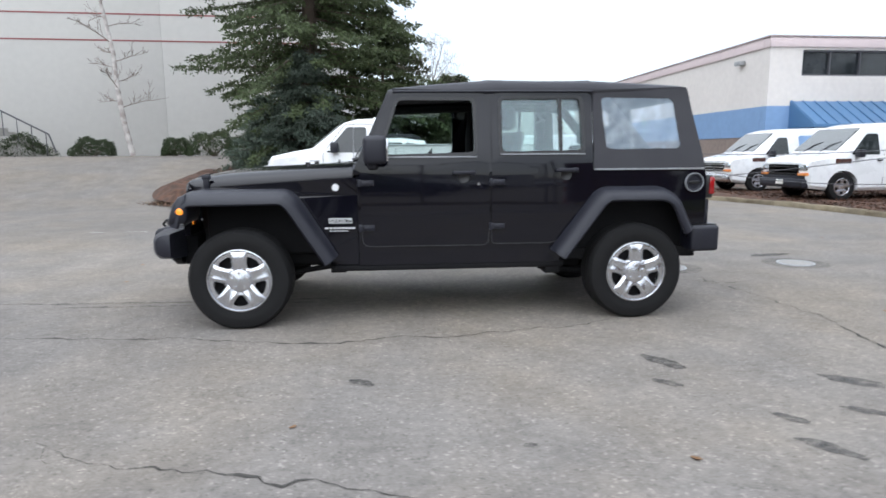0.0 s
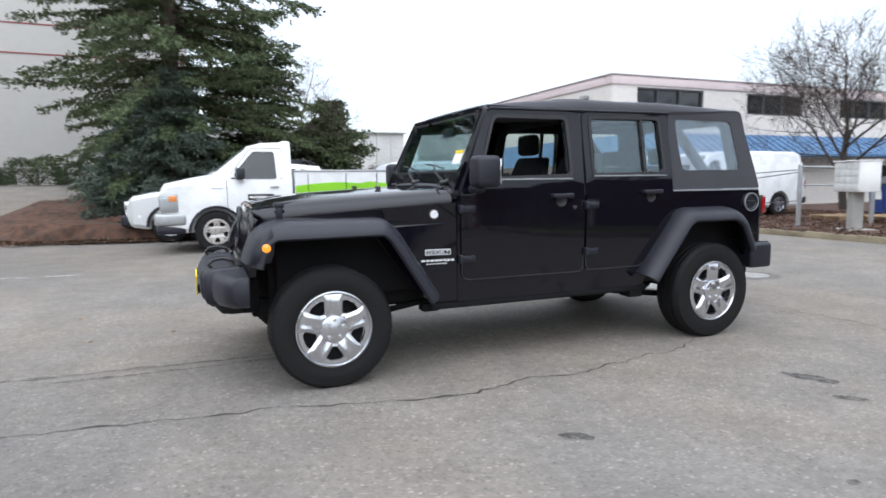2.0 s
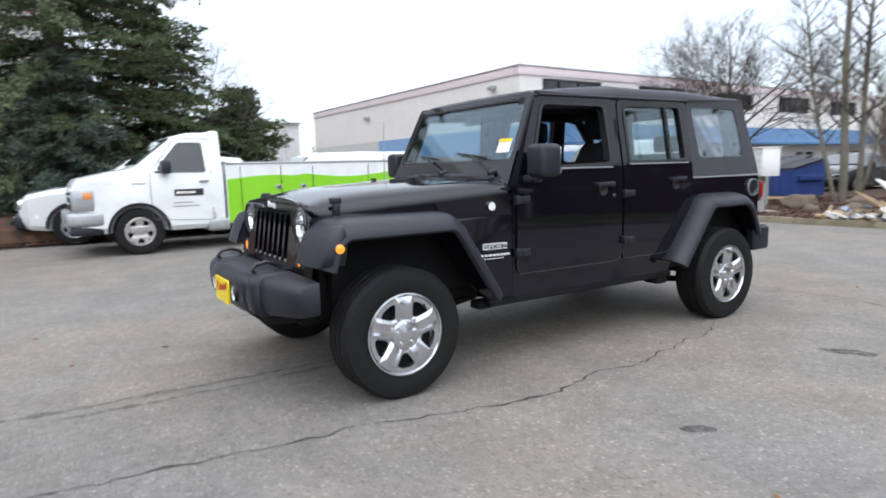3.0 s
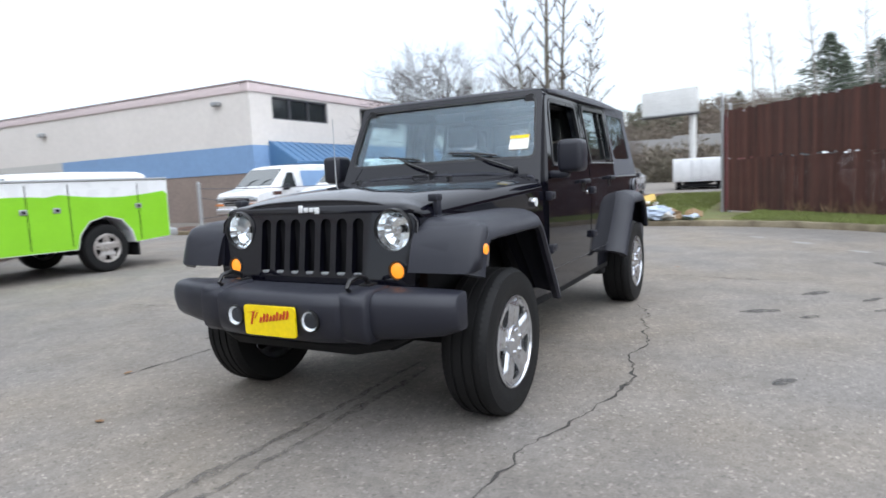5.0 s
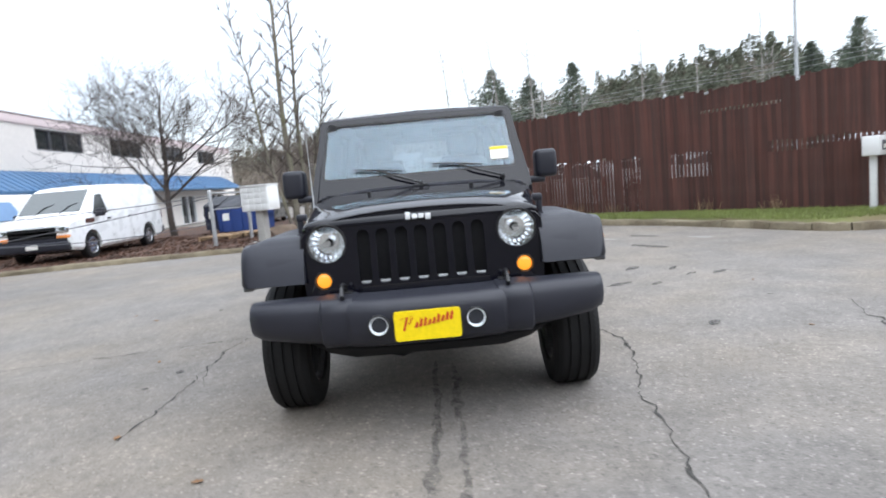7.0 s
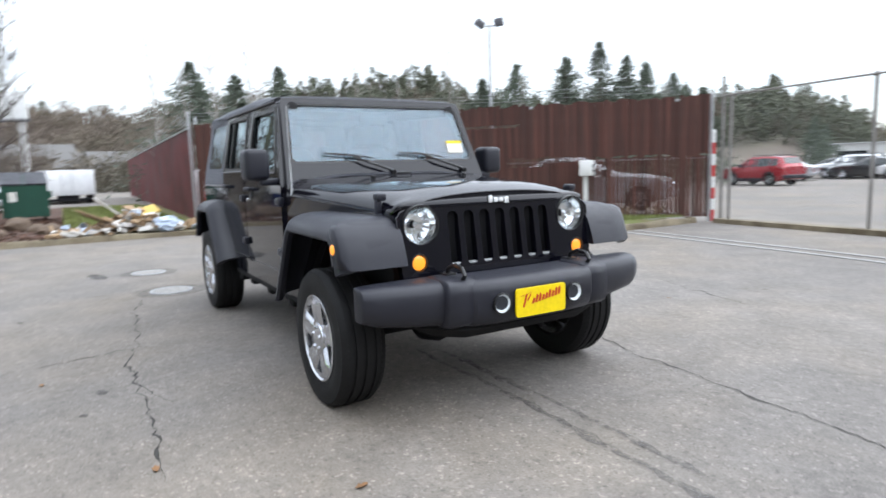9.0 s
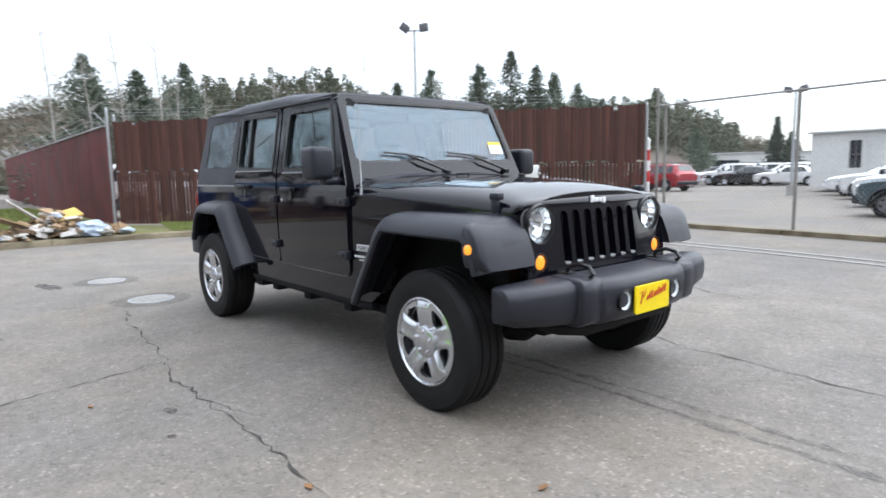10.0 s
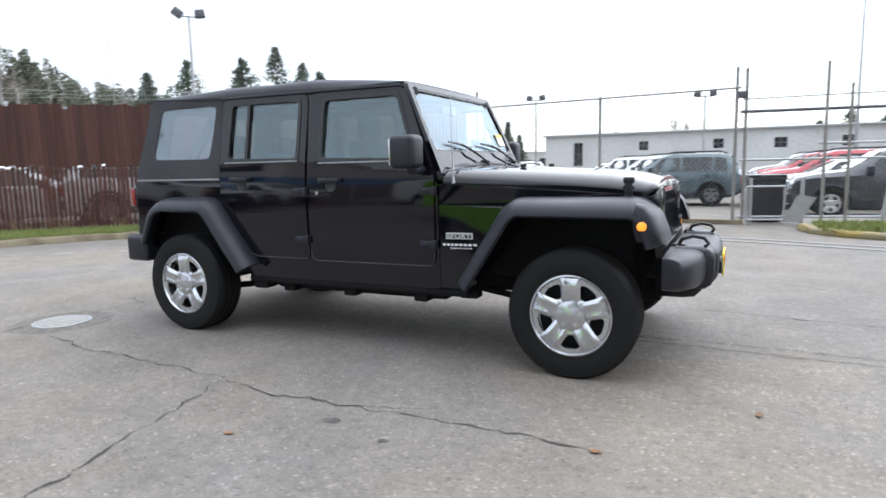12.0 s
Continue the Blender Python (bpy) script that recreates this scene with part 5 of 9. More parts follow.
def car_doors():
    for s in (-1, 1):
        out = [(-0.592, 0.575), (0.358, 0.572), (0.358, 1.700), (-0.372, 1.700), (-0.578, 1.195), (-0.600, 1.14)]
        hole = [(-0.455, 1.245), (0.252, 1.262), (0.242, 1.652), (-0.318, 1.652)]
        d = panel("front_door", s, [dense(rpoly(out, 0.06, 4)), rpoly(hole, 0.035, 4)], 0.012, 0.055, P, CAR)
        seal = [rpoly([(-0.475, 1.225), (0.272, 1.242), (0.262, 1.672), (-0.330, 1.672)], 0.045, 4), rpoly([(-0.448, 1.250), (0.247, 1.267), (0.237, 1.647), (-0.313, 1.647)], 0.035, 4)]
        panel("window_seal", s, seal, 0.016, 0.02, M["plastic_gloss"], d)
        if s > 0:
            pane = panel("window_glass", s, [rpoly(hole, 0.035, 4)], -0.006, 0.004, M["glass_dark"], d)
            pane.visible_shadow = False
        else:
            pane = panel("window_glass", s, [rpoly([(-0.448, 1.20), (0.25, 1.20), (0.25, 1.262), (-0.45, 1.248)], 0.01, 2)], -0.006, 0.004, M["glass_dark"], d, "window wound down")
            pane.visible_shadow = False
        part("window_sill_trim", boxm(-0.45, 0.262, *sorted((s * 0.772, s * 0.792)), 1.228, 1.238, 0.003), M["satin_trim"], d)
        out = [(0.378, 0.580), (0.875, 0.580), (1.035, 0.730), (1.150, 0.93), (1.150, 1.705), (0.378, 1.702)]
        hole = [(0.452, 1.265), (1.075, 1.276), (1.058, 1.668), (0.450, 1.660)]
        d2 = panel("rear_door", s, [dense(rpoly(out, 0.05, 4)), rpoly(hole, 0.035, 4)], 0.012, 0.055, P, CAR)
        seal = [rpoly([(0.432, 1.245), (1.096, 1.256), (1.078, 1.688), (0.430, 1.680)], 0.045, 4), rpoly([(0.457, 1.270), (1.070, 1.281), (1.053, 1.663), (0.455, 1.655)], 0.035, 4)]
        panel("window_seal", s, seal, 0.016, 0.02, M["plastic_gloss"], d2)
        panel("window_divider", s, [[(0.895, 1.268), (0.920, 1.268), (0.915, 1.668), (0.890, 1.668)]], 0.010, 0.03, M["plastic_gloss"], d2)
        pane = panel("window_glass", s, [rpoly(hole, 0.035, 4)], -0.006, 0.004, M["glass_dark"], d2)
        pane.visible_shadow = False
        panel("door_pillar", s, [[(0.345, 1.12), (0.392, 1.12), (0.392, 1.698), (0.345, 1.698)]], 0.002, 0.03, P, CAR)
        part("window_sill_trim", boxm(0.44, 1.09, *sorted((s * 0.776, s * 0.793)), 1.246, 1.255, 0.003), M["satin_trim"], d2)
        # highlight along the foot of each door, painted as a pale edge strip
        for dd, line in ((d, [(-0.592, 0.70), (-0.592, 0.575), (0.358, 0.572), (0.358, 0.70)]), (d2, [(0.378, 0.68), (0.378, 0.580), (0.875, 0.580), (1.035, 0.730)])):
            edge = rpoly_open(line, 0.06, 4)
            part("door_edge", tube(bmesh.new(), [(u, s * (side_y(v) + 0.0105), v) for u, v in edge], 0.003, 5), M["door_edge"], dd)
        # handles, hinges and lock
        for dd, hx, hz in ((d, 0.165, 1.108), (d2, 0.945, 1.122)):
            bm = boxm(hx - 0.085, hx + 0.085, *sorted((s * 0.800, s * 0.828)), hz - 0.004, hz + 0.024, 0.008)
            box(bm, hx + 0.045, hx + 0.085, *sorted((s * 0.775, s * 0.822)), hz - 0.010, hz + 0.026, 0.006)
            box(bm, hx - 0.085, hx - 0.060, *sorted((s * 0.775, s * 0.822)), hz - 0.004, hz + 0.022, 0.005)
            part("door_handle", bm, M["plastic"], dd, "black door handle")
            part("handle_recess", lathe(bmesh.new(), [(s * 0.7905, 0.001), (s * 0.7915, 0.030), (s * 0.7945, 0.040), (s * 0.791, 0.044)], "y", 20, (hx, 0, hz - 0.025)), M["plastic_gloss"], dd)
        part("door_lock", cyl(bmesh.new(), (0.277, s * 0.788, 1.034), (0.277, s * 0.797, 1.034), 0.014, 0.012, 14), M["chrome"], d)
        for dd, hx in ((d, -0.60), (d2, 0.375)):
            for hz in (1.045, 0.715):
                bm = boxm(hx - 0.012, hx + 0.100, *sorted((s * 0.786, s * 0.806)), hz - 0.022, hz + 0.022, 0.006)
                box(bm, hx - 0.018, hx + 0.012, *sorted((s * 0.775, s * 0.816)), hz - 0.028, hz + 0.028, 0.008)
                box(bm, hx + 0.03, hx + 0.07, *sorted((s * 0.80, s * 0.811)), hz - 0.012, hz + 0.012, 0.004)
                part("door_hinge", bm, M["plastic"], dd)


car_doors()


def car_windshield():
    def wx(z):
        return -0.665 + 0.285 * (z - 1.10) / 0.63
    out = [(-0.762, 1.095), (0.762, 1.095), (0.742, 1.27), (0.695, 1.728), (-0.695, 1.728), (-0.742, 1.27)]
    hole = [(-0.704, 1.286), (0.704, 1.286), (0.660, 1.692), (-0.660, 1.692)]
    f = part("windshield_frame", plate(bmesh.new(), [dense(rpoly(out, 0.035, 4)), rpoly(hole, 0.05, 4)], lambda u, v: (wx(v), u, v), lambda u, v: (wx(v) + 0.095, u, v)), P, CAR, smooth=30)
    sh = [rpoly(hole, 0.05, 4), rpoly([(-0.690, 1.300), (0.690, 1.300), (0.648, 1.680), (-0.648, 1.680)], 0.04, 4)]
    part("windshield_seal", plate(bmesh.new(), sh, lambda u, v: (wx(v) + 0.003, u, v), lambda u, v: (wx(v) + 0.02, u, v)), M["plastic_gloss"], f)
    gl = part("windshield", plate(bmesh.new(), [rpoly(hole, 0.05, 4)], lambda u, v: (wx(v) + 0.014, u, v), lambda u, v: (wx(v) + 0.019, u, v)), M["glass_front"], f, "raked windshield reflecting the sky")
    gl.visible_shadow = False
    stk = part("window_sticker", plate(bmesh.new(), [rrect(-0.645, -0.515, 1.345, 1.435, 0.004, 1)], lambda u, v: (wx(v) + 0.006, u, v), lambda u, v: (wx(v) + 0.011, u, v)), M["label_white"], f, "white and yellow paper sticker inside the windshield")
    part("sticker_band", plate(bmesh.new(), [rrect(-0.645, -0.515, 1.415, 1.435, 0.003, 1)], lambda u, v: (wx(v) + 0.002, u, v), lambda u, v: (wx(v) + 0.005, u, v)), M["yellow"], stk)
    # wipers, parked
    for y0, y1 in ((0.42, 0.0), (-0.14, -0.58)):
        pts = [(wx(1.20) - 0.02, y1 * 0.35 + y0 * 0.65, 1.215), (wx(1.27) - 0.035, (y0 + y1) / 2, 1.285), (wx(1.33) - 0.02, y0 * 0.62 + y1 * 0.38, 1.335)]
        bm = bmesh.new()
        tube(bm, [(wx(1.22) - 0.03, y1, 1.225), (wx(1.29) - 0.040, lerp(y1, y0, 0.45), 1.292), (wx(1.34) - 0.022, lerp(y1, y0, 0.72), 1.338)], 0.008, 6)
        tube(bm, [(wx(1.322) - 0.012, lerp(y1, y0, 0.30), 1.315), (wx(1.345) - 0.012, lerp(y1, y0, 0.72), 1.338), (wx(1.36) - 0.012, lerp(y1, y0, 1.12), 1.352)], 0.007, 6)
        cyl(bm, (wx(1.21) - 0.045, y1, 1.212), (wx(1.21) + 0.01, y1, 1.225), 0.016, 0.016, 10)
        part("wiper", bm, M["plastic_gloss"], CAR, "black windshield wiper")
    for s in (-1, 1):
        bm = boxm(wx(1.17) - 0.014, wx(1.17) + 0.012, s * 0.62 - 0.05, s * 0.62 + 0.05, 1.150, 1.190, 0.006)
        part("windshield_hinge", bm, P, f)
        bm = bmesh.new()
        box(bm, -0.57, -0.40, *sorted((s * 0.835, s * 0.99)), 1.185, 1.385, 0.035, 4)
        mr = part("side_mirror", bm, M["plastic"], CAR, "matt black side mirror")
        part("mirror_glass", boxm(-0.405, -0.393, *sorted((s * 0.855, s * 0.97)), 1.205, 1.365, 0.004), M["chrome"], mr)
        bm = boxm(-0.545, -0.47, *sorted((s * 0.77, s * 0.90)), 1.150, 1.200, 0.018, 3)
        part("mirror_arm", bm, M["plastic"], mr)
    an = part("antenna", tube(bmesh.new(), [(-0.72, 0.752, 1.09), (-0.715, 0.752, 1.14), (-0.712, 0.754, 1.40), (-0.708, 0.755, 1.64)], [0.014, 0.006, 0.0030, 0.0026], 6), M["galv"], CAR)


car_windshield()


def car_top():
    st = [(-0.355, 1.716, 1.732, 0.682), (-0.33, 1.712, 1.752, 0.698), (0.0, 1.706, 1.792, 0.704), (0.40, 1.708, 1.828, 0.705), (0.75, 1.708, 1.822, 0.705), (1.13, 1.712, 1.826, 0.705), (1.50, 1.722, 1.805, 0.700), (1.86, 1.738, 1.782, 0.690), (1.90, 1.735, 1.765, 0.680)]
    rings = []
    for x, ze, zc, w in st:
        top = [(-w, ze), (-w - 0.004, ze + 0.018), (-w + 0.022, ze + (zc - ze) * 0.55), (-w + 0.09, ze + (zc - ze) * 0.80), (-w * 0.5, ze + (zc - ze) * 0.95), (0, zc)]
        top = top + [(-y, z) for y, z in reversed(top[:-1])]
        low = [(y * 0.97, z - 0.022) for y, z in reversed(top)]
        rings.append([(x, y, z) for y, z in top + low])
    t = part("soft_top", loft(bmesh.new(), rings), M["canvas"], CAR, "black fabric soft top", 45)
    for x in (0.38, 1.15):
        seam = [(x, y, z + 0.003) for y, z in ((-0.70, 1.728), (-0.62, 1.795 if x < 1 else 1.797), (-0.35, 1.824), (0, 1.832), (0.35, 1.824), (0.62, 1.796), (0.70, 1.728))]
        part("seam", tube(bmesh.new(), seam, 0.007, 6), M["canvas"], t)
    for s in (-1, 1):
        out = [(1.160, 1.142), (2.045, 1.142), (1.905, 1.745), (1.160, 1.720)]
        hole = [(1.262, 1.285), (1.850, 1.290), (1.795, 1.668), (1.222, 1.672)]
        q = panel("quarter_curtain", s, [dense(rpoly(out, 0.02, 3)), rpoly(hole, 0.05, 5)], 0.004, 0.016, M["canvas"], t)
        v = panel("vinyl_window", s, [rpoly(hole, 0.05, 5)], 0.0, 0.004, M["vinyl"], t, "clear plastic quarter window")
        v.visible_shadow = False
        part("drip_rail", tube(bmesh.new(), [(-0.35, s * 0.714, 1.708), (0.4, s * 0.716, 1.712), (1.15, s * 0.716, 1.716)], 0.009, 6), M["plastic"], t)

    def rx(z):
        return 1.905 + (2.045 - 1.905) * (1.745 - z) / (1.745 - 1.142)
    hole = [(-0.50, 1.26), (0.50, 1.26), (0.47, 1.66), (-0.47, 1.66)]
    part("rear_curtain", plate(bmesh.new(), [[(-0.765, 1.142), (0.765, 1.142), (0.69, 1.745), (-0.69, 1.745)], rpoly(hole, 0.05, 4)], lambda u, v: (rx(v), u, v), lambda u, v: (rx(v) - 0.014, u, v)), M["canvas"], t)
    v = part("vinyl_window", plate(bmesh.new(), [rpoly(hole, 0.05, 4)], lambda u, v: (rx(v) - 0.005, u, v), lambda u, v: (rx(v) - 0.009, u, v)), M["vinyl"], t)
    v.visible_shadow = False


car_top()


def car_interior():
    part("dashboard", boxm(-0.58, -0.22, -0.68, 0.68, 0.92, 1.20, 0.05, 3), M["interior"], CAR, "dark dashboard")
    part("console", boxm(-0.25, 0.75, -0.11, 0.11, 0.52, 0.86, 0.03), M["interior"], CAR)
    for y in (-0.37, 0.37):
        st = new("front_seat")
        st.parent = CAR
        st.location = (0.22, y, 0.52)
        part("cushion", boxm(-0.30, 0.22, -0.24, 0.24, 0.14, 0.32, 0.06, 3), M["cloth"], st)
        bm = loft(bmesh.new(), [[(0.16 + 0.22 * k, -w, 0.28 + 0.62 * k), (0.10 + 0.22 * k, -w * 0.7, 0.28 + 0.62 * k), (0.10 + 0.22 * k, w * 0.7, 0.28 + 0.62 * k), (0.16 + 0.22 * k, w, 0.28 + 0.62 * k), (0.26 + 0.20 * k, w * 0.9, 0.28 + 0.62 * k), (0.26 + 0.20 * k, -w * 0.9, 0.28 + 0.62 * k)] for k, w in ((0, 0.22), (0.3, 0.25), (0.75, 0.25), (0.95, 0.21), (1.0, 0.17))])
        part("seat_back", bm, M["cloth"], st, smooth=60)
        part("headrest", boxm(0.30, 0.40, -0.13, 0.13, 0.92, 1.10, 0.04, 3), M["cloth"], st)
    part("rear_bench", boxm(0.82, 1.30, -0.58, 0.58, 0.70, 0.90, 0.06, 3), M["cloth"], CAR)
    bm = loft(bmesh.new(), [[(1.22 + 0.16 * k, -0.57, 0.85 + 0.48 * k), (1.22 + 0.16 * k, 0.57, 0.85 + 0.48 * k), (1.36 + 0.16 * k, 0.57, 0.85 + 0.48 * k), (1.36 + 0.16 * k, -0.57, 0.85 + 0.48 * k)] for k in (0, 0.5, 1)])
    part("rear_seat_back", bm, M["cloth"], CAR)
    for y in (-0.32, 0.32):
        part("rear_headrest", boxm(1.39, 1.48, y - 0.12, y + 0.12, 1.34, 1.48, 0.035, 3), M["cloth"], CAR)
    bm = lathe(bmesh.new(), [(0.012 * math.cos(a), 0.185 + 0.014 * math.sin(a)) for a in [2 * math.pi * k / 8 for k in range(9)]], "x", 32)
    bmesh.ops.rotate(bm, verts=bm.verts[:], cent=(0, 0, 0), matrix=Matrix.Rotation(radians(22), 3, "Y"))
    box(bm, -0.01, 0.02, -0.18, 0.18, -0.02, 0.02, 0.005)
    bmesh.ops.translate(bm, verts=bm.verts[:], vec=(-0.12, -0.37, 1.10))
    part("steering_wheel", bm, M["interior"], CAR)
    for s in (-1, 1):
        part("sport_bar", tube(bmesh.new(), [(0.40, s * 0.62, 0.55), (0.40, s * 0.61, 1.45), (0.42, s * 0.58, 1.64), (0.46, s * 0.54, 1.69)], 0.042, 10), M["interior"], CAR)
        part("sport_bar", tube(bmesh.new(), [(-0.40, s * 0.62, 1.66), (0.40, s * 0.58, 1.69), (1.15, s * 0.58, 1.69), (1.30, s * 0.585, 1.66), (1.78, s * 0.62, 1.10)], 0.042, 10), M["interior"], CAR)
    for x in (0.44, 1.15):
        part("sport_bar", tube(bmesh.new(), [(x, -0.57, 1.69), (x, 0.57, 1.69)], 0.040, 10), M["interior"], CAR)
    part("rear_mirror", boxm(-0.36, -0.33, -0.11, 0.11, 1.56, 1.63, 0.012), M["plastic_gloss"], CAR)


car_interior()


def letters(text, size):
    """A word in the built-in font as a bmesh, lying in the xy plane."""
    cu = bpy.data.curves.new("word", "FONT")
    cu.body, cu.size, cu.extrude, cu.resolution_u = text, size, 0.0006, 2
    ob = new("word", cu)
    bpy.context.view_layer.update()
    me = bpy.data.meshes.new_from_object(ob.evaluated_get(bpy.context.evaluated_depsgraph_get()))
    bm = bmesh.new()
    bm.from_mesh(me)
    bpy.data.objects.remove(ob)
    bpy.data.meshes.remove(me)
    bpy.data.curves.remove(cu)
    return bm


def car_details():
    for s in (-1, 1):
        # small round badge and plain bars where the badges stand
        bd = None if s > 0 else part("round_badge", cyl(bmesh.new(), (-0.782, s * 0.742, 1.016), (-0.782, s * 0.775, 1.016), 0.033, 0.030, 24), M["chrome"], CAR)
        if bd:
            part("badge_face", cyl(bmesh.new(), (-0.782, s * 0.7755, 1.016), (-0.782, s * 0.777, 1.016), 0.025, n=20), M["white_bar"], bd)

        def bars(name, x0, widths, z0, h, lean, group, ink=M["white_bar"]):
            x = x0
            for w in widths:
                y = s * (fender_y(x + w / 2) + (0.0045 if ink is M["white_bar"] else 0.0085))
                a = [(x, y, z0), (x + w, y, z0), (x + w + lean, y, z0 + h), (x + lean, y, z0 + h)]
                bm = loft(bmesh.new(), [a, [(px, py - s * 0.004, pz) for px, py, pz in a]])
                part(name, bm, ink, group, smooth=0)
                x += w + 0.008
        def strip(name, x0, x1, z0, z1, out, ink, parent):
            rings = [[(x, s * (fender_y(x) + d), z) for d, z in ((-0.01, z0), (out, z0), (out, z1), (-0.01, z1))] for x in (x0, lerp(x0, x1, 0.33), lerp(x0, x1, 0.67), x1)]
            return part(name, loft(bmesh.new(), rings), ink, parent, smooth=0)
        bs = strip("badge_strip", -0.838, -0.668, 0.750, 0.787, 0.0035, M["white_bar"], CAR)
        strip("badge_inset", -0.833, -0.673, 0.755, 0.782, 0.0045, M["plastic_gloss"], bs)
        word = letters("SPORT", 0.034)
        w0, w1 = min(v.co.x for v in word.verts), max(v.co.x for v in word.verts)
        for v in word.verts:
            u = (v.co.x - w0) / (w1 - w0)
            x = lerp(-0.829, -0.677, u if s < 0 else 1 - u)
            v.co = Vector((x, s * (fender_y(x) + 0.0052 + v.co.z), 0.7565 + v.co.y))
        part("badge_word", word, M["white_bar"], bs, smooth=0)
        bars("badge_bar", -0.868, (0.026, 0.020, 0.022, 0.022, 0.021, 0.016, 0.018, 0.021), 0.708, 0.013, 0, bs)
        bars("badge_bar", -0.835, (0.012, 0.011, 0.009, 0.009, 0.011, 0.010, 0.011, 0.008), 0.690, 0.007, 0, bs)
        if s < 0:
            fc = part("fuel_cap", lathe(bmesh.new(), [(s * 0.775, 0.073), (s * 0.795, 0.073), (s * 0.797, 0.060), (s * 0.785, 0.050), (s * 0.785, 0.001)], "y", 30, (1.955, 0, 1.030)), M["plastic"], CAR, "round black fuel cap")
            part("cap_ring", lathe(bmesh.new(), [(s * 0.785, 0.074), (s * 0.7985, 0.074), (s * 0.7985, 0.066), (s * 0.785, 0.066)], "y", 32, (1.955, 0, 1.030)), M["satin_trim"], fc)
            part("cap_grip", boxm(1.955 - 0.040, 1.955 + 0.040, *sorted((s * 0.785, s * 0.797)), 1.018, 1.042, 0.006), M["plastic_gloss"], fc)
        part("rail", boxm(-1.90, 2.02, *sorted((s * 0.36, s * 0.46)), 0.385, 0.50, 0.01), M["under"], CAR)
        part("skid_bracket", boxm(-0.84, -0.72, *sorted((s * 0.60, s * 0.70)), 0.365, 0.42, 0.012), M["under"], CAR)
        part("shock_absorber", cyl(bmesh.new(), (-1.36, s * 0.56, 0.34), (-1.30, s * 0.50, 0.95), 0.03, n=10), M["under"], CAR)
        part("shock_absorber", cyl(bmesh.new(), (1.60, s * 0.54, 0.32), (1.66, s * 0.46, 0.85), 0.03, n=10), M["under"], CAR)
        part("control_arm", cyl(bmesh.new(), (-1.42, s * 0.50, 0.30), (-0.70, s * 0.45, 0.40), 0.022, n=8), M["under"], CAR)
        part("control_arm", cyl(bmesh.new(), (1.42, s * 0.55, 0.28), (0.80, s * 0.55, 0.36), 0.024, n=8), M["under"], CAR)
        part("body_mount", boxm(0.80, 0.92, *sorted((s * 0.62, s * 0.75)), 0.335, 0.42, 0.012), M["under"], CAR)
    for x in (-1.4735, 1.4735):
        bm = cyl(bmesh.new(), (x, -0.68, HUB_Z), (x, 0.68, HUB_Z), 0.042, n=12)
        lathe(bm, [(-0.15, 0.05), (-0.10, 0.11), (0, 0.135), (0.10, 0.11), (0.15, 0.05)], "y", 20, (x, 0.18 if x < 0 else 0.0, HUB_Z))
        part("axle", bm, M["under"], CAR, smooth=60)
    part("transfer_skid", boxm(-0.30, 0.62, -0.42, 0.42, 0.325, 0.40, 0.03), M["under"], CAR)
    part("skid_plate", boxm(-0.62, 0.78, 0.38, 0.67, 0.335, 0.43, 0.03), M["under"], CAR)
    for x in (-0.45, 0.10, 0.62):
        part("frame_bracket", boxm(x - 0.05, x + 0.05, 0.60, 0.72, 0.325, 0.41, 0.012), M["under"], CAR)
    part("exhaust_pipe", tube(bmesh.new(), [(-0.70, 0.36, 0.40), (0.0, 0.40, 0.36), (0.70, 0.42, 0.37), (1.10, 0.50, 0.44)], 0.03, 8), M["under"], CAR)
    part("muffler", cyl(bmesh.new(), (1.82, -0.45, 0.48), (1.82, 0.45, 0.48), 0.10, n=16), M["under"], CAR)
    part("fuel_tank_skid", boxm(0.10, 1.15, -0.55, -0.10, 0.35, 0.48, 0.03), M["under"], CAR)
    part("crossmember", boxm(-1.98, -1.86, -0.50, 0.50, 0.42, 0.64, 0.02), M["under"], CAR)
    part("track_bar", cyl(bmesh.new(), (-1.62, 0.55, 0.42), (-1.58, -0.50, 0.52), 0.018, n=8), M["under"], CAR)


car_details()

# ---- parked vehicles ----
def boolean_cut(bm, cutters):
    """Cuts cylinders (centre, axis half length, radius) along y out of a closed bmesh."""
    def temp(b, nm):
        me = bpy.data.meshes.new(nm)
        bmesh.ops.recalc_face_normals(b, faces=b.faces[:])
        b.to_mesh(me)
        b.free()
        return new(nm, me)
    body = temp(bm, "cut_body")
    c = bmesh.new()
    for (x, y, z), half, r in cutters:
        cyl(c, (x, y - half, z), (x, y + half, z), r, n=28)
    tool = temp(c, "cut_tool")
    mod = body.modifiers.new("cut", "BOOLEAN")
    mod.operation, mod.solver, mod.object = "DIFFERENCE", "EXACT", tool
    bpy.context.view_layer.update()
    made = bpy.data.meshes.new_from_object(body.evaluated_get(bpy.context.evaluated_depsgraph_get()))
    out = bmesh.new()
    out.from_mesh(made)
    for ob in (body, tool):
        me = ob.data
        bpy.data.objects.remove(ob)
        bpy.data.meshes.remove(me)
    bpy.data.meshes.remove(made)
    return out


def station_at(st, x):
    if x <= st[0][0]:
        return st[0]
    for a, b in zip(st, st[1:]):
        if a[0] <= x <= b[0]:
            t = (x - a[0]) / (b[0] - a[0])
            return tuple(lerp(p, q, t) for p, q in zip(a, b))
    return st[-1]


def body_side(st, x, z):
    """Half width of the body at a place of its side."""
    _, zl, zb, zt, wb, wt = station_at(st, x)
    if z <= zb:
        return wb
    return lerp(wb, wt, min(1, (z - zb) / max(0.01, zt - zb)))


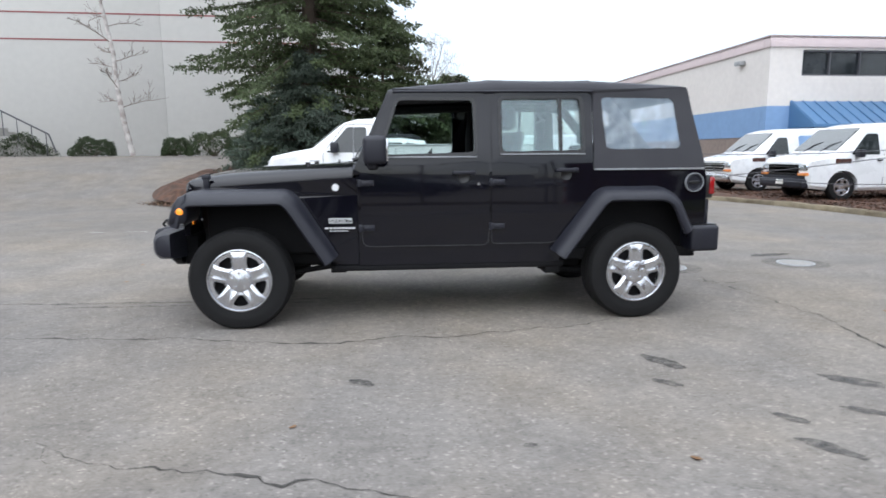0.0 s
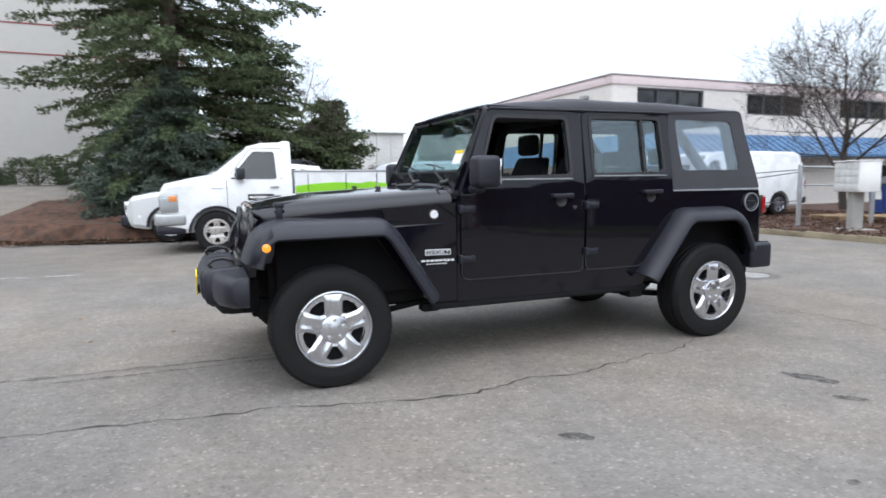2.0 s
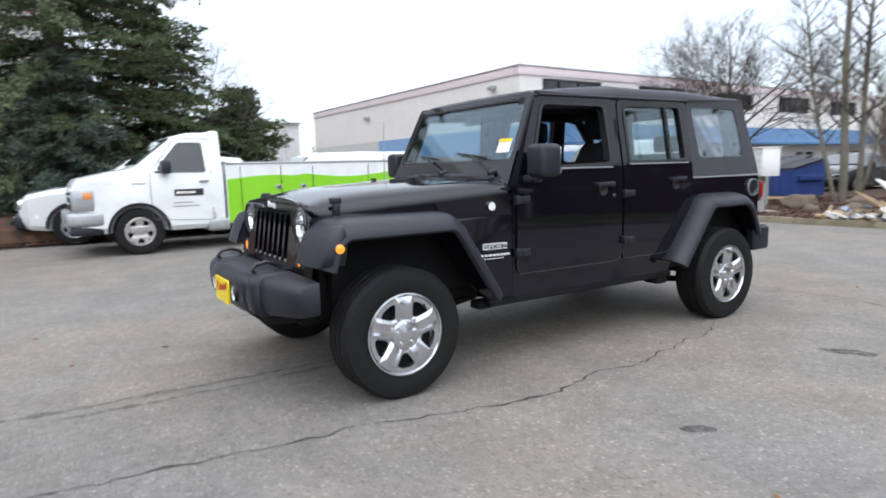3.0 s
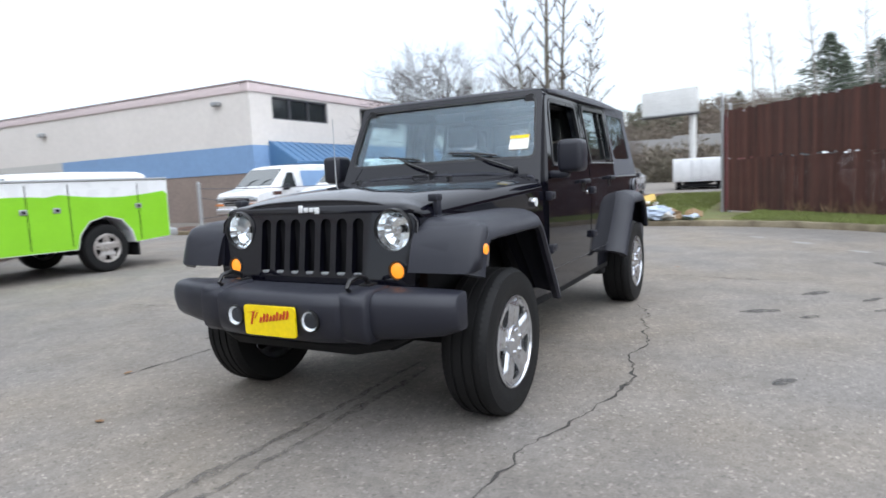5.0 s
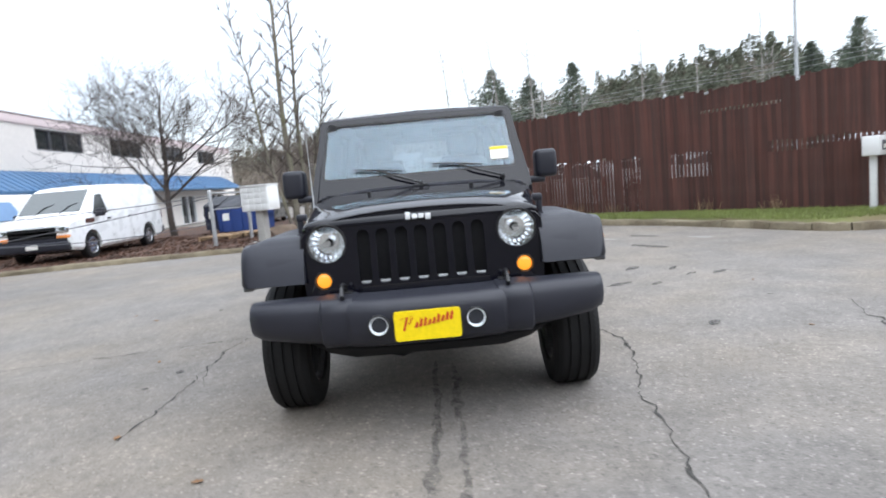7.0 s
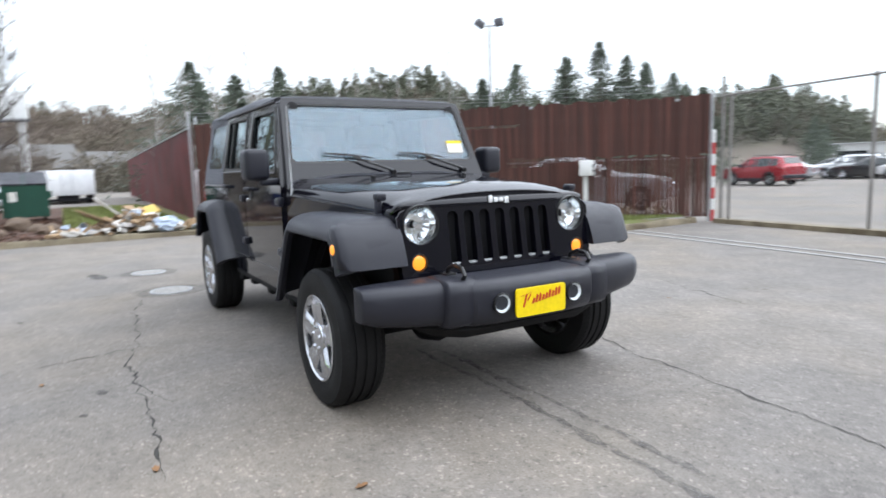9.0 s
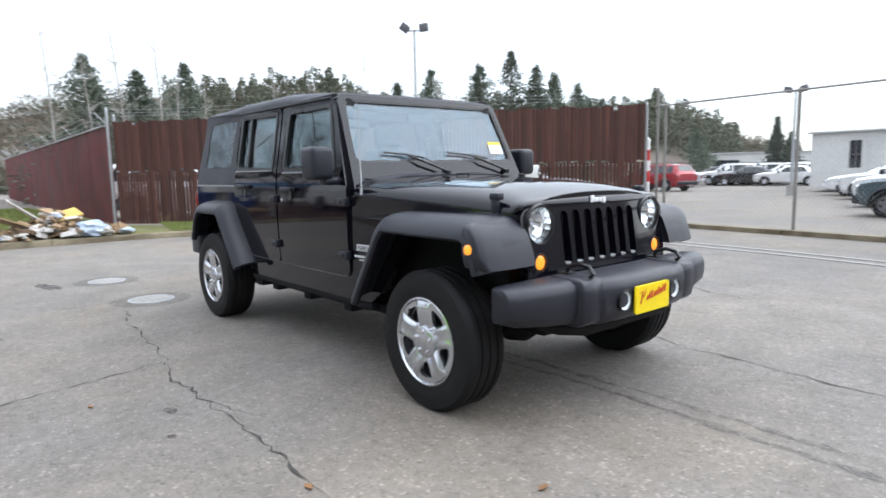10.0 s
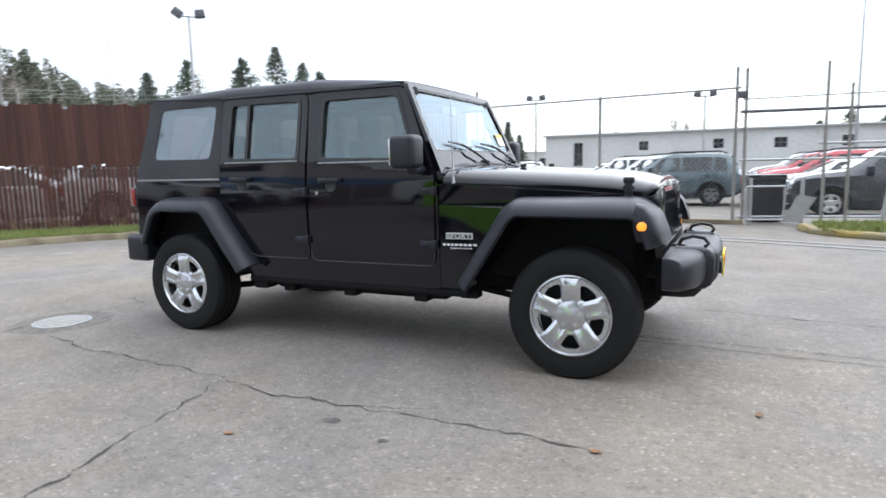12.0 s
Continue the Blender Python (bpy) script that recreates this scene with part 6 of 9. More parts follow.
def body_bm(st):
    rings = []
    for x, zl, zb, zt, wb, wt in st:
        half = [(wb * 0.93, zl), (wb * 0.995, zl + 0.08), (wb, lerp(zl, zb, 0.55)), (wb * 0.995, zb), (lerp(wb, wt, 0.45), lerp(zb, zt, 0.45)), (lerp(wb, wt, 0.93), lerp(zb, zt, 0.90)), (wt * 0.93, lerp(zb, zt, 0.985)), (wt * 0.5, zt + 0.012)]
        rings.append([(x, -y, z) for y, z in half] + [(x, y, z) for y, z in reversed(half)])
    return loft(bmesh.new(), rings)


def side_plate(st, loop, s, proud=0.006):
    return plate(bmesh.new(), [loop], lambda u, v: (u, s * (body_side(st, u, v) + proud), v), lambda u, v: (u, s * (body_side(st, u, v) - 0.03), v))


def slope_plate(st, xa, xb, inset, proud=0.008):
    """Glass on the slope between two stations, such as a windshield."""
    a, b = station_at(st, xa), station_at(st, xb)
    n = Vector((-(b[3] - a[3]), 0, (b[0] - a[0]))).normalized()
    if n.z < 0:
        n = -n
    loops = []
    for t, q in ((0.08, a), (0.92, b)):
        x, z = lerp(a[0], b[0], t), lerp(a[3], b[3], t)
        w = lerp(a[5], b[5], t) * inset
        loops.append((x, z, w))
    (x0, z0, w0), (x1, z1, w1) = loops
    pts = [Vector((x0, -w0, z0)), Vector((x0, w0, z0)), Vector((x1, w1, z1)), Vector((x1, -w1, z1))]
    bm = bmesh.new()
    loft(bm, [[p + n * (proud + 0.012) for p in pts], [p - n * 0.02 for p in pts]])
    return bm


def vehicle(name, m, label, category, st, paint, axles, wheel_r, windows, front_glass, rear_glass=None, trim=None, lights=(0.62, 0.75, 0.30), grille=(0.45, 0.5, 0.75), door_x=(), rim=None, group="", track=None, black_front=False, tails=True, mirrors=None):
    v = thing(name, m, label, category, group)
    W = max(q[4] for q in st)
    tr = trim or M["plastic"]
    cut = [((x, s * W, wheel_r * 0.98), 0.26, wheel_r * 1.17) for x in axles for s in (-1, 1)]
    part("body", boolean_cut(body_bm(st), cut), paint, v, smooth=28)
    for x in axles:
        for s in (-1, 1):
            wheel(v, "wheel", x, s * (W - 0.125), wheel_r, s, wheel_r, wheel_r * 0.60, 0.20, rim or M["silver"], detail=False)
        part("wheel_well", boxm(x - wheel_r * 1.1, x + wheel_r * 1.1, -W + 0.265, W - 0.265, 0.25, wheel_r * 2.05), M["under"], v)
    for s in (-1, 1):
        for loop in windows:
            part("side_window", side_plate(st, rpoly(loop, 0.05, 3), s), M["van_glass"], v, smooth=0)
        for x in door_x:
            zl, zb = station_at(st, x)[1] + 0.12, station_at(st, x)[2]
            part("door_seam", side_plate(st, [(x - 0.006, zl), (x + 0.006, zl), (x + 0.006, zb + 0.05), (x - 0.006, zb + 0.05)], s, 0.0015), M["under"], v, smooth=0)
            part("door_handle", boxm(x - 0.20, x - 0.05, *sorted((s * (body_side(st, x, zb - 0.1) - 0.01), s * (body_side(st, x, zb - 0.1) + 0.035))), zb - 0.12, zb - 0.085, 0.008), tr, v)
        if mirrors:
            mx, mz = mirrors
            y = body_side(st, mx, mz)
            part("mirror", boxm(mx - 0.10, mx + 0.05, *sorted((s * (y + 0.03), s * (y + 0.24))), mz - 0.09, mz + 0.12, 0.03), M["plastic"], v)
            part("mirror_arm", boxm(mx - 0.06, mx + 0.02, *sorted((s * (y - 0.03), s * (y + 0.08))), mz - 0.09, mz - 0.04, 0.01), M["plastic"], v)
        # lamps at both ends
        y0, z0, dy = lights
        nose = st[0]
        xx = st[0][0] - 0.015
        hl = part("headlight", boxm(xx, xx + 0.25, *sorted((s * (nose[4] - dy), s * (nose[4] + 0.03))), y0, z0, 0.03), M["chrome"], v)
        part("lens", boxm(xx - 0.008, xx + 0.20, *sorted((s * (nose[4] - dy + 0.01), s * (nose[4] + 0.036))), y0 + 0.01, z0 - 0.01, 0.025), M["lens"], hl)
        tail = st[-1]
        if tails:
            part("tail_lamp", boxm(tail[0] - 0.12, tail[0] + 0.015, *sorted((s * (tail[4] - 0.12), s * (tail[4] + 0.02))), tail[2] - 0.25, tail[2] + 0.02, 0.02), M["red_lens"], v)
    part("windshield", slope_plate(st, *front_glass, 0.93, 0.012), M["van_screen"], v, smooth=0)
    if rear_glass:
        part("rear_window", slope_plate(st, *rear_glass, 0.86), M["dark_win"], v, smooth=0)
    g0, g1, g2 = grille
    x = st[0][0]
    gr = part("grille", boxm(x - 0.02, x + 0.1, -g0, g0, g1, g2, 0.02), M["under"], v)
    for k in range(3):
        z = lerp(g1, g2, (k + 0.5) / 3)
        part("grille_bar", boxm(x - 0.03, x + 0.05, -g0 * 0.97, g0 * 0.97, z - 0.012, z + 0.012, 0.005), M["plastic_gloss"] if black_front else M["chrome"], gr)
    w0, w1 = st[0][4], st[-1][4]
    part("front_bumper", boxm(x - 0.09, x + 0.3, -w0 - 0.03, w0 + 0.03, st[0][1] - 0.10, st[0][1] + 0.14, 0.05, 3), tr, v)
    part("rear_bumper", boxm(st[-1][0] - 0.3, st[-1][0] + 0.08, -w1 - 0.03, w1 + 0.03, st[-1][1] - 0.08, st[-1][1] + 0.14, 0.05, 3), tr, v)
    part("number_plate", boxm(x - 0.105, x - 0.088, -0.15, 0.15, st[0][1] - 0.02, st[0][1] + 0.10, 0.004), M["label_white"], v)
    return v


VAN_ST = [(-2.78, 0.44, 0.92, 0.99, 0.88, 0.78), (-2.68, 0.34, 1.03, 1.10, 0.96, 0.86), (-2.35, 0.30, 1.09, 1.17, 0.99, 0.89), (-1.98, 0.28, 1.14, 1.25, 1.0, 0.88), (-1.20, 0.28, 1.16, 1.93, 1.0, 0.80), (-0.9, 0.28, 1.16, 2.01, 1.0, 0.80), (0.6, 0.28, 1.16, 2.05, 1.0, 0.80), (2.45, 0.30, 1.16, 2.04, 0.99, 0.79), (2.72, 0.36, 1.14, 1.97, 0.97, 0.78), (2.80, 0.46, 1.10, 1.78, 0.94, 0.76)]


def cargo_van(name, m, label, black_front, blue):
    v = vehicle(name, m, label, "van", VAN_ST, M["white_paint"], (-1.80, 1.63), 0.37, [[(-1.62, 1.20), (-0.82, 1.20), (-0.84, 1.74), (-1.14, 1.74)]], (-1.98, -1.20), None,
                M["plastic"] if black_front else M["chrome"], (0.78, 0.95, 0.28), (0.60, 0.66, 0.93), (-0.70, 0.55), M["silver"], "white vans beside the office", black_front=black_front, mirrors=(-1.45, 1.22))
    for s in (-1, 1):
        part("marker_lamp", boxm(-2.82, -2.66, *sorted((s * 0.62, s * 0.93)), 0.66, 0.74, 0.015), M["amber_off"], v)
        part("side_sign", side_plate(VAN_ST, rrect(-2.05, -1.62, 0.98, 1.10, 0.02), s, 0.008), M["rust"], v, "dark red-brown sign patch", 0)
        if blue:
            part("blue_panel", side_plate(VAN_ST, rpoly([(-0.45, 1.22), (0.95, 1.22), (1.25, 1.48), (1.05, 1.80), (-0.45, 1.80)], 0.08), s, 0.006), M["blue_wall"], v, "blue advertising panel", 0)
        part("side_crease", side_plate(VAN_ST, [(-0.6, 0.80), (2.6, 0.80), (2.6, 0.812), (-0.6, 0.812)], s, 0.002), M["far_wall"], v, smooth=0)
    if black_front:
        part("front_mask", boxm(-2.795, -2.60, -0.885, 0.885, 0.40, 0.72, 0.03), M["plastic"], v)
        part("hood_edge", boxm(-2.800, -2.70, -0.62, 0.62, 0.72, 0.95, 0.02), M["under"], v)
    for y in (-0.3, 0.35):
        part("wiper", tube(bmesh.new(), [(-1.99, y, 1.28), (-1.80, y - 0.15, 1.46), (-1.68, y - 0.38, 1.54)], 0.012, 5), M["plastic"], v)
    return v


cargo_van("cargo_van", pose(12.22, 9.25, 0.09) @ Matrix.Scale(0.92, 4), "white cargo van with a black plastic front, parked on mulch", True, False)
cargo_van("cargo_van", pose(12.42, 12.85, 0.09) @ Matrix.Scale(0.92, 4), "white cargo van with chrome grille and a blue side panel", False, True)
cargo_van("cargo_van", pose(4.75, 14.2, 0.0) @ Matrix.Scale(0.9, 4), "white cargo van parked behind the service truck", False, False)


def service_truck():
    st = [(-2.62, 0.50, 1.06, 1.14, 0.90, 0.82), (-2.55, 0.42, 1.16, 1.23, 0.95, 0.87), (-2.15, 0.36, 1.22, 1.32, 0.98, 0.88), (-1.75, 0.36, 1.24, 1.39, 0.99, 0.86), (-1.12, 0.36, 1.26, 1.90, 0.99, 0.80), (-0.85, 0.36, 1.26, 1.97, 0.99, 0.80), (-0.50, 0.36, 1.26, 1.98, 0.99, 0.80), (-0.38, 0.38, 1.24, 1.95, 0.97, 0.79)]
    v = vehicle("service_truck", pose(0, 8.2, 0), "white service truck with a low utility body wrapped in bright green", "truck", st, M["white_paint"], (-1.73,), 0.375,
                [[(-1.48, 1.30), (-0.66, 1.30), (-0.68, 1.80), (-1.06, 1.80)]], (-1.75, -1.12), None, M["galv"], (0.84, 1.05, 0.26), (0.58, 0.66, 1.02), (-0.58,), M["truck_rim"], tails=False, mirrors=(-1.28, 1.38))
    part("wrap_bumper", boxm(-2.74, -2.22, -0.99, 0.99, 0.50, 0.72, 0.05, 3), M["galv"], v, "dull chrome bumper")
    part("bumper_valance", boxm(-2.70, -2.24, -0.96, 0.96, 0.36, 0.50, 0.03), M["plastic"], v)
    part("cab_fairing", boxm(-0.56, -0.36, -0.80, 0.80, 1.28, 2.00, 0.06, 3), M["white_paint"], v)
    for s in (-1, 1):
        cl = part("corner_lamp", boxm(-2.645, -2.34, *sorted((s * 0.62, s * 0.985)), 0.74, 1.06, 0.03), M["galv"], v, "square headlamp in a grey surround")
        part("lens", boxm(-2.652, -2.42, *sorted((s * 0.66, s * 0.990)), 0.86, 1.02, 0.02), M["lens"], cl)
        part("marker_lamp", boxm(-2.50, -2.36, *sorted((s * 0.90, s * 0.992)), 0.92, 1.03, 0.015), M["amber_off"], cl)
        part("wheel_arch", tube(bmesh.new(), [(-1.73 + 0.45 * math.cos(a), s * 0.985, 0.37 + 0.45 * math.sin(a)) for a in [math.pi * k / 12 for k in range(13)]], 0.022, 6), M["plastic"], v)
        sg = part("door_sign", side_plate(st, rrect(-1.18, -0.72, 0.92, 1.03, 0.01), s, 0.006), M["interior"], v, "dark blue door sign with pale lettering", 0)
        x = -1.15
        for w in (0.07, 0.05, 0.05, 0.05, 0.05, 0.04):
            part("sign_lettering", boxm(x, x + w - 0.012, *sorted((s * 0.995, s * 0.999)), 0.955, 0.995), M["label_white"], sg)
            x += w
        seam = rpoly([(-1.52, 0.55), (-0.55, 0.50), (-0.55, 1.86), (-1.10, 1.86), (-1.54, 1.28)], 0.06, 3)
        bm = tube(bmesh.new(), [(u, s * (body_side(st, u, w) + 0.001), w) for u, w in seam + seam[:1]], 0.005, 4)
        part("door_seam", bm, M["far_wall_seam"], v, smooth=0)
        part("badge_bar", side_plate(st, rrect(-1.80, -1.60, 1.13, 1.15, 0.006), s, 0.004), M["galv"], v, smooth=0)
        for k, (a, b) in enumerate(((-1.20, -0.90), (-1.22, -0.80))):
            part("door_lettering", side_plate(st, rrect(a, b, 0.80 - 0.06 * k, 0.82 - 0.06 * k, 0.006), s, 0.004), M["concrete"], v, smooth=0)
        # utility body side: white above, wavy green wrap below, with locker doors
        y0, y1 = sorted((s * 0.62, s * 1.0))
        loop = [(-0.34, 0.42), (1.30, 0.40), (1.36, 0.62), (1.52, 0.80), (1.78, 0.87), (2.04, 0.80), (2.20, 0.62), (2.26, 0.42), (2.92, 0.46), (2.94, 1.42), (-0.34, 1.42)]
        side = part("utility_side", plate(bmesh.new(), [loop], lambda u, w: (u, s * 1.0, w), lambda u, w: (u, s * 0.62, w)), M["white_paint"], v, smooth=0)
        wave = [(-0.33, 0.43), (1.29, 0.41), (1.345, 0.63), (1.51, 0.815), (1.78, 0.885), (2.05, 0.815), (2.215, 0.63), (2.27, 0.43), (2.91, 0.47), (2.92, 1.18)]
        for k in range(19):
            u = lerp(2.85, -0.33, k / 18)
            wave.append((u, 1.20 + 0.055 * math.sin(u * 2.1 + 0.6) + (0.02 if u > 1 else -0.03)))
        part("green_wrap", plate(bmesh.new(), [wave], lambda u, w: (u, s * 1.004, w), lambda u, w: (u, s * 0.99, w)), M["green"], side, "bright green vinyl wrap with a wavy edge", 0)
        for u in (-0.10, 0.62, 1.22, 2.36):
            part("locker_seam", boxm(u, u + 0.012, *sorted((s * 1.003, s * 1.008)), 0.46, 1.38), M["under"], side)
        for u in (0.52, 0.98, 2.30):
            lt = part("locker_latch", boxm(u, u + 0.11, *sorted((s * 1.004, s * 1.022)), 0.97, 1.05, 0.01), M["galv"], side)
            part("latch_pull", boxm(u + 0.03, u + 0.08, *sorted((s * 1.022, s * 1.028)), 0.99, 1.03, 0.005), M["under"], lt)
        part("top_rail", boxm(-0.34, 2.94, *sorted((s * 0.60, s * 1.015)), 1.42, 1.46, 0.012), M["galv"], v)
        wheel(v, "rear_wheel", 1.78, s * 0.86, 0.375, s, 0.375, 0.225, 0.22, M["truck_rim"], detail=False)
        part("wheel_well", boxm(1.38, 2.18, *sorted((s * 0.45, s * 0.66)), 0.30, 0.90), M["under"], v)
    part("bed_floor", boxm(-0.34, 2.92, -0.62, 0.62, 0.78, 0.86), M["galv"], v)
    part("bed_front", boxm(-0.36, -0.34, -0.62, 0.62, 0.86, 1.42), M["white_paint"], v)
    part("tailgate", boxm(2.90, 2.95, -0.62, 0.62, 0.55, 1.30, 0.01), M["white_paint"], v)
    part("step_bumper", boxm(2.95, 3.12, -0.95, 0.95, 0.45, 0.58, 0.02), M["galv"], v)
    part("chassis", boxm(-0.5, 2.9, -0.45, 0.45, 0.42, 0.60), M["under"], v)
    part("mud_flap", boxm(2.30, 2.33, -0.98, -0.62, 0.2, 0.44), M["under"], v)
    return v


M["far_wall_seam"] = mat("dark_panel_gap", (0.12, 0.12, 0.12), 0.7)
M["truck_rim"] = mat("worn_chrome_wheel", (0.55, 0.52, 0.50), 0.3, metal=0.8, var=0.2, scale=20)
M["green"] = mat("bright_green_vinyl", (0.23, 0.56, 0.02), 0.35, var=0.08, coat=0.3)
service_truck()

SUV_ST = [(-2.22, 0.46, 0.78, 0.84, 0.72, 0.62), (-2.08, 0.34, 0.90, 0.98, 0.84, 0.74), (-1.70, 0.28, 0.97, 1.06, 0.90, 0.78), (-1.05, 0.26, 1.00, 1.13, 0.92, 0.78), (-0.35, 0.26, 1.03, 1.58, 0.92, 0.66), (0.0, 0.26, 1.04, 1.66, 0.92, 0.66), (1.30, 0.26, 1.06, 1.66, 0.92, 0.66), (1.85, 0.28, 1.06, 1.60, 0.91, 0.64), (2.12, 0.36, 1.02, 1.20, 0.88, 0.70), (2.22, 0.48, 0.95, 1.05, 0.82, 0.66)]
SEDAN_ST = [(-2.30, 0.44, 0.66, 0.72, 0.74, 0.62), (-2.15, 0.30, 0.76, 0.84, 0.85, 0.74), (-1.60, 0.24, 0.86, 0.95, 0.90, 0.78), (-0.90, 0.22, 0.90, 1.00, 0.91, 0.76), (-0.10, 0.22, 0.92, 1.40, 0.91, 0.60), (0.35, 0.22, 0.93, 1.45, 0.91, 0.60), (1.00, 0.22, 0.94, 1.40, 0.91, 0.60), (1.75, 0.26, 0.95, 1.06, 0.90, 0.74), (2.20, 0.32, 0.92, 1.02, 0.86, 0.74), (2.35, 0.46, 0.82, 0.90, 0.80, 0.70)]


def paint(name, color, metal=0.25):
    return mat(name, color, 0.25, metal=metal, var=0.05, coat=0.8)


def suv(name, m, label, p, group="cars in the dealer lot", k=1.0, rim="silver"):
    """A compact SUV; k shortens its length."""
    st = [(q[0] * k,) + q[1:] for q in SUV_ST]
    panes = [[(u * k, z) for u, z in w] for w in ([(-0.72, 1.08), (0.28, 1.09), (0.28, 1.54), (-0.32, 1.52)], [(0.36, 1.09), (1.28, 1.10), (1.30, 1.54), (0.36, 1.55)], [(1.36, 1.11), (1.80, 1.12), (1.72, 1.50), (1.37, 1.54)])]
    v = vehicle(name, m, label, "car", st, p, (-1.38 * k, 1.30 * k), 0.36, panes, (-1.05 * k, -0.35 * k), (1.85 * k, 2.12 * k), None, (0.70, 0.88, 0.34), (0.46, 0.58, 0.80), (0.32 * k, 1.32 * k), M[rim], group=group, mirrors=(-0.62 * k, 1.12))
    for s in (-1, 1):
        part("roof_rail", tube(bmesh.new(), [(-0.15 * k, s * 0.60, 1.66), (0.05 * k, s * 0.60, 1.725), (1.55 * k, s * 0.60, 1.725), (1.75 * k, s * 0.60, 1.65)], 0.018, 6), M["plastic"], v)
        part("lower_cladding", side_plate(st, [(-0.92 * k, 0.27), (0.84 * k, 0.27), (0.84 * k, 0.44), (-0.92 * k, 0.44)], s, 0.012), M["plastic"], v, smooth=0)
        for x in (-1.38 * k, 1.30 * k):
            arch = [(x + 0.435 * math.cos(a), s * (body_side(st, x + 0.435 * math.cos(a), 0.6) + 0.004), 0.353 + 0.435 * math.sin(a)) for a in [math.pi * k / 14 for k in range(15)]]
            part("arch_trim", tube(bmesh.new(), arch, 0.030, 6), M["plastic"], v)
    return v


def sedan(name, m, label, p, group="cars in the dealer lot"):
    return vehicle(name, m, label, "car", SEDAN_ST, p, (-1.42, 1.38), 0.325, [[(-0.55, 0.95), (0.36, 0.96), (0.34, 1.34), (-0.08, 1.32)], [(0.42, 0.96), (1.30, 0.98), (1.02, 1.32), (0.42, 1.34)]], (-0.90, -0.10), (1.00, 1.75), p, (0.58, 0.72, 0.34), (0.42, 0.46, 0.64), (0.38, 1.28), group=group, mirrors=(-0.50, 0.98))


M["dark_alloy"] = mat("grey_machined_alloy", (0.16, 0.16, 0.17), 0.4, metal=0.6, var=0.2, scale=20)
PAINTS = {k: paint(k + "_car_paint", c) for k, c in (("slate", (0.065, 0.095, 0.108)), ("white", (0.70, 0.71, 0.72)), ("red", (0.33, 0.02, 0.03)), ("black", (0.012, 0.013, 0.015)), ("silver", (0.42, 0.43, 0.45)), ("charcoal", (0.03, 0.033, 0.04)))}
LOT = -0.25
slate = suv("compact_suv", pose(-0.45, -17.85, LOT, 0, 0, 180), "slate blue compact SUV parked behind the chain link fence", PAINTS["slate"], k=0.93, rim="dark_alloy")
white_suv = suv("compact_suv", pose(0.65, -22.0, LOT, 0, 0, 180), "white compact SUV parked in the dealer lot", PAINTS["white"])
dark = suv("compact_suv", pose(-5.75, -13.75, LOT, 0, 0, 180), "charcoal SUV with bright wheels parked in the dealer lot", PAINTS["charcoal"])
red = suv("compact_suv", pose(-5.2, -19.4, LOT, 0, 0, 180), "red SUV parked in the dealer lot", PAINTS["red"])
sed_b = sedan("sedan", pose(19.8, -46.8, LOT, 0, 0, 200), "black sedan parked in the dealer lot", PAINTS["black"])
sed_w = sedan("sedan", pose(-5.0, -16.6, LOT, 0, 0, 180), "white sedan parked in the dealer lot", PAINTS["white"])
sed_s = sedan("sedan", pose(-5.1, -22.2, LOT, 0, 0, 180), "silver sedan parked in the dealer lot", PAINTS["silver"])
copy_thing(red, pose(16.8, -33.2, LOT, 0, 0, 168))
copy_thing(red, pose(-5.3, -25.2, LOT, 0, 0, 180))
copy_thing(dark, pose(-5.4, -28.0, LOT, 0, 0, 180))
copy_thing(white_suv, pose(17.2, -49.5, LOT, 0, 0, 205))
for k, (x, y, a, src) in enumerate(((16.4, -45.0, 200, sed_b), (14.6, -47.8, 200, white_suv), (12.2, -50.2, 195, sed_w), (19.9, -40.2, 195, sed_s), (22.0, -41.0, 190, sed_w), (18.0, -46.0, 190, white_suv), (24.5, -44.5, 190, sed_b),
                                     (13.6, -45.5, 190, sed_w), (15.8, -50.0, 190, sed_w), (21.0, -52.0, 190, white_suv), (27.0, -50.0, 190, sed_s), (2.6, -27.2, 180, white_suv), (4.0, -30.4, 180, sed_w), (-5.2, -31.0, 180, white_suv),
                                     (-9.6, -16.8, 180, red), (-9.8, -20.0, 180, sed_s), (-9.7, -23.0, 180, dark))):
    copy_thing(src, pose(x, y, LOT, 0, 0, a))
# behind the bark bed and beside the service truck
wagon = suv("old_white_wagon", pose(-1.15, 10.6, 0.0), "old white wagon with grey lower cladding parked behind the truck", PAINTS["white"], "")
copy_thing(sed_b, pose(22.5, 7.4, 0, 0, 0, 0))["group"] = "cars behind the bark bed"
copy_thing(sed_s, pose(25.0, 4.3, 0, 0, 0, 0))["group"] = "cars behind the bark bed"
# cars that show between the slats of the fence
for x, y, a, src in ((10.6, -7.0, 50, white_suv), (13.2, -5.0, 55, sed_w), (8.0, -10.2, 48, sed_s), (15.4, -3.6, 60, white_suv)):
    copy_thing(src, pose(x, y, LOT if y < -12 else -0.25 * smoothstep(-10.2, -12.5, y), 0, 0, a))

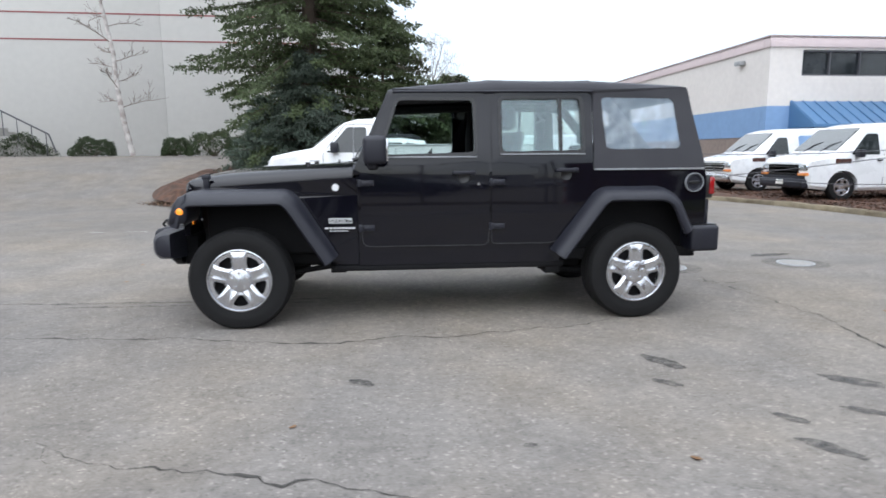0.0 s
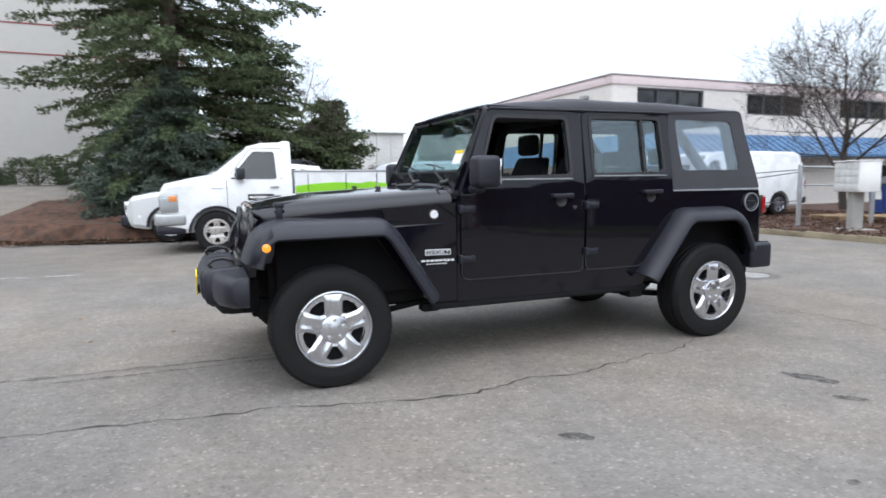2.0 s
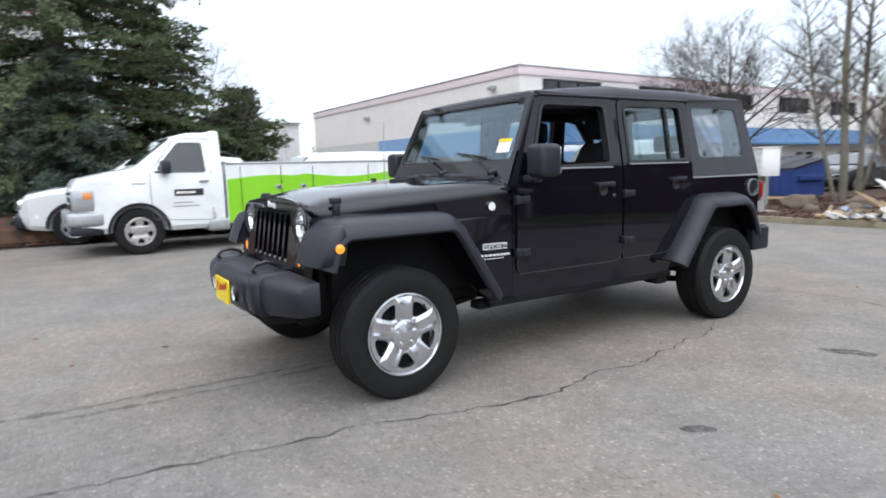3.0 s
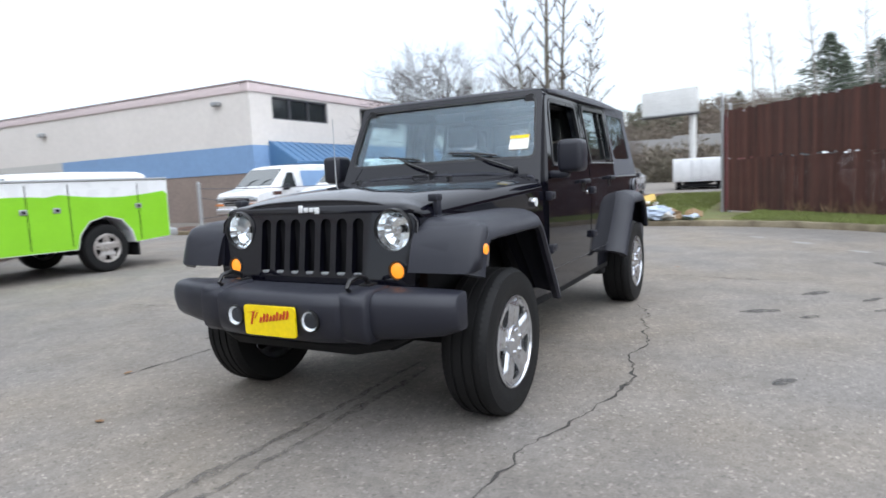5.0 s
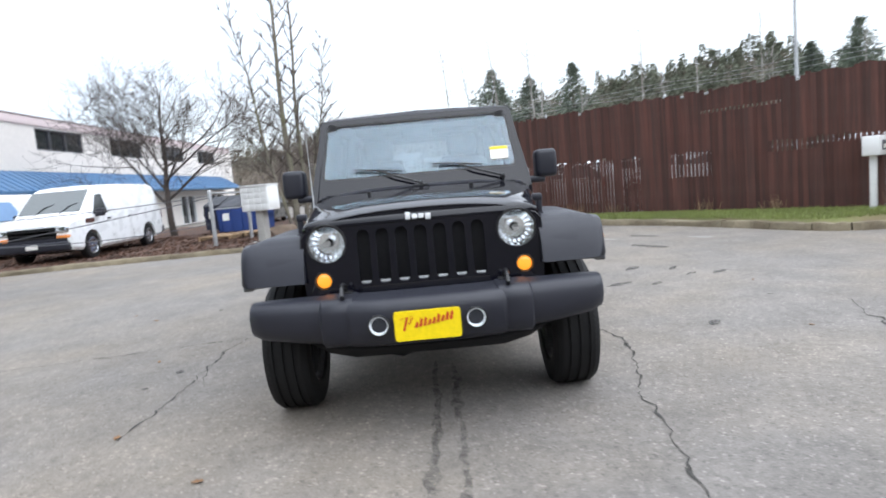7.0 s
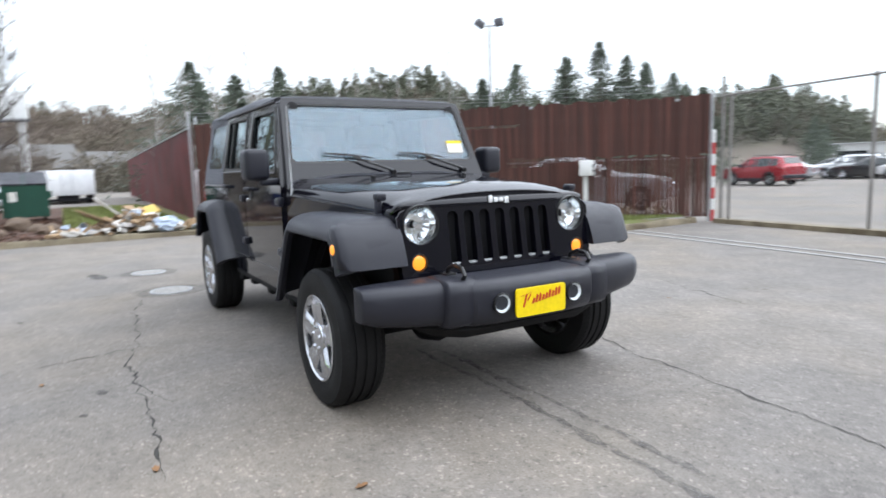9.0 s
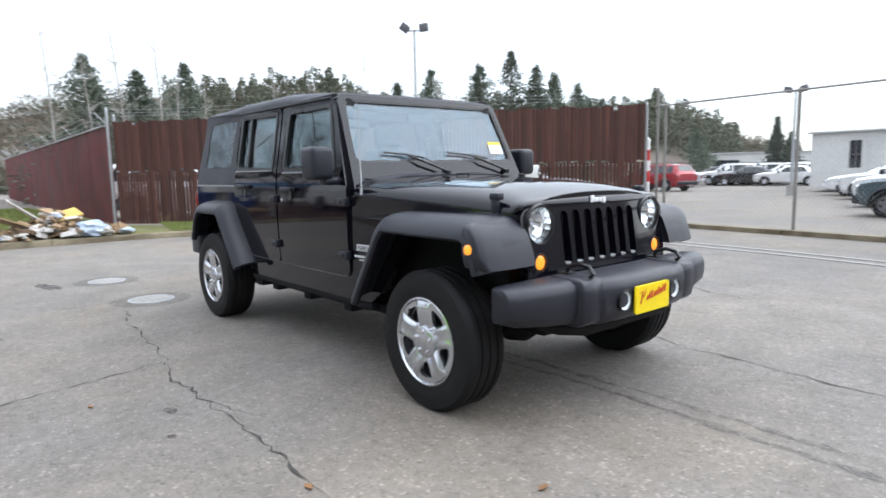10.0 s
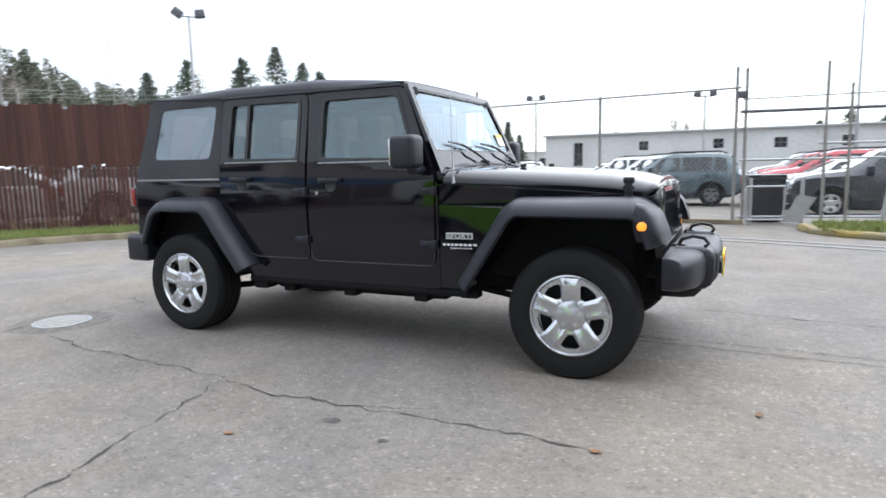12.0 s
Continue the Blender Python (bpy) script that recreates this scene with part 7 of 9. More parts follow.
# ---- trees and plants ----
def fast_mesh(name, verts, tris, material, parent=None):
    me = bpy.data.meshes.new(name)
    verts = np.asarray(verts, dtype=np.float32)
    tris = np.asarray(tris, dtype=np.int32)
    me.vertices.add(len(verts))
    me.vertices.foreach_set("co", verts.ravel())
    me.loops.add(len(tris) * 3)
    me.loops.foreach_set("vertex_index", tris.ravel())
    me.polygons.add(len(tris))
    me.polygons.foreach_set("loop_start", np.arange(0, len(tris) * 3, 3, dtype=np.int32))
    me.update(calc_edges=True)
    me.validate()
    me.materials.append(material)
    ob = new(name, me)
    ob.parent = parent
    return ob


def blades(rng, base, along, length, width, spread_a):
    """Narrow leaf triangles that start at base points and lean along given ways."""
    n = len(base)
    d = along + rng.normal(0, spread_a, (n, 3))
    d /= np.linalg.norm(d, axis=1, keepdims=True) + 1e-9
    side = np.cross(d, rng.normal(0, 1, (n, 3)))
    side /= np.linalg.norm(side, axis=1, keepdims=True) + 1e-9
    L = length * rng.uniform(0.6, 1.3, (n, 1))
    w = width * rng.uniform(0.7, 1.3, (n, 1))
    a, b, c = base - side * w, base + side * w, base + d * L
    mid = base + d * L * 0.5
    v = np.stack([base, mid - side * w, c, mid + side * w], 1).reshape(-1, 3)
    k = np.arange(n)[:, None] * 4
    t = np.concatenate([k + [[0, 1, 2]], k + [[0, 2, 3]]], 1).reshape(-1, 3)
    return v, t


def conifer(name, m, label, height, radius, whorls, per_whorl, sprays, leaf, material, seed, base=0.3, bare=0.0, group="", twig=5):
    """A conifer: tapered trunk, drooping limbs in whorls, and needle sprays along each limb."""
    rng = np.random.default_rng(seed)
    t = thing(name, m, label, "tree", group)
    lean = rng.uniform(-0.02, 0.02, 2)

    def axis(z):
        return np.array([lean[0] * z, lean[1] * z, z])
    bm = bmesh.new()
    tube(bm, [tuple(axis(z)) for z in np.linspace(0, height * 0.97, 8)], [max(0.012, height * 0.017 * (1 - 0.93 * q / 7)) for q in range(8)], 9)
    part("trunk", bm, M["trunk"], t)
    limb = bmesh.new()
    B, A = [], []
    for i in range(whorls):
        f = (i + rng.uniform(-0.8, 0.8)) / whorls
        z = base + (height - base) * max(0.0, f)
        r0 = radius * (1 - max(0, f)) ** 0.75 * (0.55 + 0.45 * min(1, f * 6))
        for k in range(per_whorl):
            if rng.random() < bare:
                continue
            z = base + (height - base) * min(0.985, max(0.0, f + rng.uniform(-1.8, 1.8) / whorls))
            ang = 2 * math.pi * (k + rng.uniform(-0.35, 0.35)) / per_whorl + i * 1.3
            L = r0 * rng.uniform(0.5, 1.12) * (1 + 0.28 * math.sin(2 * ang + 7 * f + seed) * math.sin(3 * ang - 11 * f))
            up = 0.25 * (f - 0.35) + rng.uniform(-0.14, 0.16)
            droop = rng.uniform(0.12, 0.30)
            n = max(3, int(sprays * (0.35 + L / radius)))
            s = np.linspace(0.12, 1.0, n)
            p = axis(z)[None, :] + np.stack([np.cos(ang) * L * s, np.sin(ang) * L * s, L * (up * s - droop * s * s + 0.08 * s ** 3)], 1)
            if L > 0.5:
                pts = [tuple(axis(z))] + [tuple(p[j]) for j in (n // 3, 2 * n // 3, n - 1)]
                tube(limb, pts, [0.012 + 0.010 * L, 0.010 + 0.006 * L, 0.008, 0.004], 4)
            tang = np.array([np.cos(ang), np.sin(ang), up - droop])
            perp = np.array([-np.sin(ang), np.cos(ang), 0])
            for j in range(n):
                sl = leaf * (1.15 - 0.55 * s[j]) * rng.uniform(2.0, 4.6) * (0.5 + 0.5 * min(1, L))
                for sgn in (-1, 1, 0):
                    way = tang * rng.uniform(0.4, 1.0) + perp * sgn * rng.uniform(0.5, 1.2) + np.array([0, 0, rng.uniform(-0.75, 0.2)])
                    way /= np.linalg.norm(way)
                    q = np.linspace(0, 1, twig)[:, None]
                    B.append(p[j][None, :] + way[None, :] * sl * q + rng.normal(0, 0.02, (twig, 3)))
                    A.append(np.repeat(way[None, :], twig, 0))
    part("limb", limb, M["trunk"], t, smooth=0)["kind"] = "stuff"
    B, A = np.concatenate(B), np.concatenate(A)
    v, f = blades(rng, B, A, leaf, leaf * 0.20, 0.6)
    fast_mesh("crown", v, f, material, t)["kind"] = "stuff"
    return t


fir = conifer("fir_tree", pose(-2.4, 13.9, ground_z(-2.4, 13.9)), "tall dark green fir tree with uneven drooping limbs", 17.0, 4.35, 60, 8, 22, 0.105, M["needle"], 7, 0.6, 0.12, twig=12)
conifer("spruce_sapling", pose(-2.45, 12.3, 0.33), "bluish green spruce growing on the bark island", 3.7, 2.0, 24, 9, 12, 0.095, M["needle_blue"], 9, 0.05, twig=9)
conifer("spruce_sapling", pose(-3.5, 12.5, 0.33), "low bluish spruce beside the taller one", 2.5, 1.4, 18, 8, 10, 0.095, M["needle_blue"], 10, 0.05, twig=8)
conifer("fir_tree", pose(-0.2, 14.6, 0.6), "shorter fir tree behind the tall one", 5.4, 2.6, 18, 7, 13, 0.15, M["needle"], 12, 0.3, 0.12, twig=8)
conifer("cedar_shrub", pose(1.9, 14.3, 0.25), "rounded olive green cedar shrub", 3.4, 1.9, 16, 8, 10, 0.14, M["needle"], 14, 0.1, twig=8)


M["alder_far"] = mat("pale_grey_bark", (0.40, 0.37, 0.36), 0.9, var=0.2)


def bare_tree(name, m, label, height, seed, material, spread_a=0.55, r0=0.13, levels=5, fork=0.3, group="", upward=0.25, kids=(3, 5), first=0.3, limb=(0.45, 0.72), bole=0.5, fine=None, droop=0.0, thin=0.0035):
    """A leafless tree: trunk and limbs that fork down to fine twigs."""
    rnd = random.Random(seed)
    t = thing(name, m, label, "tree", group)
    trunk, twigs = bmesh.new(), bmesh.new()

    def grow(p, d, length, r, lvl):
        n = 4 if lvl < 2 else 3
        pts, q, dd = [p], p.copy(), d.copy()
        for _ in range(n):
            dd = (dd + Vector((rnd.uniform(-1, 1), rnd.uniform(-1, 1), rnd.uniform(-0.5, 1) * upward * 2 - droop * lvl)) * (0.14 if lvl < 2 else 0.22)).normalized()
            q = q + dd * (length / n)
            pts.append(q.copy())
        tip = r * (0.55 if lvl < levels - 1 else 0.35)
        tube(trunk if lvl == 0 else twigs, pts, [lerp(r, tip, k / n) for k in range(n + 1)], 8 if lvl == 0 else 5 if lvl < 3 else 3)
        if lvl >= levels - 1:
            return
        m_kids = rnd.randint(*kids) + (2 if lvl == 0 else 0)
        for k in range(m_kids):
            f = lerp(first if lvl == 0 else 0.3, 1.0, (k + rnd.random() * 0.6) / m_kids)
            i = min(n - 1, int(f * n))
            base = pts[i].lerp(pts[i + 1], f * n - i if f < 1 else 1.0)
            ang = rnd.uniform(0, 2 * math.pi)
            o = dd.orthogonal().normalized()
            o = Matrix.Rotation(ang, 3, dd) @ o
            nd = (dd * (1 - spread_a) + o * rnd.uniform(0.6, 1.1) * spread_a + Vector((0, 0, upward))).normalized()
            grow(base, nd, length * rnd.uniform(*limb), max(thin, lerp(r, tip, f) * 0.5), lvl + 1)
        if lvl < 3:
            grow(pts[-1], (dd + Vector((rnd.uniform(-0.2, 0.2), rnd.uniform(-0.2, 0.2), 0.1))).normalized(), length * 0.6, tip * 0.9, lvl + 1)
    grow(Vector((0, 0, -0.05)), Vector((0, 0, 1)), height * bole, r0, 0)
    part("trunk", trunk, material, t)
    part("crown", twigs, fine or M["bare"], t, smooth=0)["kind"] = "stuff"
    return t


M["birch_twig"] = mat("reddish_birch_twig", (0.20, 0.155, 0.135), 0.9, var=0.3, scale=6)


def leader_tree(name, m, label, stems, seed, limbs, low, high, rise, bark, fine, group="", slim=1.0, lift=0.25):
    """A leafless tree of one or more upright stems, each with side limbs that end in fine twigs."""
    rnd = random.Random(seed)
    t = thing(name, m, label, "tree", group)
    twigs = bmesh.new()

    def wander(p, d, length, n, amount, lift):
        pts, q, dd = [p.copy()], p.copy(), d.normalized()
        for _ in range(n):
            dd = (dd + Vector((rnd.uniform(-1, 1), rnd.uniform(-1, 1), rnd.uniform(-0.6, 0.6) + lift)) * amount).normalized()
            q = q + dd * (length / n)
            pts.append(q.copy())
        return pts
    for x, y, lx, ly, h, r0, start in stems:
        n = 9
        pts = [Vector((x + lx * k / n + 0.05 * math.sin(k * 1.9 + seed + x), y + ly * (k / n) ** 0.8 + 0.05 * math.sin(k * 1.4 + 2 * seed), h * k / n - 0.05)) for k in range(n + 1)]
        part("stem", tube(bmesh.new(), pts, [max(0.010, r0 * (1 - 0.92 * k / n)) for k in range(n + 1)], 9), bark, t)
        for k in range(limbs):
            f = start + (0.985 - start) * (k + rnd.random()) / limbs
            i = min(n - 1, int(f * n))
            p = pts[i].lerp(pts[i + 1], f * n - i)
            a = 2.4 * k + rnd.uniform(-0.5, 0.5)
            g = (f - start) / (1 - start)
            L = lerp(low, high, g) * rnd.uniform(0.55, 1.12)
            up = lerp(rise[0], rise[1], g) + rnd.uniform(-0.15, 0.15)
            r = min(r0 * (1 - 0.92 * f) * 0.62, 0.010 + 0.014 * L) * slim
            limb = wander(p, Vector((math.cos(a), math.sin(a), up)), L, 5, 0.16, lift)
            tube(twigs, limb, [lerp(r, 0.008 * slim, q / 5) for q in range(6)], 5)
            for w in range(3 + int(4 * L)):
                q = rnd.uniform(0.15, 0.98)
                j = min(4, int(q * 5))
                b0 = limb[j].lerp(limb[j + 1], q * 5 - j)
                way = (limb[j + 1] - limb[j]).normalized() + Vector((rnd.uniform(-1, 1), rnd.uniform(-1, 1), rnd.uniform(-0.3, 1.0))) * 0.8
                tl = L * rnd.uniform(0.18, 0.42) * (1.15 - 0.5 * q)
                tw = wander(b0, way, tl, 3, 0.2, 0.2)
                tube(twigs, tw, [0.010, 0.008, 0.007, 0.005], 3)
                for _ in range(2 + int(3 * tl)):
                    z = rnd.randint(1, 3)
                    tube(twigs, wander(tw[z], (tw[z] - tw[z - 1]).normalized() + Vector((rnd.uniform(-1, 1), rnd.uniform(-1, 1), rnd.uniform(-0.4, 0.9))) * 0.9, tl * rnd.uniform(0.3, 0.6), 2, 0.2, 0.2), [0.007, 0.006, 0.004], 3)
    part("crown", twigs, fine, t, smooth=0)["kind"] = "stuff"
    return t


M["dark_twig"] = mat("dark_brown_twig", (0.060, 0.047, 0.040), 0.9, var=0.3, scale=6)
bare_tree("bare_tree", pose(18.0, 9.35, 0.05), "spreading leafless street tree with dark fine twigs", 10.6, 21, M["dark_twig"], 0.60, 0.135, 6, upward=0.15, kids=(3, 5), first=0.42, limb=(0.58, 0.88), bole=0.26, fine=M["dark_twig"], thin=0.0065, group="leafless trees in the bark bed")
leader_tree("bare_tree", pose(14.6, 4.1, 0.1), "tall leafless tree of several upright stems in the bark bed",
            [(0, 0, 0.2, 0.15, 10.5, 0.110, 0.14), (0.22, -0.25, 0.3, -0.15, 10.0, 0.080, 0.18), (-0.1, 0.12, -0.3, 1.15, 7.2, 0.060, 0.20), (0.25, -0.2, 0.4, -1.2, 6.0, 0.050, 0.25)], 33, 36, 1.5, 0.5, (0.7, 1.2), M["moss_trunk"], M["dark_twig"], "leafless trees in the bark bed")
for x, y, h, k in ((19.5, 4.4, 5.0, 61), (21.0, 5.6, 4.4, 62), (20.4, 3.2, 4.6, 63)):
    bare_tree("bare_thicket", pose(x, y, 0.0), "leafless brown thicket of fine stems", h, k, M["bare"], 0.55, 0.05, 5, upward=0.20, kids=(5, 6), first=0.05, limb=(0.5, 0.8), bole=0.35, group="leafless thicket behind the bark bed")
for x, y, h, k in ((8.3, 31.5, 3.2, 71), (9.9, 31.0, 2.8, 72), (12.0, 33.5, 3.0, 73)):
    bare_tree("bare_shrub", pose(x, y, 0.0), "leafless brown shrub before the cream building", h, k, M["bare"], 0.6, 0.05, 5, upward=0.15, kids=(4, 6), first=0.1, limb=(0.5, 0.8), bole=0.35, thin=0.008, group="leafless shrubs before the cream building")
bare_tree("bare_tree", pose(1.6, -52.0, -0.25), "pale leafless tree beyond the grey-white shed", 6.4, 77, M["alder_far"], 0.6, 0.07, 5, upward=0.2, kids=(3, 5), first=0.3, limb=(0.5, 0.8), bole=0.4, thin=0.022)
bare_tree("bare_tree", pose(0.9, 15.1, 0.1), "leafless spreading tree beside the fir", 6.0, 41, M["bare"], 0.72, 0.075, 6, upward=0.14, kids=(3, 5), first=0.15, limb=(0.5, 0.8), bole=0.4)
leader_tree("birch_tree", pose(-9.4, 18.7, ground_z(-9.4, 18.7)), "leafless white birch against the warehouse wall", [(0, 0, -1.3, 0.0, 11.0, 0.105, 0.13)], 52, 26, 1.7, 0.8, (0.25, 0.7), M["birch"], M["birch_twig"], "", 0.55, -0.35)


def shrub(name, m, label, rx, ry, h, n, leaf, seed, material=None, group=""):
    rng = np.random.default_rng(seed)
    t = thing(name, m, label, "shrub", group)
    bm = bmesh.new()
    for k in range(9):
        a = 2 * math.pi * k / 9
        tube(bm, [(0, 0, -0.05), (0.4 * rx * math.cos(a), 0.4 * ry * math.sin(a), h * 0.4), (0.75 * rx * math.cos(a), 0.75 * ry * math.sin(a), h * (0.6 + 0.3 * (k % 2)))], [0.02, 0.014, 0.006], 5)
    part("stem", bm, M["trunk"], t, smooth=0)["kind"] = "stuff"
    u = rng.normal(0, 1, (n, 3))
    u /= np.linalg.norm(u, axis=1, keepdims=True)
    u[:, 2] = np.abs(u[:, 2])
    lump = 1 + 0.13 * np.sin(u[:, 0] * 7 + seed) + 0.12 * np.sin(u[:, 1] * 8 + u[:, 2] * 6)
    r = rng.uniform(0.72, 1.0, n) ** 0.5 * lump
    base = u * r[:, None] * np.array([rx, ry, h]) + np.array([0, 0, 0.03])
    v, f = blades(rng, base, u * 0.7 + np.array([0, 0, 0.3]), leaf, leaf * 0.35, 0.6)
    fast_mesh("foliage", v, f, material or M["shrub"], t)["kind"] = "stuff"
    return t


for k, (x, y, rx, ry, h) in enumerate(((-10.9, 19.0, 0.8, 0.55, 0.62), (-7.9, 18.9, 0.55, 0.5, 0.62), (-6.5, 18.7, 0.95, 0.6, 0.85), (-13.6, 19.2, 1.2, 0.5, 0.75), (-5.0, 18.3, 0.8, 0.6, 0.9))):
    shrub("clipped_shrub", pose(x, y, ground_z(x, y) - 0.02), "rounded dark green shrub at the foot of the warehouse", rx, ry, h, 5200, 0.055, 60 + k, group="shrubs along the warehouse")

# ---- distance: woods, hill, poles ----
def polar(az, dist, eye=(-4.2, 2.2)):
    a = radians(az)
    return eye[0] + dist * math.cos(a), eye[1] + dist * math.sin(a)


# plan and height of the conifers that stand clear of the woods, and their girth
FAR_CONIFERS = ((31.2, -4.4, 7.3, 0.42), (32.8, -5.1, 6.4, 0.34), (28.4, -6.0, 6.3, 0.42), (29.4, -8.6, 7.0, 0.34), (26.4, -20.0, 6.8, 0.30), (25.0, -21.5, 7.5, 0.32), (22.9, -23.5, 7.7, 0.32), (23.6, -24.0, 7.0, 0.30), (21.8, -25.0, 8.45, 0.30),
                (20.8, -26.1, 7.6, 0.27), (20.5, -27.4, 7.3, 0.27), (22.2, -32.0, 7.2, 0.30), (23.5, -35.0, 6.6, 0.30), (24.8, -38.6, 6.8, 0.30), (28.0, -60.0, 5.4, 0.26), (30.5, -67.0, 5.0, 0.26), (17.4, -53.0, 5.5, 0.15), (16.4, -53.4, 4.2, 0.18), (-10.4, -53.0, 5.1, 0.42), (-8.4, -54.0, 4.4, 0.38), (-12.6, -53.0, 4.6, 0.40))


def far_conifer(m, h, radius, seed):
    """A broad ragged conifer: trunk, limbs at every height, dense needle tufts with gaps."""
    rng = np.random.default_rng(seed)
    t = thing("far_conifer", m, "broad conifer standing beyond the fence, its green paled as by haze", "tree", "conifers beyond the fence")
    part("trunk", tube(bmesh.new(), [(0, 0, 0), (0, 0, h * 0.5), (0, 0, h * 0.96)], [h * 0.016, h * 0.01, 0.015], 7), M["trunk"], t)
    n = 380
    f = rng.uniform(0.04, 1.0, n) ** 0.85
    a = rng.uniform(0, 2 * np.pi, n)
    lump = 1.08 + 0.18 * np.sin(a * 2 + f * 9 + seed) + 0.15 * np.sin(a * 3 - f * 17)
    L = radius * (1.0 - f) ** 1.05 * lump * rng.uniform(0.5, 1.3, n) + 0.05
    rise = rng.uniform(-0.30, 0.18, n) + 0.25 * f
    q = 15
    s = np.linspace(0.18, 1.0, q)[None, :]
    px = np.cos(a)[:, None] * L[:, None] * s
    py = np.sin(a)[:, None] * L[:, None] * s
    pz = (f * h)[:, None] + L[:, None] * (rise[:, None] * s - 0.16 * s * s)
    base = np.stack([px, py, pz], 2).reshape(-1, 3) + rng.normal(0, 0.07, (n * q, 3))
    way = np.repeat(np.stack([np.cos(a) * 0.8, np.sin(a) * 0.8, rise - 0.25], 1), q, 0)
    v, fc = blades(rng, base, way, np.repeat(0.10 + 0.26 * (1 - f), q)[:, None], 0.045, 0.5)
    # the crown colour carries the haze of distance
    fast_mesh("crown", v, fc, M["needle_far_hazed"], t)["kind"] = "stuff"


for k, (x, y, h, girth) in enumerate(FAR_CONIFERS):
    far_conifer(pose(x, y, ground_z(x, y) - 0.1), h, h * girth * 1.62, 100 + k)


def hill_height(az):
    """How high the wooded hill stands, in metres at 130 m, by its bearing."""
    return float(np.interp(az, (-75, -66, -60, -52, -44, -36, -30, -22, -14, -5, 3, 14, 25), (1.5, 3.0, 10.5, 10.5, 10.5, 12.5, 16.0, 16.0, 13.5, 12.0, 11.5, 9.0, 4.0))) + 0.8 * math.sin(az * 0.37)


def far_hill():
    azs = [a * 1.5 for a in range(-120, 120)]
    verts, faces = [], []
    for az in azs:
        for d, f in ((85, -0.05), (105, 0.45), (130, 1.0), (190, 0.9), (260, 0.2)):
            x, y = polar(az, d)
            verts.append((x, y, f * max(1.0, hill_height(az)) if f > 0 else ground_z(x, y) - 0.3))
    n = 5
    m = len(azs)
    for i in range(m):
        for j in range(n - 1):
            a, b = i * n + j, ((i + 1) % m) * n + j
            faces.append((a, b, b + 1, a + 1))
    hill = raw("far_hill", verts, faces, M["brush_far"], smooth=80)
    tagged(hill, "low hill with bare brown woods in the distance", "hill", kind="structure")


far_hill()


def hill_z(az, d):
    return np.interp(d, (85, 105, 130, 190), (-0.05, 0.45, 1.0, 0.9)) * hill_height(az)


def far_woods():
    """Uncountable far conifers, ragged cones of needle blades, and bare woods before them."""
    rng = np.random.default_rng(77)
    B, A = [], []
    for k in range(760):
        az = rng.uniform(-66, -17) if k < 640 else rng.uniform(-180, 180)
        d = rng.uniform(98, 150)
        x, y = polar(az, d)
        h = rng.uniform(3.0, 6.8)
        n = 170
        t = rng.uniform(0.03, 1, n) ** 0.8
        r = h * 0.27 * (1 - t) * rng.uniform(0.2, 1.1, n) + 0.05
        a = rng.uniform(0, 2 * np.pi, n)
        B.append(np.stack([x + r * np.cos(a), y + r * np.sin(a), hill_z(az, d) - 0.4 + h * t], 1))
        A.append(np.stack([np.cos(a) * 0.8, np.sin(a) * 0.8, rng.uniform(-0.5, 0.3, n)], 1))
    # hill needles are coloured pale for the haze before them
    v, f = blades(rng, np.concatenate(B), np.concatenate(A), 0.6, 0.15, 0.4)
    tagged(fast_mesh("far_conifer_woods", v, f, M["needle_hill_hazed"]), "conifer woods on the distant hill, green paled to grey as by haze", "woods", kind="stuff")
    B, A = [], []
    for k in range(2300):
        az = rng.uniform(-24, 24) if k < 800 else rng.uniform(-70, 22) if k < 2000 else rng.uniform(-180, 180)
        d = rng.uniform(62, 134) if not -80 < az < -50 else rng.uniform(104, 134)
        x, y = polar(az, d)
        z0 = hill_z(az, d) - 0.3 if d > 86 else -0.3
        h = rng.uniform(2.0, 5.0)
        n = 85
        a = rng.uniform(0, 2 * np.pi, n)
        up = rng.uniform(0.0, 1.0, n)
        r = rng.uniform(0, 1.0, n) * (0.4 + 1.5 * np.sin(np.pi * (0.15 + 0.8 * up)))
        B.append(np.stack([x + r * np.cos(a), y + r * np.sin(a), z0 + h * 0.85 * up], 1))
        A.append(np.stack([np.cos(a) * 0.7, np.sin(a) * 0.7, 0.25 + 0.75 * rng.random(n)], 1))
    v, f = blades(rng, np.concatenate(B), np.concatenate(A), 0.85, 0.075, 0.35)
    tagged(fast_mesh("far_bare_scrub", v, f, M["brush_far"]), "bare brown scrub and alder woods in the distance", "woods", kind="stuff")


far_woods()


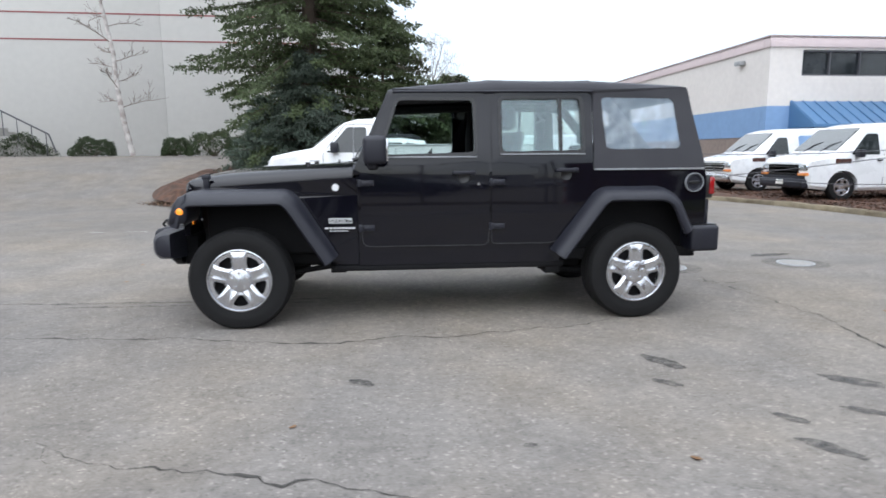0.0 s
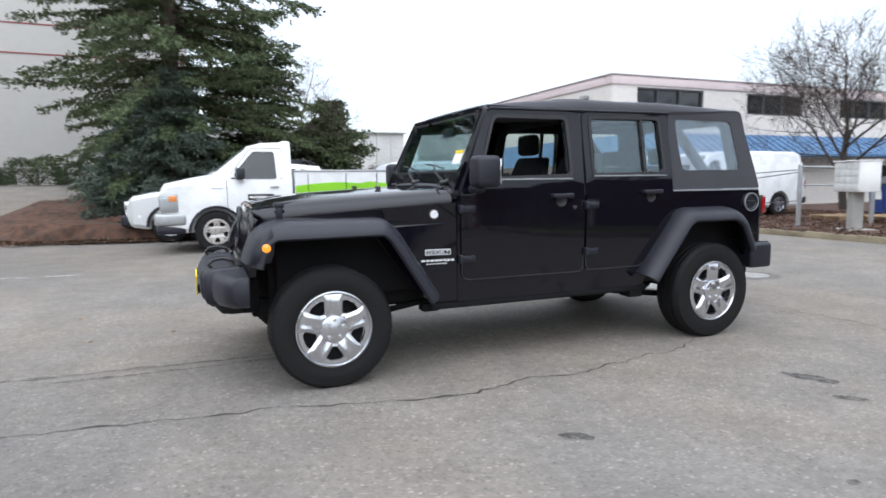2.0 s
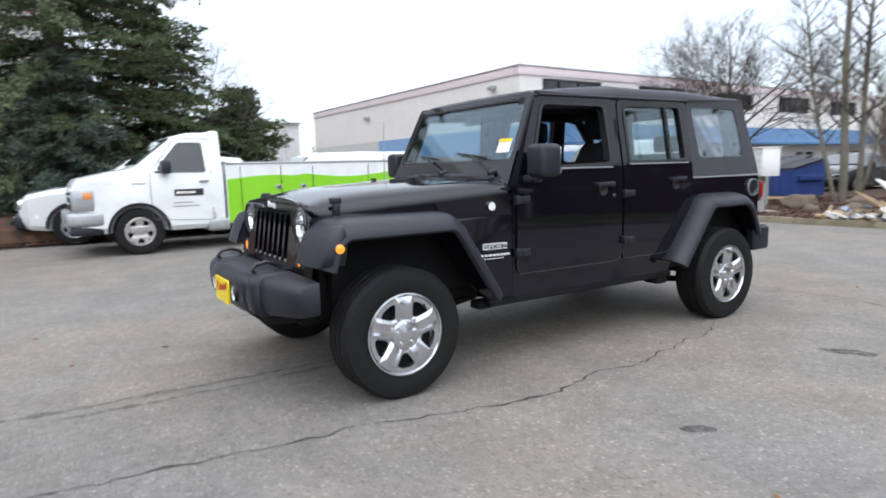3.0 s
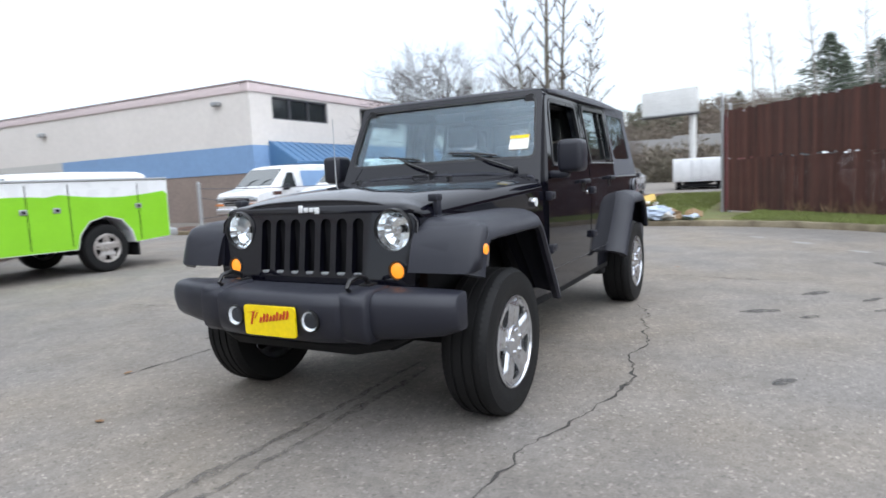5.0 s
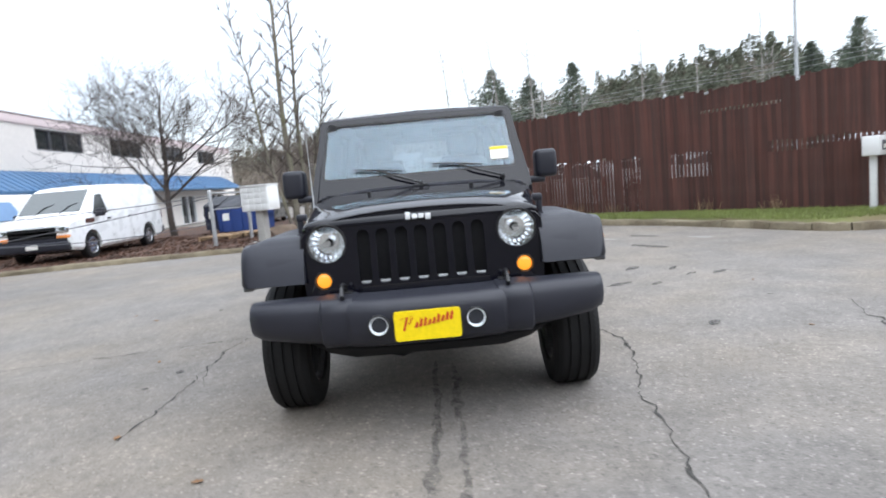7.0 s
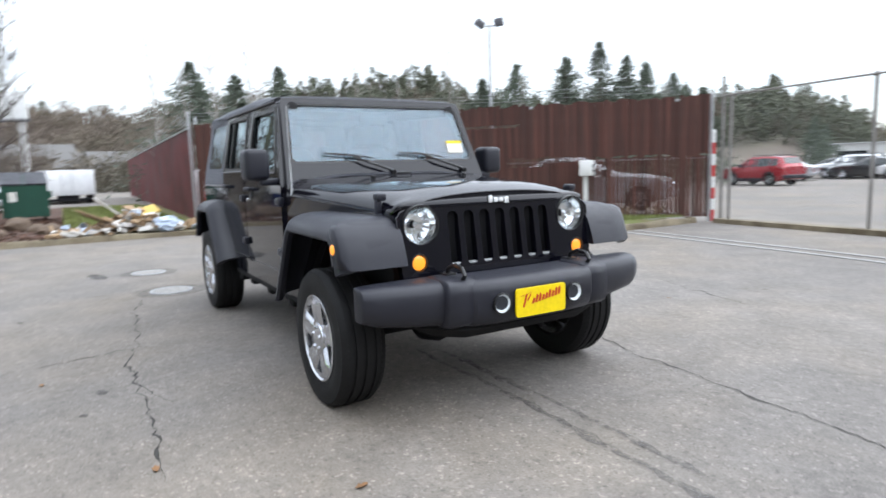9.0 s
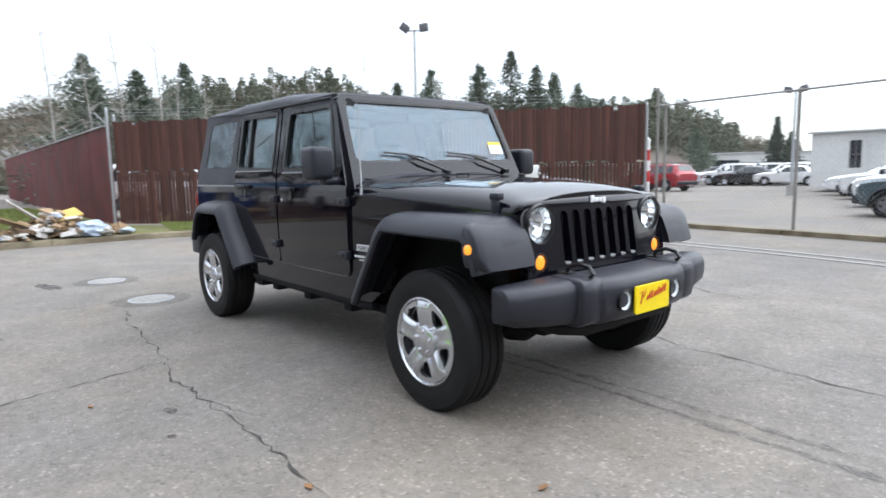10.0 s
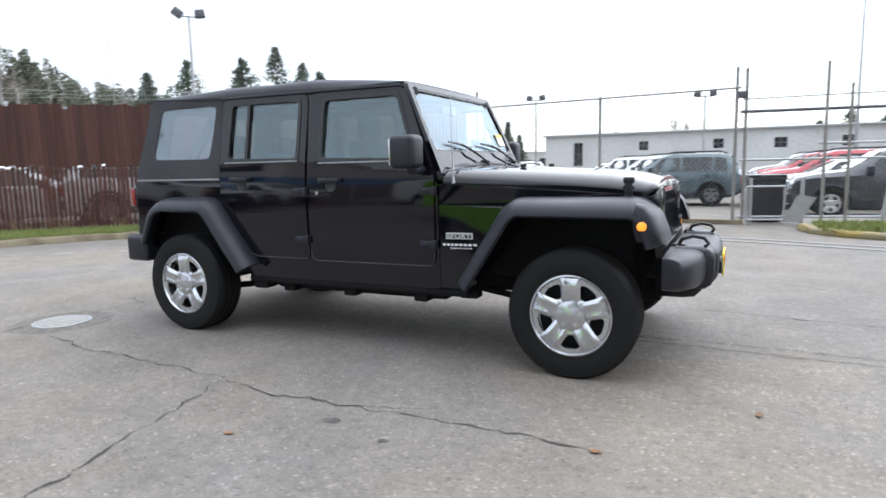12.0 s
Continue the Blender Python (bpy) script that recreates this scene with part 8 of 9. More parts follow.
def sapling(m, h, lean, seed):
    rnd = random.Random(seed)
    t = thing("bare_alder", m, "thin pale leafless alder trunk behind the fence", "tree", "alders behind the fence")
    pts = [(lean * q * h + 0.05 * math.sin(q * 5 + seed), 0.03 * math.sin(q * 7 + seed), q * h) for q in (0, 0.2, 0.4, 0.6, 0.8, 1.0)]
    part("trunk", tube(bmesh.new(), pts, [0.042, 0.038, 0.033, 0.026, 0.018, 0.009], 7), M["alder"], t)
    bm = bmesh.new()
    for k in range(44):
        q = rnd.uniform(0.30, 1.0)
        a = rnd.uniform(0, 6.28)
        L = ((1.08 - q) * 0.16 + 0.035) * h * rnd.uniform(0.5, 1.1)
        i = min(4, int(q * 5))
        p = Vector(pts[i]).lerp(Vector(pts[i + 1]), q * 5 - i)
        o = Vector((math.cos(a), math.sin(a), 0))
        e = p + o * L * 0.8 + Vector((0, 0, L * rnd.uniform(0.3, 0.9)))
        mid = p.lerp(e, 0.5) - Vector((0, 0, 0.08 * L))
        tube(bm, [p, mid, e], [0.008, 0.006, 0.004], 3)
        for w in range(3):
            b0 = mid.lerp(e, w / 3)
            tube(bm, [b0, b0 + Vector((rnd.uniform(-1, 1), rnd.uniform(-1, 1), rnd.uniform(0, 1))) * L * 0.35], [0.006, 0.003], 3)
    part("crown", bm, M["alder"], t, smooth=0)["kind"] = "stuff"


M["alder"] = mat("pale_alder_bark", (0.42, 0.40, 0.375), 0.9, var=0.3, color2=(0.22, 0.20, 0.175), mix_scale=3)
for k, (az, d, h, ln) in enumerate(((-13.4, 24, 5.6, -0.10), (-15.6, 25, 6.6, -0.08), (-18.3, 26, 6.6, -0.04), (-19.4, 24, 4.8, 0.02), (-21.4, 30, 5.6, 0.0), (-27.3, 28, 6.8, -0.03), (-28.5, 30, 5.4, -0.05), (-30.5, 32, 6.2, 0.02), (-35.0, 34, 8.2, 0.01), (-36.0, 34, 6.4, -0.03), (-41.5, 36, 7.2, 0.02), (-45.0, 38, 7.4, -0.02), (-10.5, 26, 6.8, -0.06), (-53.5, 40, 7.2, 0.0))):
    x, y = polar(az, d, (-3.5, 3.2))
    sapling(pose(x, y, ground_z(x, y) - 0.05, 0, 0, -60), h, ln, 200 + k)


def flood_pole(m, h, heads, label):
    t = thing("floodlight_pole", m, label, "lamp post")
    part("pole", cyl(bmesh.new(), (0, 0, 0), (0, 0, h), 0.075, 0.045, 12), M["galv"], t)
    part("base", cyl(bmesh.new(), (0, 0, 0), (0, 0, 0.5), 0.22, n=14), M["concrete"], t)
    part("crossarm", cyl(bmesh.new(), (-0.30, 0, h - 0.03), (0.30, 0, h - 0.03), 0.03, n=8), M["galv"], t)
    for sx, tilt in heads:
        bm = boxm(-0.17, 0.17, -0.10, 0.10, -0.14, 0.14, 0.03)
        bmesh.ops.rotate(bm, verts=bm.verts[:], cent=(0, 0, 0), matrix=Matrix.Rotation(radians(tilt), 3, "Y"))
        bmesh.ops.translate(bm, verts=bm.verts[:], vec=(sx * 0.36, 0, h + 0.08))
        hd = part("lamp_head", bm, M["frame"], t, "dark floodlight head")
        part("lamp_bracket", cyl(bmesh.new(), (sx * 0.28, 0, h - 0.03), (sx * 0.34, 0, h + 0.05), 0.025, n=8), M["galv"], hd)


flood_pole(pose(14.9, -12.2, ground_z(14.9, -12.2), 0, 0, 46), 6.75, ((-1, 8), (1, -38)), "tall lamp post with two floodlights behind the fence")
for x in (7.7, -0.9):
    flood_pole(pose(x, -29.5, -0.25), 4.95 if x > 0 else 4.6, ((-1, 12), (1, -12)), "lamp post with two floodlights in the car lot")
flood_pole(pose(-6.4, -23.6, -0.25, 0, 0, 30), 7.7, ((1, -42),), "lamp post with one tilted floodlight in the car lot")


def billboard():
    x, y = polar(7.8, 60, (-4.3, -2.0))
    t = thing("billboard", pose(x, y, 0, 0, 0, 252), "grey roadside billboard on a steel post", "billboard")
    part("panel", boxm(-2.6, 2.6, -0.15, 0.15, 6.1, 8.2, 0.02), M["far_wall"], t)
    part("frame", boxm(-2.7, 2.7, -0.12, 0.12, 5.85, 6.08, 0.02), M["frame"], t)
    part("catwalk", boxm(-2.6, 2.6, -0.7, -0.15, 5.95, 6.0), M["galv"], t)
    part("post", cyl(bmesh.new(), (2.0, 0.25, 0), (2.0, 0.25, 6.0), 0.28, n=14), M["far_wall"], t)


billboard()


def box_truck():
    t = thing("box_trailer", pose(33.0, 1.7, -0.3), "white box trailer parked beyond the grass", "trailer")
    part("box", boxm(-0.1, 5.5, -1.25, 1.25, 0.75, 2.05, 0.03), M["white_paint"], t)
    for y in (-0.62, 0.62):
        d = part("rear_door", boxm(-0.13, -0.101, y - 0.58, y + 0.58, 0.85, 1.97, 0.01), M["white_paint"], t)
        part("lock_rod", cyl(bmesh.new(), (-0.15, y * 0.4, 0.85), (-0.15, y * 0.4, 1.95), 0.015, n=6), M["galv"], d)
    part("bumper", boxm(-0.16, 0.0, -1.1, 1.1, 0.45, 0.58, 0.02), M["under"], t)
    part("frame", boxm(0.0, 5.4, -0.5, 0.5, 0.55, 0.75), M["under"], t)
    for x in (0.9, 4.2):
        for s in (-1, 1):
            wheel(t, "wheel", x, s * 1.05, 0.42, s, 0.42, 0.26, 0.26, M["galv"], detail=False)


box_truck()
# plain low sheds on the far side of the valley
low_warehouse("roadside_shop", pose(36, -74, -0.25, 0, 0, 195), 26, 8, 3.0, "low white roadside shop beyond the car lot", [(3, 6, 0.8, 2.2), (9, 12, 0.8, 2.2), (15, 18, 0.8, 2.2)])

def far_house(m, w, d, h, wall, label):
    """A small house with a pitched roof, windows and a door."""
    t = thing("far_house", m, label, "house", "houses in the valley")
    part("wall", boxm(-w / 2, w / 2, -d / 2, d / 2, 0, h, 0.02), wall, t)
    part("roof", loft(bmesh.new(), [[(x, -d / 2 - 0.4, h - 0.1), (x, 0, h + d * 0.28), (x, d / 2 + 0.4, h - 0.1), (x, d / 2 + 0.4, h + 0.1), (x, 0, h + d * 0.28 + 0.2), (x, -d / 2 - 0.4, h + 0.1)] for x in (-w / 2 - 0.4, w / 2 + 0.4)]), M["house_roof"], t, smooth=0)
    for u in (-0.32, 0.05, 0.34):
        p = part("window", boxm(u * w - 0.6, u * w + 0.6, -d / 2 - 0.03, -d / 2 - 0.005, h * 0.42, h * 0.80, 0.005), M["dark_win"], t)
        part("window_frame", boxm(u * w - 0.7, u * w + 0.7, -d / 2 - 0.06, -d / 2 - 0.035, h * 0.37, h * 0.41, 0.005), M["stripe_white"], p)
    part("door", boxm(-0.16 * w - 0.45, -0.16 * w + 0.45, -d / 2 - 0.04, -d / 2 - 0.005, 0.0, 2.0, 0.01), M["frame"], t)


M["stripe_white"] = mat("white_reflective_tape", (0.75, 0.75, 0.74), 0.4)
M["house_roof"] = mat("grey_shingle_roof", (0.13, 0.125, 0.12), 0.9, var=0.2, scale=0.8, fine=6)
for az, d, w, z, wall in ((-2.6, 78, 8.0, 0.2, "concrete"), (-5.6, 84, 7.0, 0.4, "brown_wall"), (1.8, 90, 9.0, 1.6, "concrete"), (6.0, 88, 8.0, 1.2, "brown_wall")):
    x, y = polar(az, d)
    far_house(pose(x, y, z - 0.4, 0, 0, az - 90 + 8), w, 6.0, 2.6, M[wall], "low plain house with a grey roof below the wooded hill")

# ---- ground marks ----
M["crack"] = worn_mat("open_crack_dirt", (0.045, 0.042, 0.038), 0.95, 9.0, 0.36, 0.50, 0.95)
M["oil"] = worn_mat("oil_stained_asphalt", (0.055, 0.054, 0.053), 0.6, 16.0, 0.36, 0.72, 0.66)
M["damp"] = worn_mat("dark_stained_asphalt", (0.06, 0.059, 0.057), 0.75, 16.0, 0.28, 0.70, 0.85)
M["mark"] = worn_mat("white_survey_paint", (0.66, 0.66, 0.64), 0.8, 18.0, 0.30, 0.55, 0.9)
M["collar"] = worn_mat("worn_patched_asphalt", (0.13, 0.126, 0.12), 0.85, 12.0, 0.32, 0.7, 0.4)
M["cement"] = mat("pale_cement_patch", (0.27, 0.265, 0.255), 0.9, var=0.2, scale=4, fine=60, bump=0.2, bump_scale=70)


def crack(points, width, seed, material="crack", label="jagged crack in the asphalt", name="pavement_crack", wob=0.055, z=0.0035, pinch=0.85):
    """A jagged strip that lies on the asphalt along a line of the plan."""
    rnd = random.Random(seed)
    pts = resample([(x, y, 0) for x, y in points], 0.045)
    verts, faces = [], []
    off = 0.0
    for i, p in enumerate(pts):
        t = (pts[min(i + 1, len(pts) - 1)] - pts[max(i - 1, 0)]).normalized()
        nrm = Vector((-t.y, t.x, 0))
        off = off * 0.8 + rnd.uniform(-wob, wob) * 0.45
        w = width * (1 - pinch + pinch * abs(noise.noise(Vector((i * 0.23, seed, 0)))) * 2.2) * min(1, 0.25 + i / 6, 0.25 + (len(pts) - 1 - i) / 6)
        c = p + nrm * off
        gz = ground_z(c.x, c.y) + z
        a, b = c - nrm * w, c + nrm * w * rnd.uniform(0.6, 1.2)
        verts += [(a.x, a.y, gz), (b.x, b.y, gz)]
        if i:
            k = 2 * i
            faces.append((k - 2, k - 1, k + 1, k))
    ob = raw(name, verts, faces, M[material])
    return tagged(ob, label, "crack" if material == "crack" else "stain", kind="structure")


crack([(-4.6, -0.75), (-3.25, -0.9), (-2.8, -0.96), (-2.45, -1.05), (-1.9, -1.05), (-1.2, -1.2), (-0.85, -1.28), (-0.4, -1.23), (0.1, -1.24), (0.9, -1.1), (1.35, -0.94)], 0.013, 1)
crack([(2.4, 1.40), (1.69, 1.53), (0.9, 1.61), (0.36, 1.67), (-0.22, 1.67), (-0.62, 1.69), (-1.0, 1.60)], 0.011, 2)
crack([(-0.5, 1.68), (-1.1, 1.74), (-1.46, 1.73), (-1.9, 1.80)], 0.010, 3)
crack([(0.36, 1.67), (0.28, 2.04), (0.26, 2.33), (0.23, 2.57), (0.13, 2.77), (0.10, 3.0), (-0.05, 3.7), (-0.1, 4.6)], 0.012, 4)
crack([(2.81, 1.9), (2.81, 1.2), (2.76, 0.26), (2.86, -0.14), (2.9, -1.05), (2.78, -1.64), (2.81, -2.2)], 0.010, 5)
crack([(-1.9, -2.72), (-1.51, -2.91), (-1.11, -3.0), (-0.87, -3.13), (-0.75, -3.08), (-0.44, -3.24), (-0.1, -3.3)], 0.009, 6)
crack([(-2.06, -2.59), (-1.95, -2.66), (-1.8, -2.83)], 0.009, 7)
crack([(2.3, 0.9), (2.6, 0.4), (2.95, 0.2), (3.3, 0.35)], 0.007, 8)
crack([(-4.8, -1.9), (-4.0, -2.3), (-3.1, -2.2), (-2.6, -2.5)], 0.006, 9)
crack([(-3.9, 0.16), (-3.4, 0.13), (-2.96, 0.07), (-2.4, 0.05), (-1.7, 0.03), (-0.9, 0.03)], 0.036, 11, "oil", "dark oily drip line on the asphalt", "oil_streak", 0.02, 0.0045, 0.6)
crack([(-3.1, -0.05), (-2.7, -0.06), (-2.1, -0.09), (-1.58, -0.08), (-1.0, -0.08)], 0.044, 12, "oil", "dark oily drip line on the asphalt", "oil_streak", 0.02, 0.006, 0.7)



def stain(x, y, rx, ry, rot, seed, material="damp", label="dark dried stain on the asphalt"):
    pts = []
    for k in range(34):
        a = 2 * math.pi * k / 34
        r = 1 + 0.35 * noise.noise(Vector((math.cos(a) * 1.6, math.sin(a) * 1.6, seed * 3.1))) + 0.18 * noise.noise(Vector((math.cos(a) * 5, math.sin(a) * 5, seed)))
        u, v = rx * r * math.cos(a), ry * r * math.sin(a)
        c, s = math.cos(rot), math.sin(rot)
        pts.append((x + u * c - v * s, y + u * s + v * c, ground_z(x, y) + 0.0035 + 0.0003 * (seed % 5)))
    ob = raw("asphalt_stain", [(x, y, pts[0][2])] + pts, [(0, k + 1, (k + 1) % 34 + 1) for k in range(34)], M[material])
    tagged(ob, label, "stain", kind="structure")


for k, (x, y, rx, ry, rot) in enumerate(((1.22, -1.94, 0.17, 0.055, -1.1), (1.08, -2.26, 0.095, 0.035, -0.8), (2.11, -2.36, 0.17, 0.06, -0.7), (1.88, -2.75, 0.12, 0.04, -0.6), (1.45, -2.78, 0.08, 0.04, -0.9), (1.42, -3.07, 0.13, 0.05, -1.0), (-0.60, -2.06, 0.09, 0.035, -0.6),
                                          (4.3, 1.7, 0.30, 0.08, 0.2), (0.15, -2.9, 0.03, 0.02, 0.2), (-0.55, 1.9, 0.05, 0.03, 0.1), (-0.9, 2.0, 0.03, 0.02, 0), (3.9, -3.2, 0.35, 0.09, 0.5), (5.2, -3.6, 0.3, 0.1, 0.7), (-1.2, -3.6, 0.02, 0.02, 0), (1.9, 2.4, 0.05, 0.02, 0.3))):
    stain(x, y, rx, ry, rot, k)
for k, (x, y, r) in enumerate(((6.2, -2.4, 0.22), (5.2, -3.0, 0.15), (4.4, -4.2, 0.2), (7.0, -1.8, 0.18))):
    stain(x, y, r, r * 0.3, 0.7, 40 + k, "cement", "pale worn patch on the asphalt")


def manhole(x, y, r, label):
    t = thing("manhole_cover", pose(x, y, 0.0), label, "manhole cover")
    part("collar", lathe(bmesh.new(), [(0.003, r * 0.80), (0.005, r * 0.82), (0.004, r * 1.25), (0.002, r * 1.4)], "z", 40), M["collar"], t)
    part("rim", lathe(bmesh.new(), [(0.002, r * 0.72), (0.010, r * 0.73), (0.010, r * 0.79), (0.002, r * 0.80)], "z", 40), M["galv"], t)
    bm = lathe(bmesh.new(), [(0.008, 0.001), (0.008, r * 0.70), (0.002, r * 0.72)], "z", 40)
    part("lid", bm, M["cement"], t)
    for i in range(-2, 3):
        for j in range(-2, 3):
            if i * i + j * j < 6:
                q = r * 0.24
                part("lid_stud", boxm(i * q - 0.02, i * q + 0.02, j * q - 0.02, j * q + 0.02, 0.007, 0.011), M["concrete"], t, smooth=0)


manhole(2.68, 1.07, 0.27, "round pale manhole cover set in the asphalt")
manhole(4.25, 1.12, 0.25, "round pale manhole cover set in the asphalt")
for a, b in (((-5.25, 5.34), (-4.95, 5.30)), ((-4.72, 5.36), (-4.40, 5.34)), ((-4.42, 5.36), (-4.22, 5.22)), ((-4.05, 5.28), (-3.60, 5.24))):
    crack([a, b], 0.030, 31, "mark", "white survey paint dash on the asphalt", "paint_mark", 0.006, 0.004, 0.2)

# ---- dead leaves ----
M["leaf"] = mat("dry_brown_leaf", (0.22, 0.11, 0.045), 0.8, var=0.3, island=0.4)


def leaf(x, y, size, rot):
    bm = bmesh.new()
    pts = [(-1, 0), (-0.6, 0.42), (-0.1, 0.3), (0.1, 0.62), (0.45, 0.3), (1, 0.05), (0.5, -0.3), (0.1, -0.6), (-0.15, -0.32), (-0.6, -0.4)]
    c, s = math.cos(rot), math.sin(rot)
    f = lambda u, v: (size * (u * c - v * s), size * (u * s + v * c), 0.006 + size * 0.35 * (abs(v) + 0.4 * u * u))
    plate(bm, [pts], f, lambda u, v: (f(u, v)[0], f(u, v)[1], f(u, v)[2] - 0.002))
    ob = part("dead_leaf", bm, M["leaf"], None, smooth=0)
    ob.location = (x, y, ground_z(x, y))
    tagged(ob, "curled dry brown leaf on the asphalt", "leaf", "fallen leaves")


for k, (x, y, z) in enumerate(((-1.77, 1.76, 0.030), (-2.4, 1.1, 0.03), (-0.2, 2.2, 0.025), (-3.2, 2.0, 0.03), (-3.0, 1.0, 0.022), (1.6, 3.0, 0.03), (-0.9, -2.6, 0.02), (0.8, -3.1, 0.025), (3.5, -1.0, 0.03), (2.0, 3.4, 0.03), (-5.3, 4.2, 0.03), (6.0, 3.0, 0.03))):
    leaf(x, y, z, k * 1.7)


# ---- gate track and gate ----
def gate_track():
    line = curve_through([(3.25, -6.72), (1.0, -6.45), (-1.0, -6.2), (-2.6, -5.85), (-4.2, -5.3), (-6.5, -4.5)], 5)
    t = thing("gate_track", pose(0, 0, 0), "two pale concrete strips across the gateway", "track")
    t["kind"] = "structure"
    for d in (-0.17, 0.17):
        l2 = offset_line(line, d)
        rings = []
        for i, p in enumerate(l2):
            q = (l2[min(i + 1, len(l2) - 1)] - l2[max(i - 1, 0)]).normalized()
            nrm = Vector((-q.y, q.x, 0)) * 0.045
            rings.append([p - nrm + Vector((0, 0, -0.02)), p - nrm + Vector((0, 0, 0.012)), p + nrm + Vector((0, 0, 0.012)), p + nrm + Vector((0, 0, -0.02))])
        part("strip", loft(bmesh.new(), rings), M["cement"], t)


gate_track()
base = thing("fence_footing", pose(0, 0, 0), "low stained concrete footing under the chain link fence", "footing")
base["kind"] = "structure"
for a, b in (((3.15, -9.15), (0.4, -8.80)), ((0.38, -8.80), (-2.45, -8.44))):
    A, Bv = Vector((*a, 0)), Vector((*b, 0))
    d = (Bv - A).normalized()
    n = Vector((-d.y, d.x, 0)) * 0.10
    part("footing_block", loft(bmesh.new(), [[p - n + Vector((0, 0, -0.05)), p - n + Vector((0, 0, 0.085)), p + n + Vector((0, 0, 0.09)), p + n + Vector((0, 0, -0.05))] for p in (A, Bv)]), M["kerb"], base)


def sliding_gate():
    g = thing("cantilever_gate", pose(-2.35, -8.42, 0.0, 0, 0, 190), "galvanised cantilever gate frame with tall guide posts", "gate")
    for u, v, h in ((1.25, -0.45, 2.80), (1.70, -0.20, 2.45)):
        part("guide_post", cyl(bmesh.new(), (u, v, 0), (u, v, h), 0.027, n=12), M["old_post"], g)
    part("top_pipe", cyl(bmesh.new(), (0.0, 0.05, 2.05), (7.0, 0.05, 2.05), 0.030, n=10), M["frame"], g)
    part("upper_pipe", cyl(bmesh.new(), (0.05, 0.12, 2.28), (7.0, 0.12, 2.36), 0.014, n=8), M["galv"], g)
    part("middle_pipe", cyl(bmesh.new(), (1.3, 0.05, 1.45), (7.0, 0.05, 1.45), 0.020, n=8), M["galv"], g)
    part("rail", cyl(bmesh.new(), (0.0, 0.05, 1.18), (7.0, 0.05, 1.18), 0.020, n=8), M["galv"], g)
    part("bottom_rail", cyl(bmesh.new(), (0.0, 0.05, 0.14), (7.0, 0.05, 0.14), 0.022, n=8), M["galv"], g)
    v, f = [], []
    link_mesh(v, f, 0.05, 7.0, 0.16, 1.18, 0.075, 0.0016, 0.05)
    raw("wire_mesh", v, f, M["galv"], g)["kind"] = "stuff"
    for p, q in (((0.12, 0.70), (0.75, 0.70)), ((0.75, 0.70), (0.75, 0.10)), ((0.75, 0.10), (0.12, 0.10)), ((0.12, 0.10), (0.12, 0.70))):
        part("wicket_pipe", cyl(bmesh.new(), (p[0], -0.12, p[1]), (q[0], -0.12, q[1]), 0.018, n=8), M["galv"], g)
    for u in (0.2, 1.05):
        part("stub_post", cyl(bmesh.new(), (u, -0.05, 0), (u, -0.05, 0.85), 0.035, n=10), M["galv"], g)
    part("sign_plate", loft(bmesh.new(), [[(0.72, -0.16, 0.06), (1.0, -0.16, 0.06), (1.25, -0.16, 0.50), (0.95, -0.16, 0.55)], [(0.72, -0.175, 0.06), (1.0, -0.175, 0.06), (1.25, -0.175, 0.50), (0.95, -0.175, 0.55)]]), M["galv"], g, "bent pale metal sheet")
    part("roller_box", boxm(-0.03, 0.12, 0.02, 0.16, 2.30, 2.42, 0.01), M["frame"], g)
    part("leaning_post", cyl(bmesh.new(), (2.1, -0.6, 0), (2.22, -0.6, 0.95), 0.030, n=10), M["galv"], g)


sliding_gate()


def trash_bin(m):
    t = thing("trash_bin", m, "dark grey plastic bin standing behind the gate mesh", "bin")
    b = part("bin", loft(bmesh.new(), [[(-w, -w, z), (w, -w, z), (w, w, z), (-w, w, z)] for w, z in ((0.23, 0.02), (0.25, 0.10), (0.30, 0.80), (0.31, 0.84))]), M["plastic"], t, smooth=0)
    part("rim", boxm(-0.33, 0.33, -0.33, 0.33, 0.80, 0.85, 0.012), M["plastic"], b)
    part("lid", boxm(-0.32, 0.32, -0.32, 0.32, 0.852, 0.90, 0.02), M["plastic_gloss"], t)


trash_bin(pose(-2.82, -9.15, 0.0, 0, 0, 8))
patch_edge = curve_through([(-3.25, -7.7), (-3.4, -7.05), (-4.0, -6.45), (-5.5, -5.9), (-8.5, -5.1)], 5)
bed("gate_verge", [Vector(p) for p in patch_edge] + [Vector((-9.0, -8.0, 0)), Vector((-4.5, -8.35, 0))], 0.09, M["soil"], "small grassy verge beside the gate", "grass", 0.03, 0.3)
kerb_run("kerb_yellow", offset_line(patch_edge, 0.08), 0.14, 0.10, M["yellow_kerb"], "yellow painted concrete kerb round the grassy verge")


# ---- posts and boxes ----
def striped_post():
    t = thing("striped_post", pose(3.36, -9.28, 0.0), "red and white striped marker post at the fence end", "post")
    for k in range(8):
        part("stripe", cyl(bmesh.new(), (0, 0, 0.02 + 0.225 * k), (0, 0, 0.02 + 0.225 * (k + 1)), 0.048, n=14), M["stripe_red"] if k % 2 == 0 else M["stripe_white"], t)
    part("cap", cyl(bmesh.new(), (0, 0, 1.82), (0, 0, 1.86), 0.05, 0.02, 14), M["stripe_white"], t)


M["stripe_red"] = mat("red_reflective_tape", (0.5, 0.03, 0.03), 0.4)
striped_post()


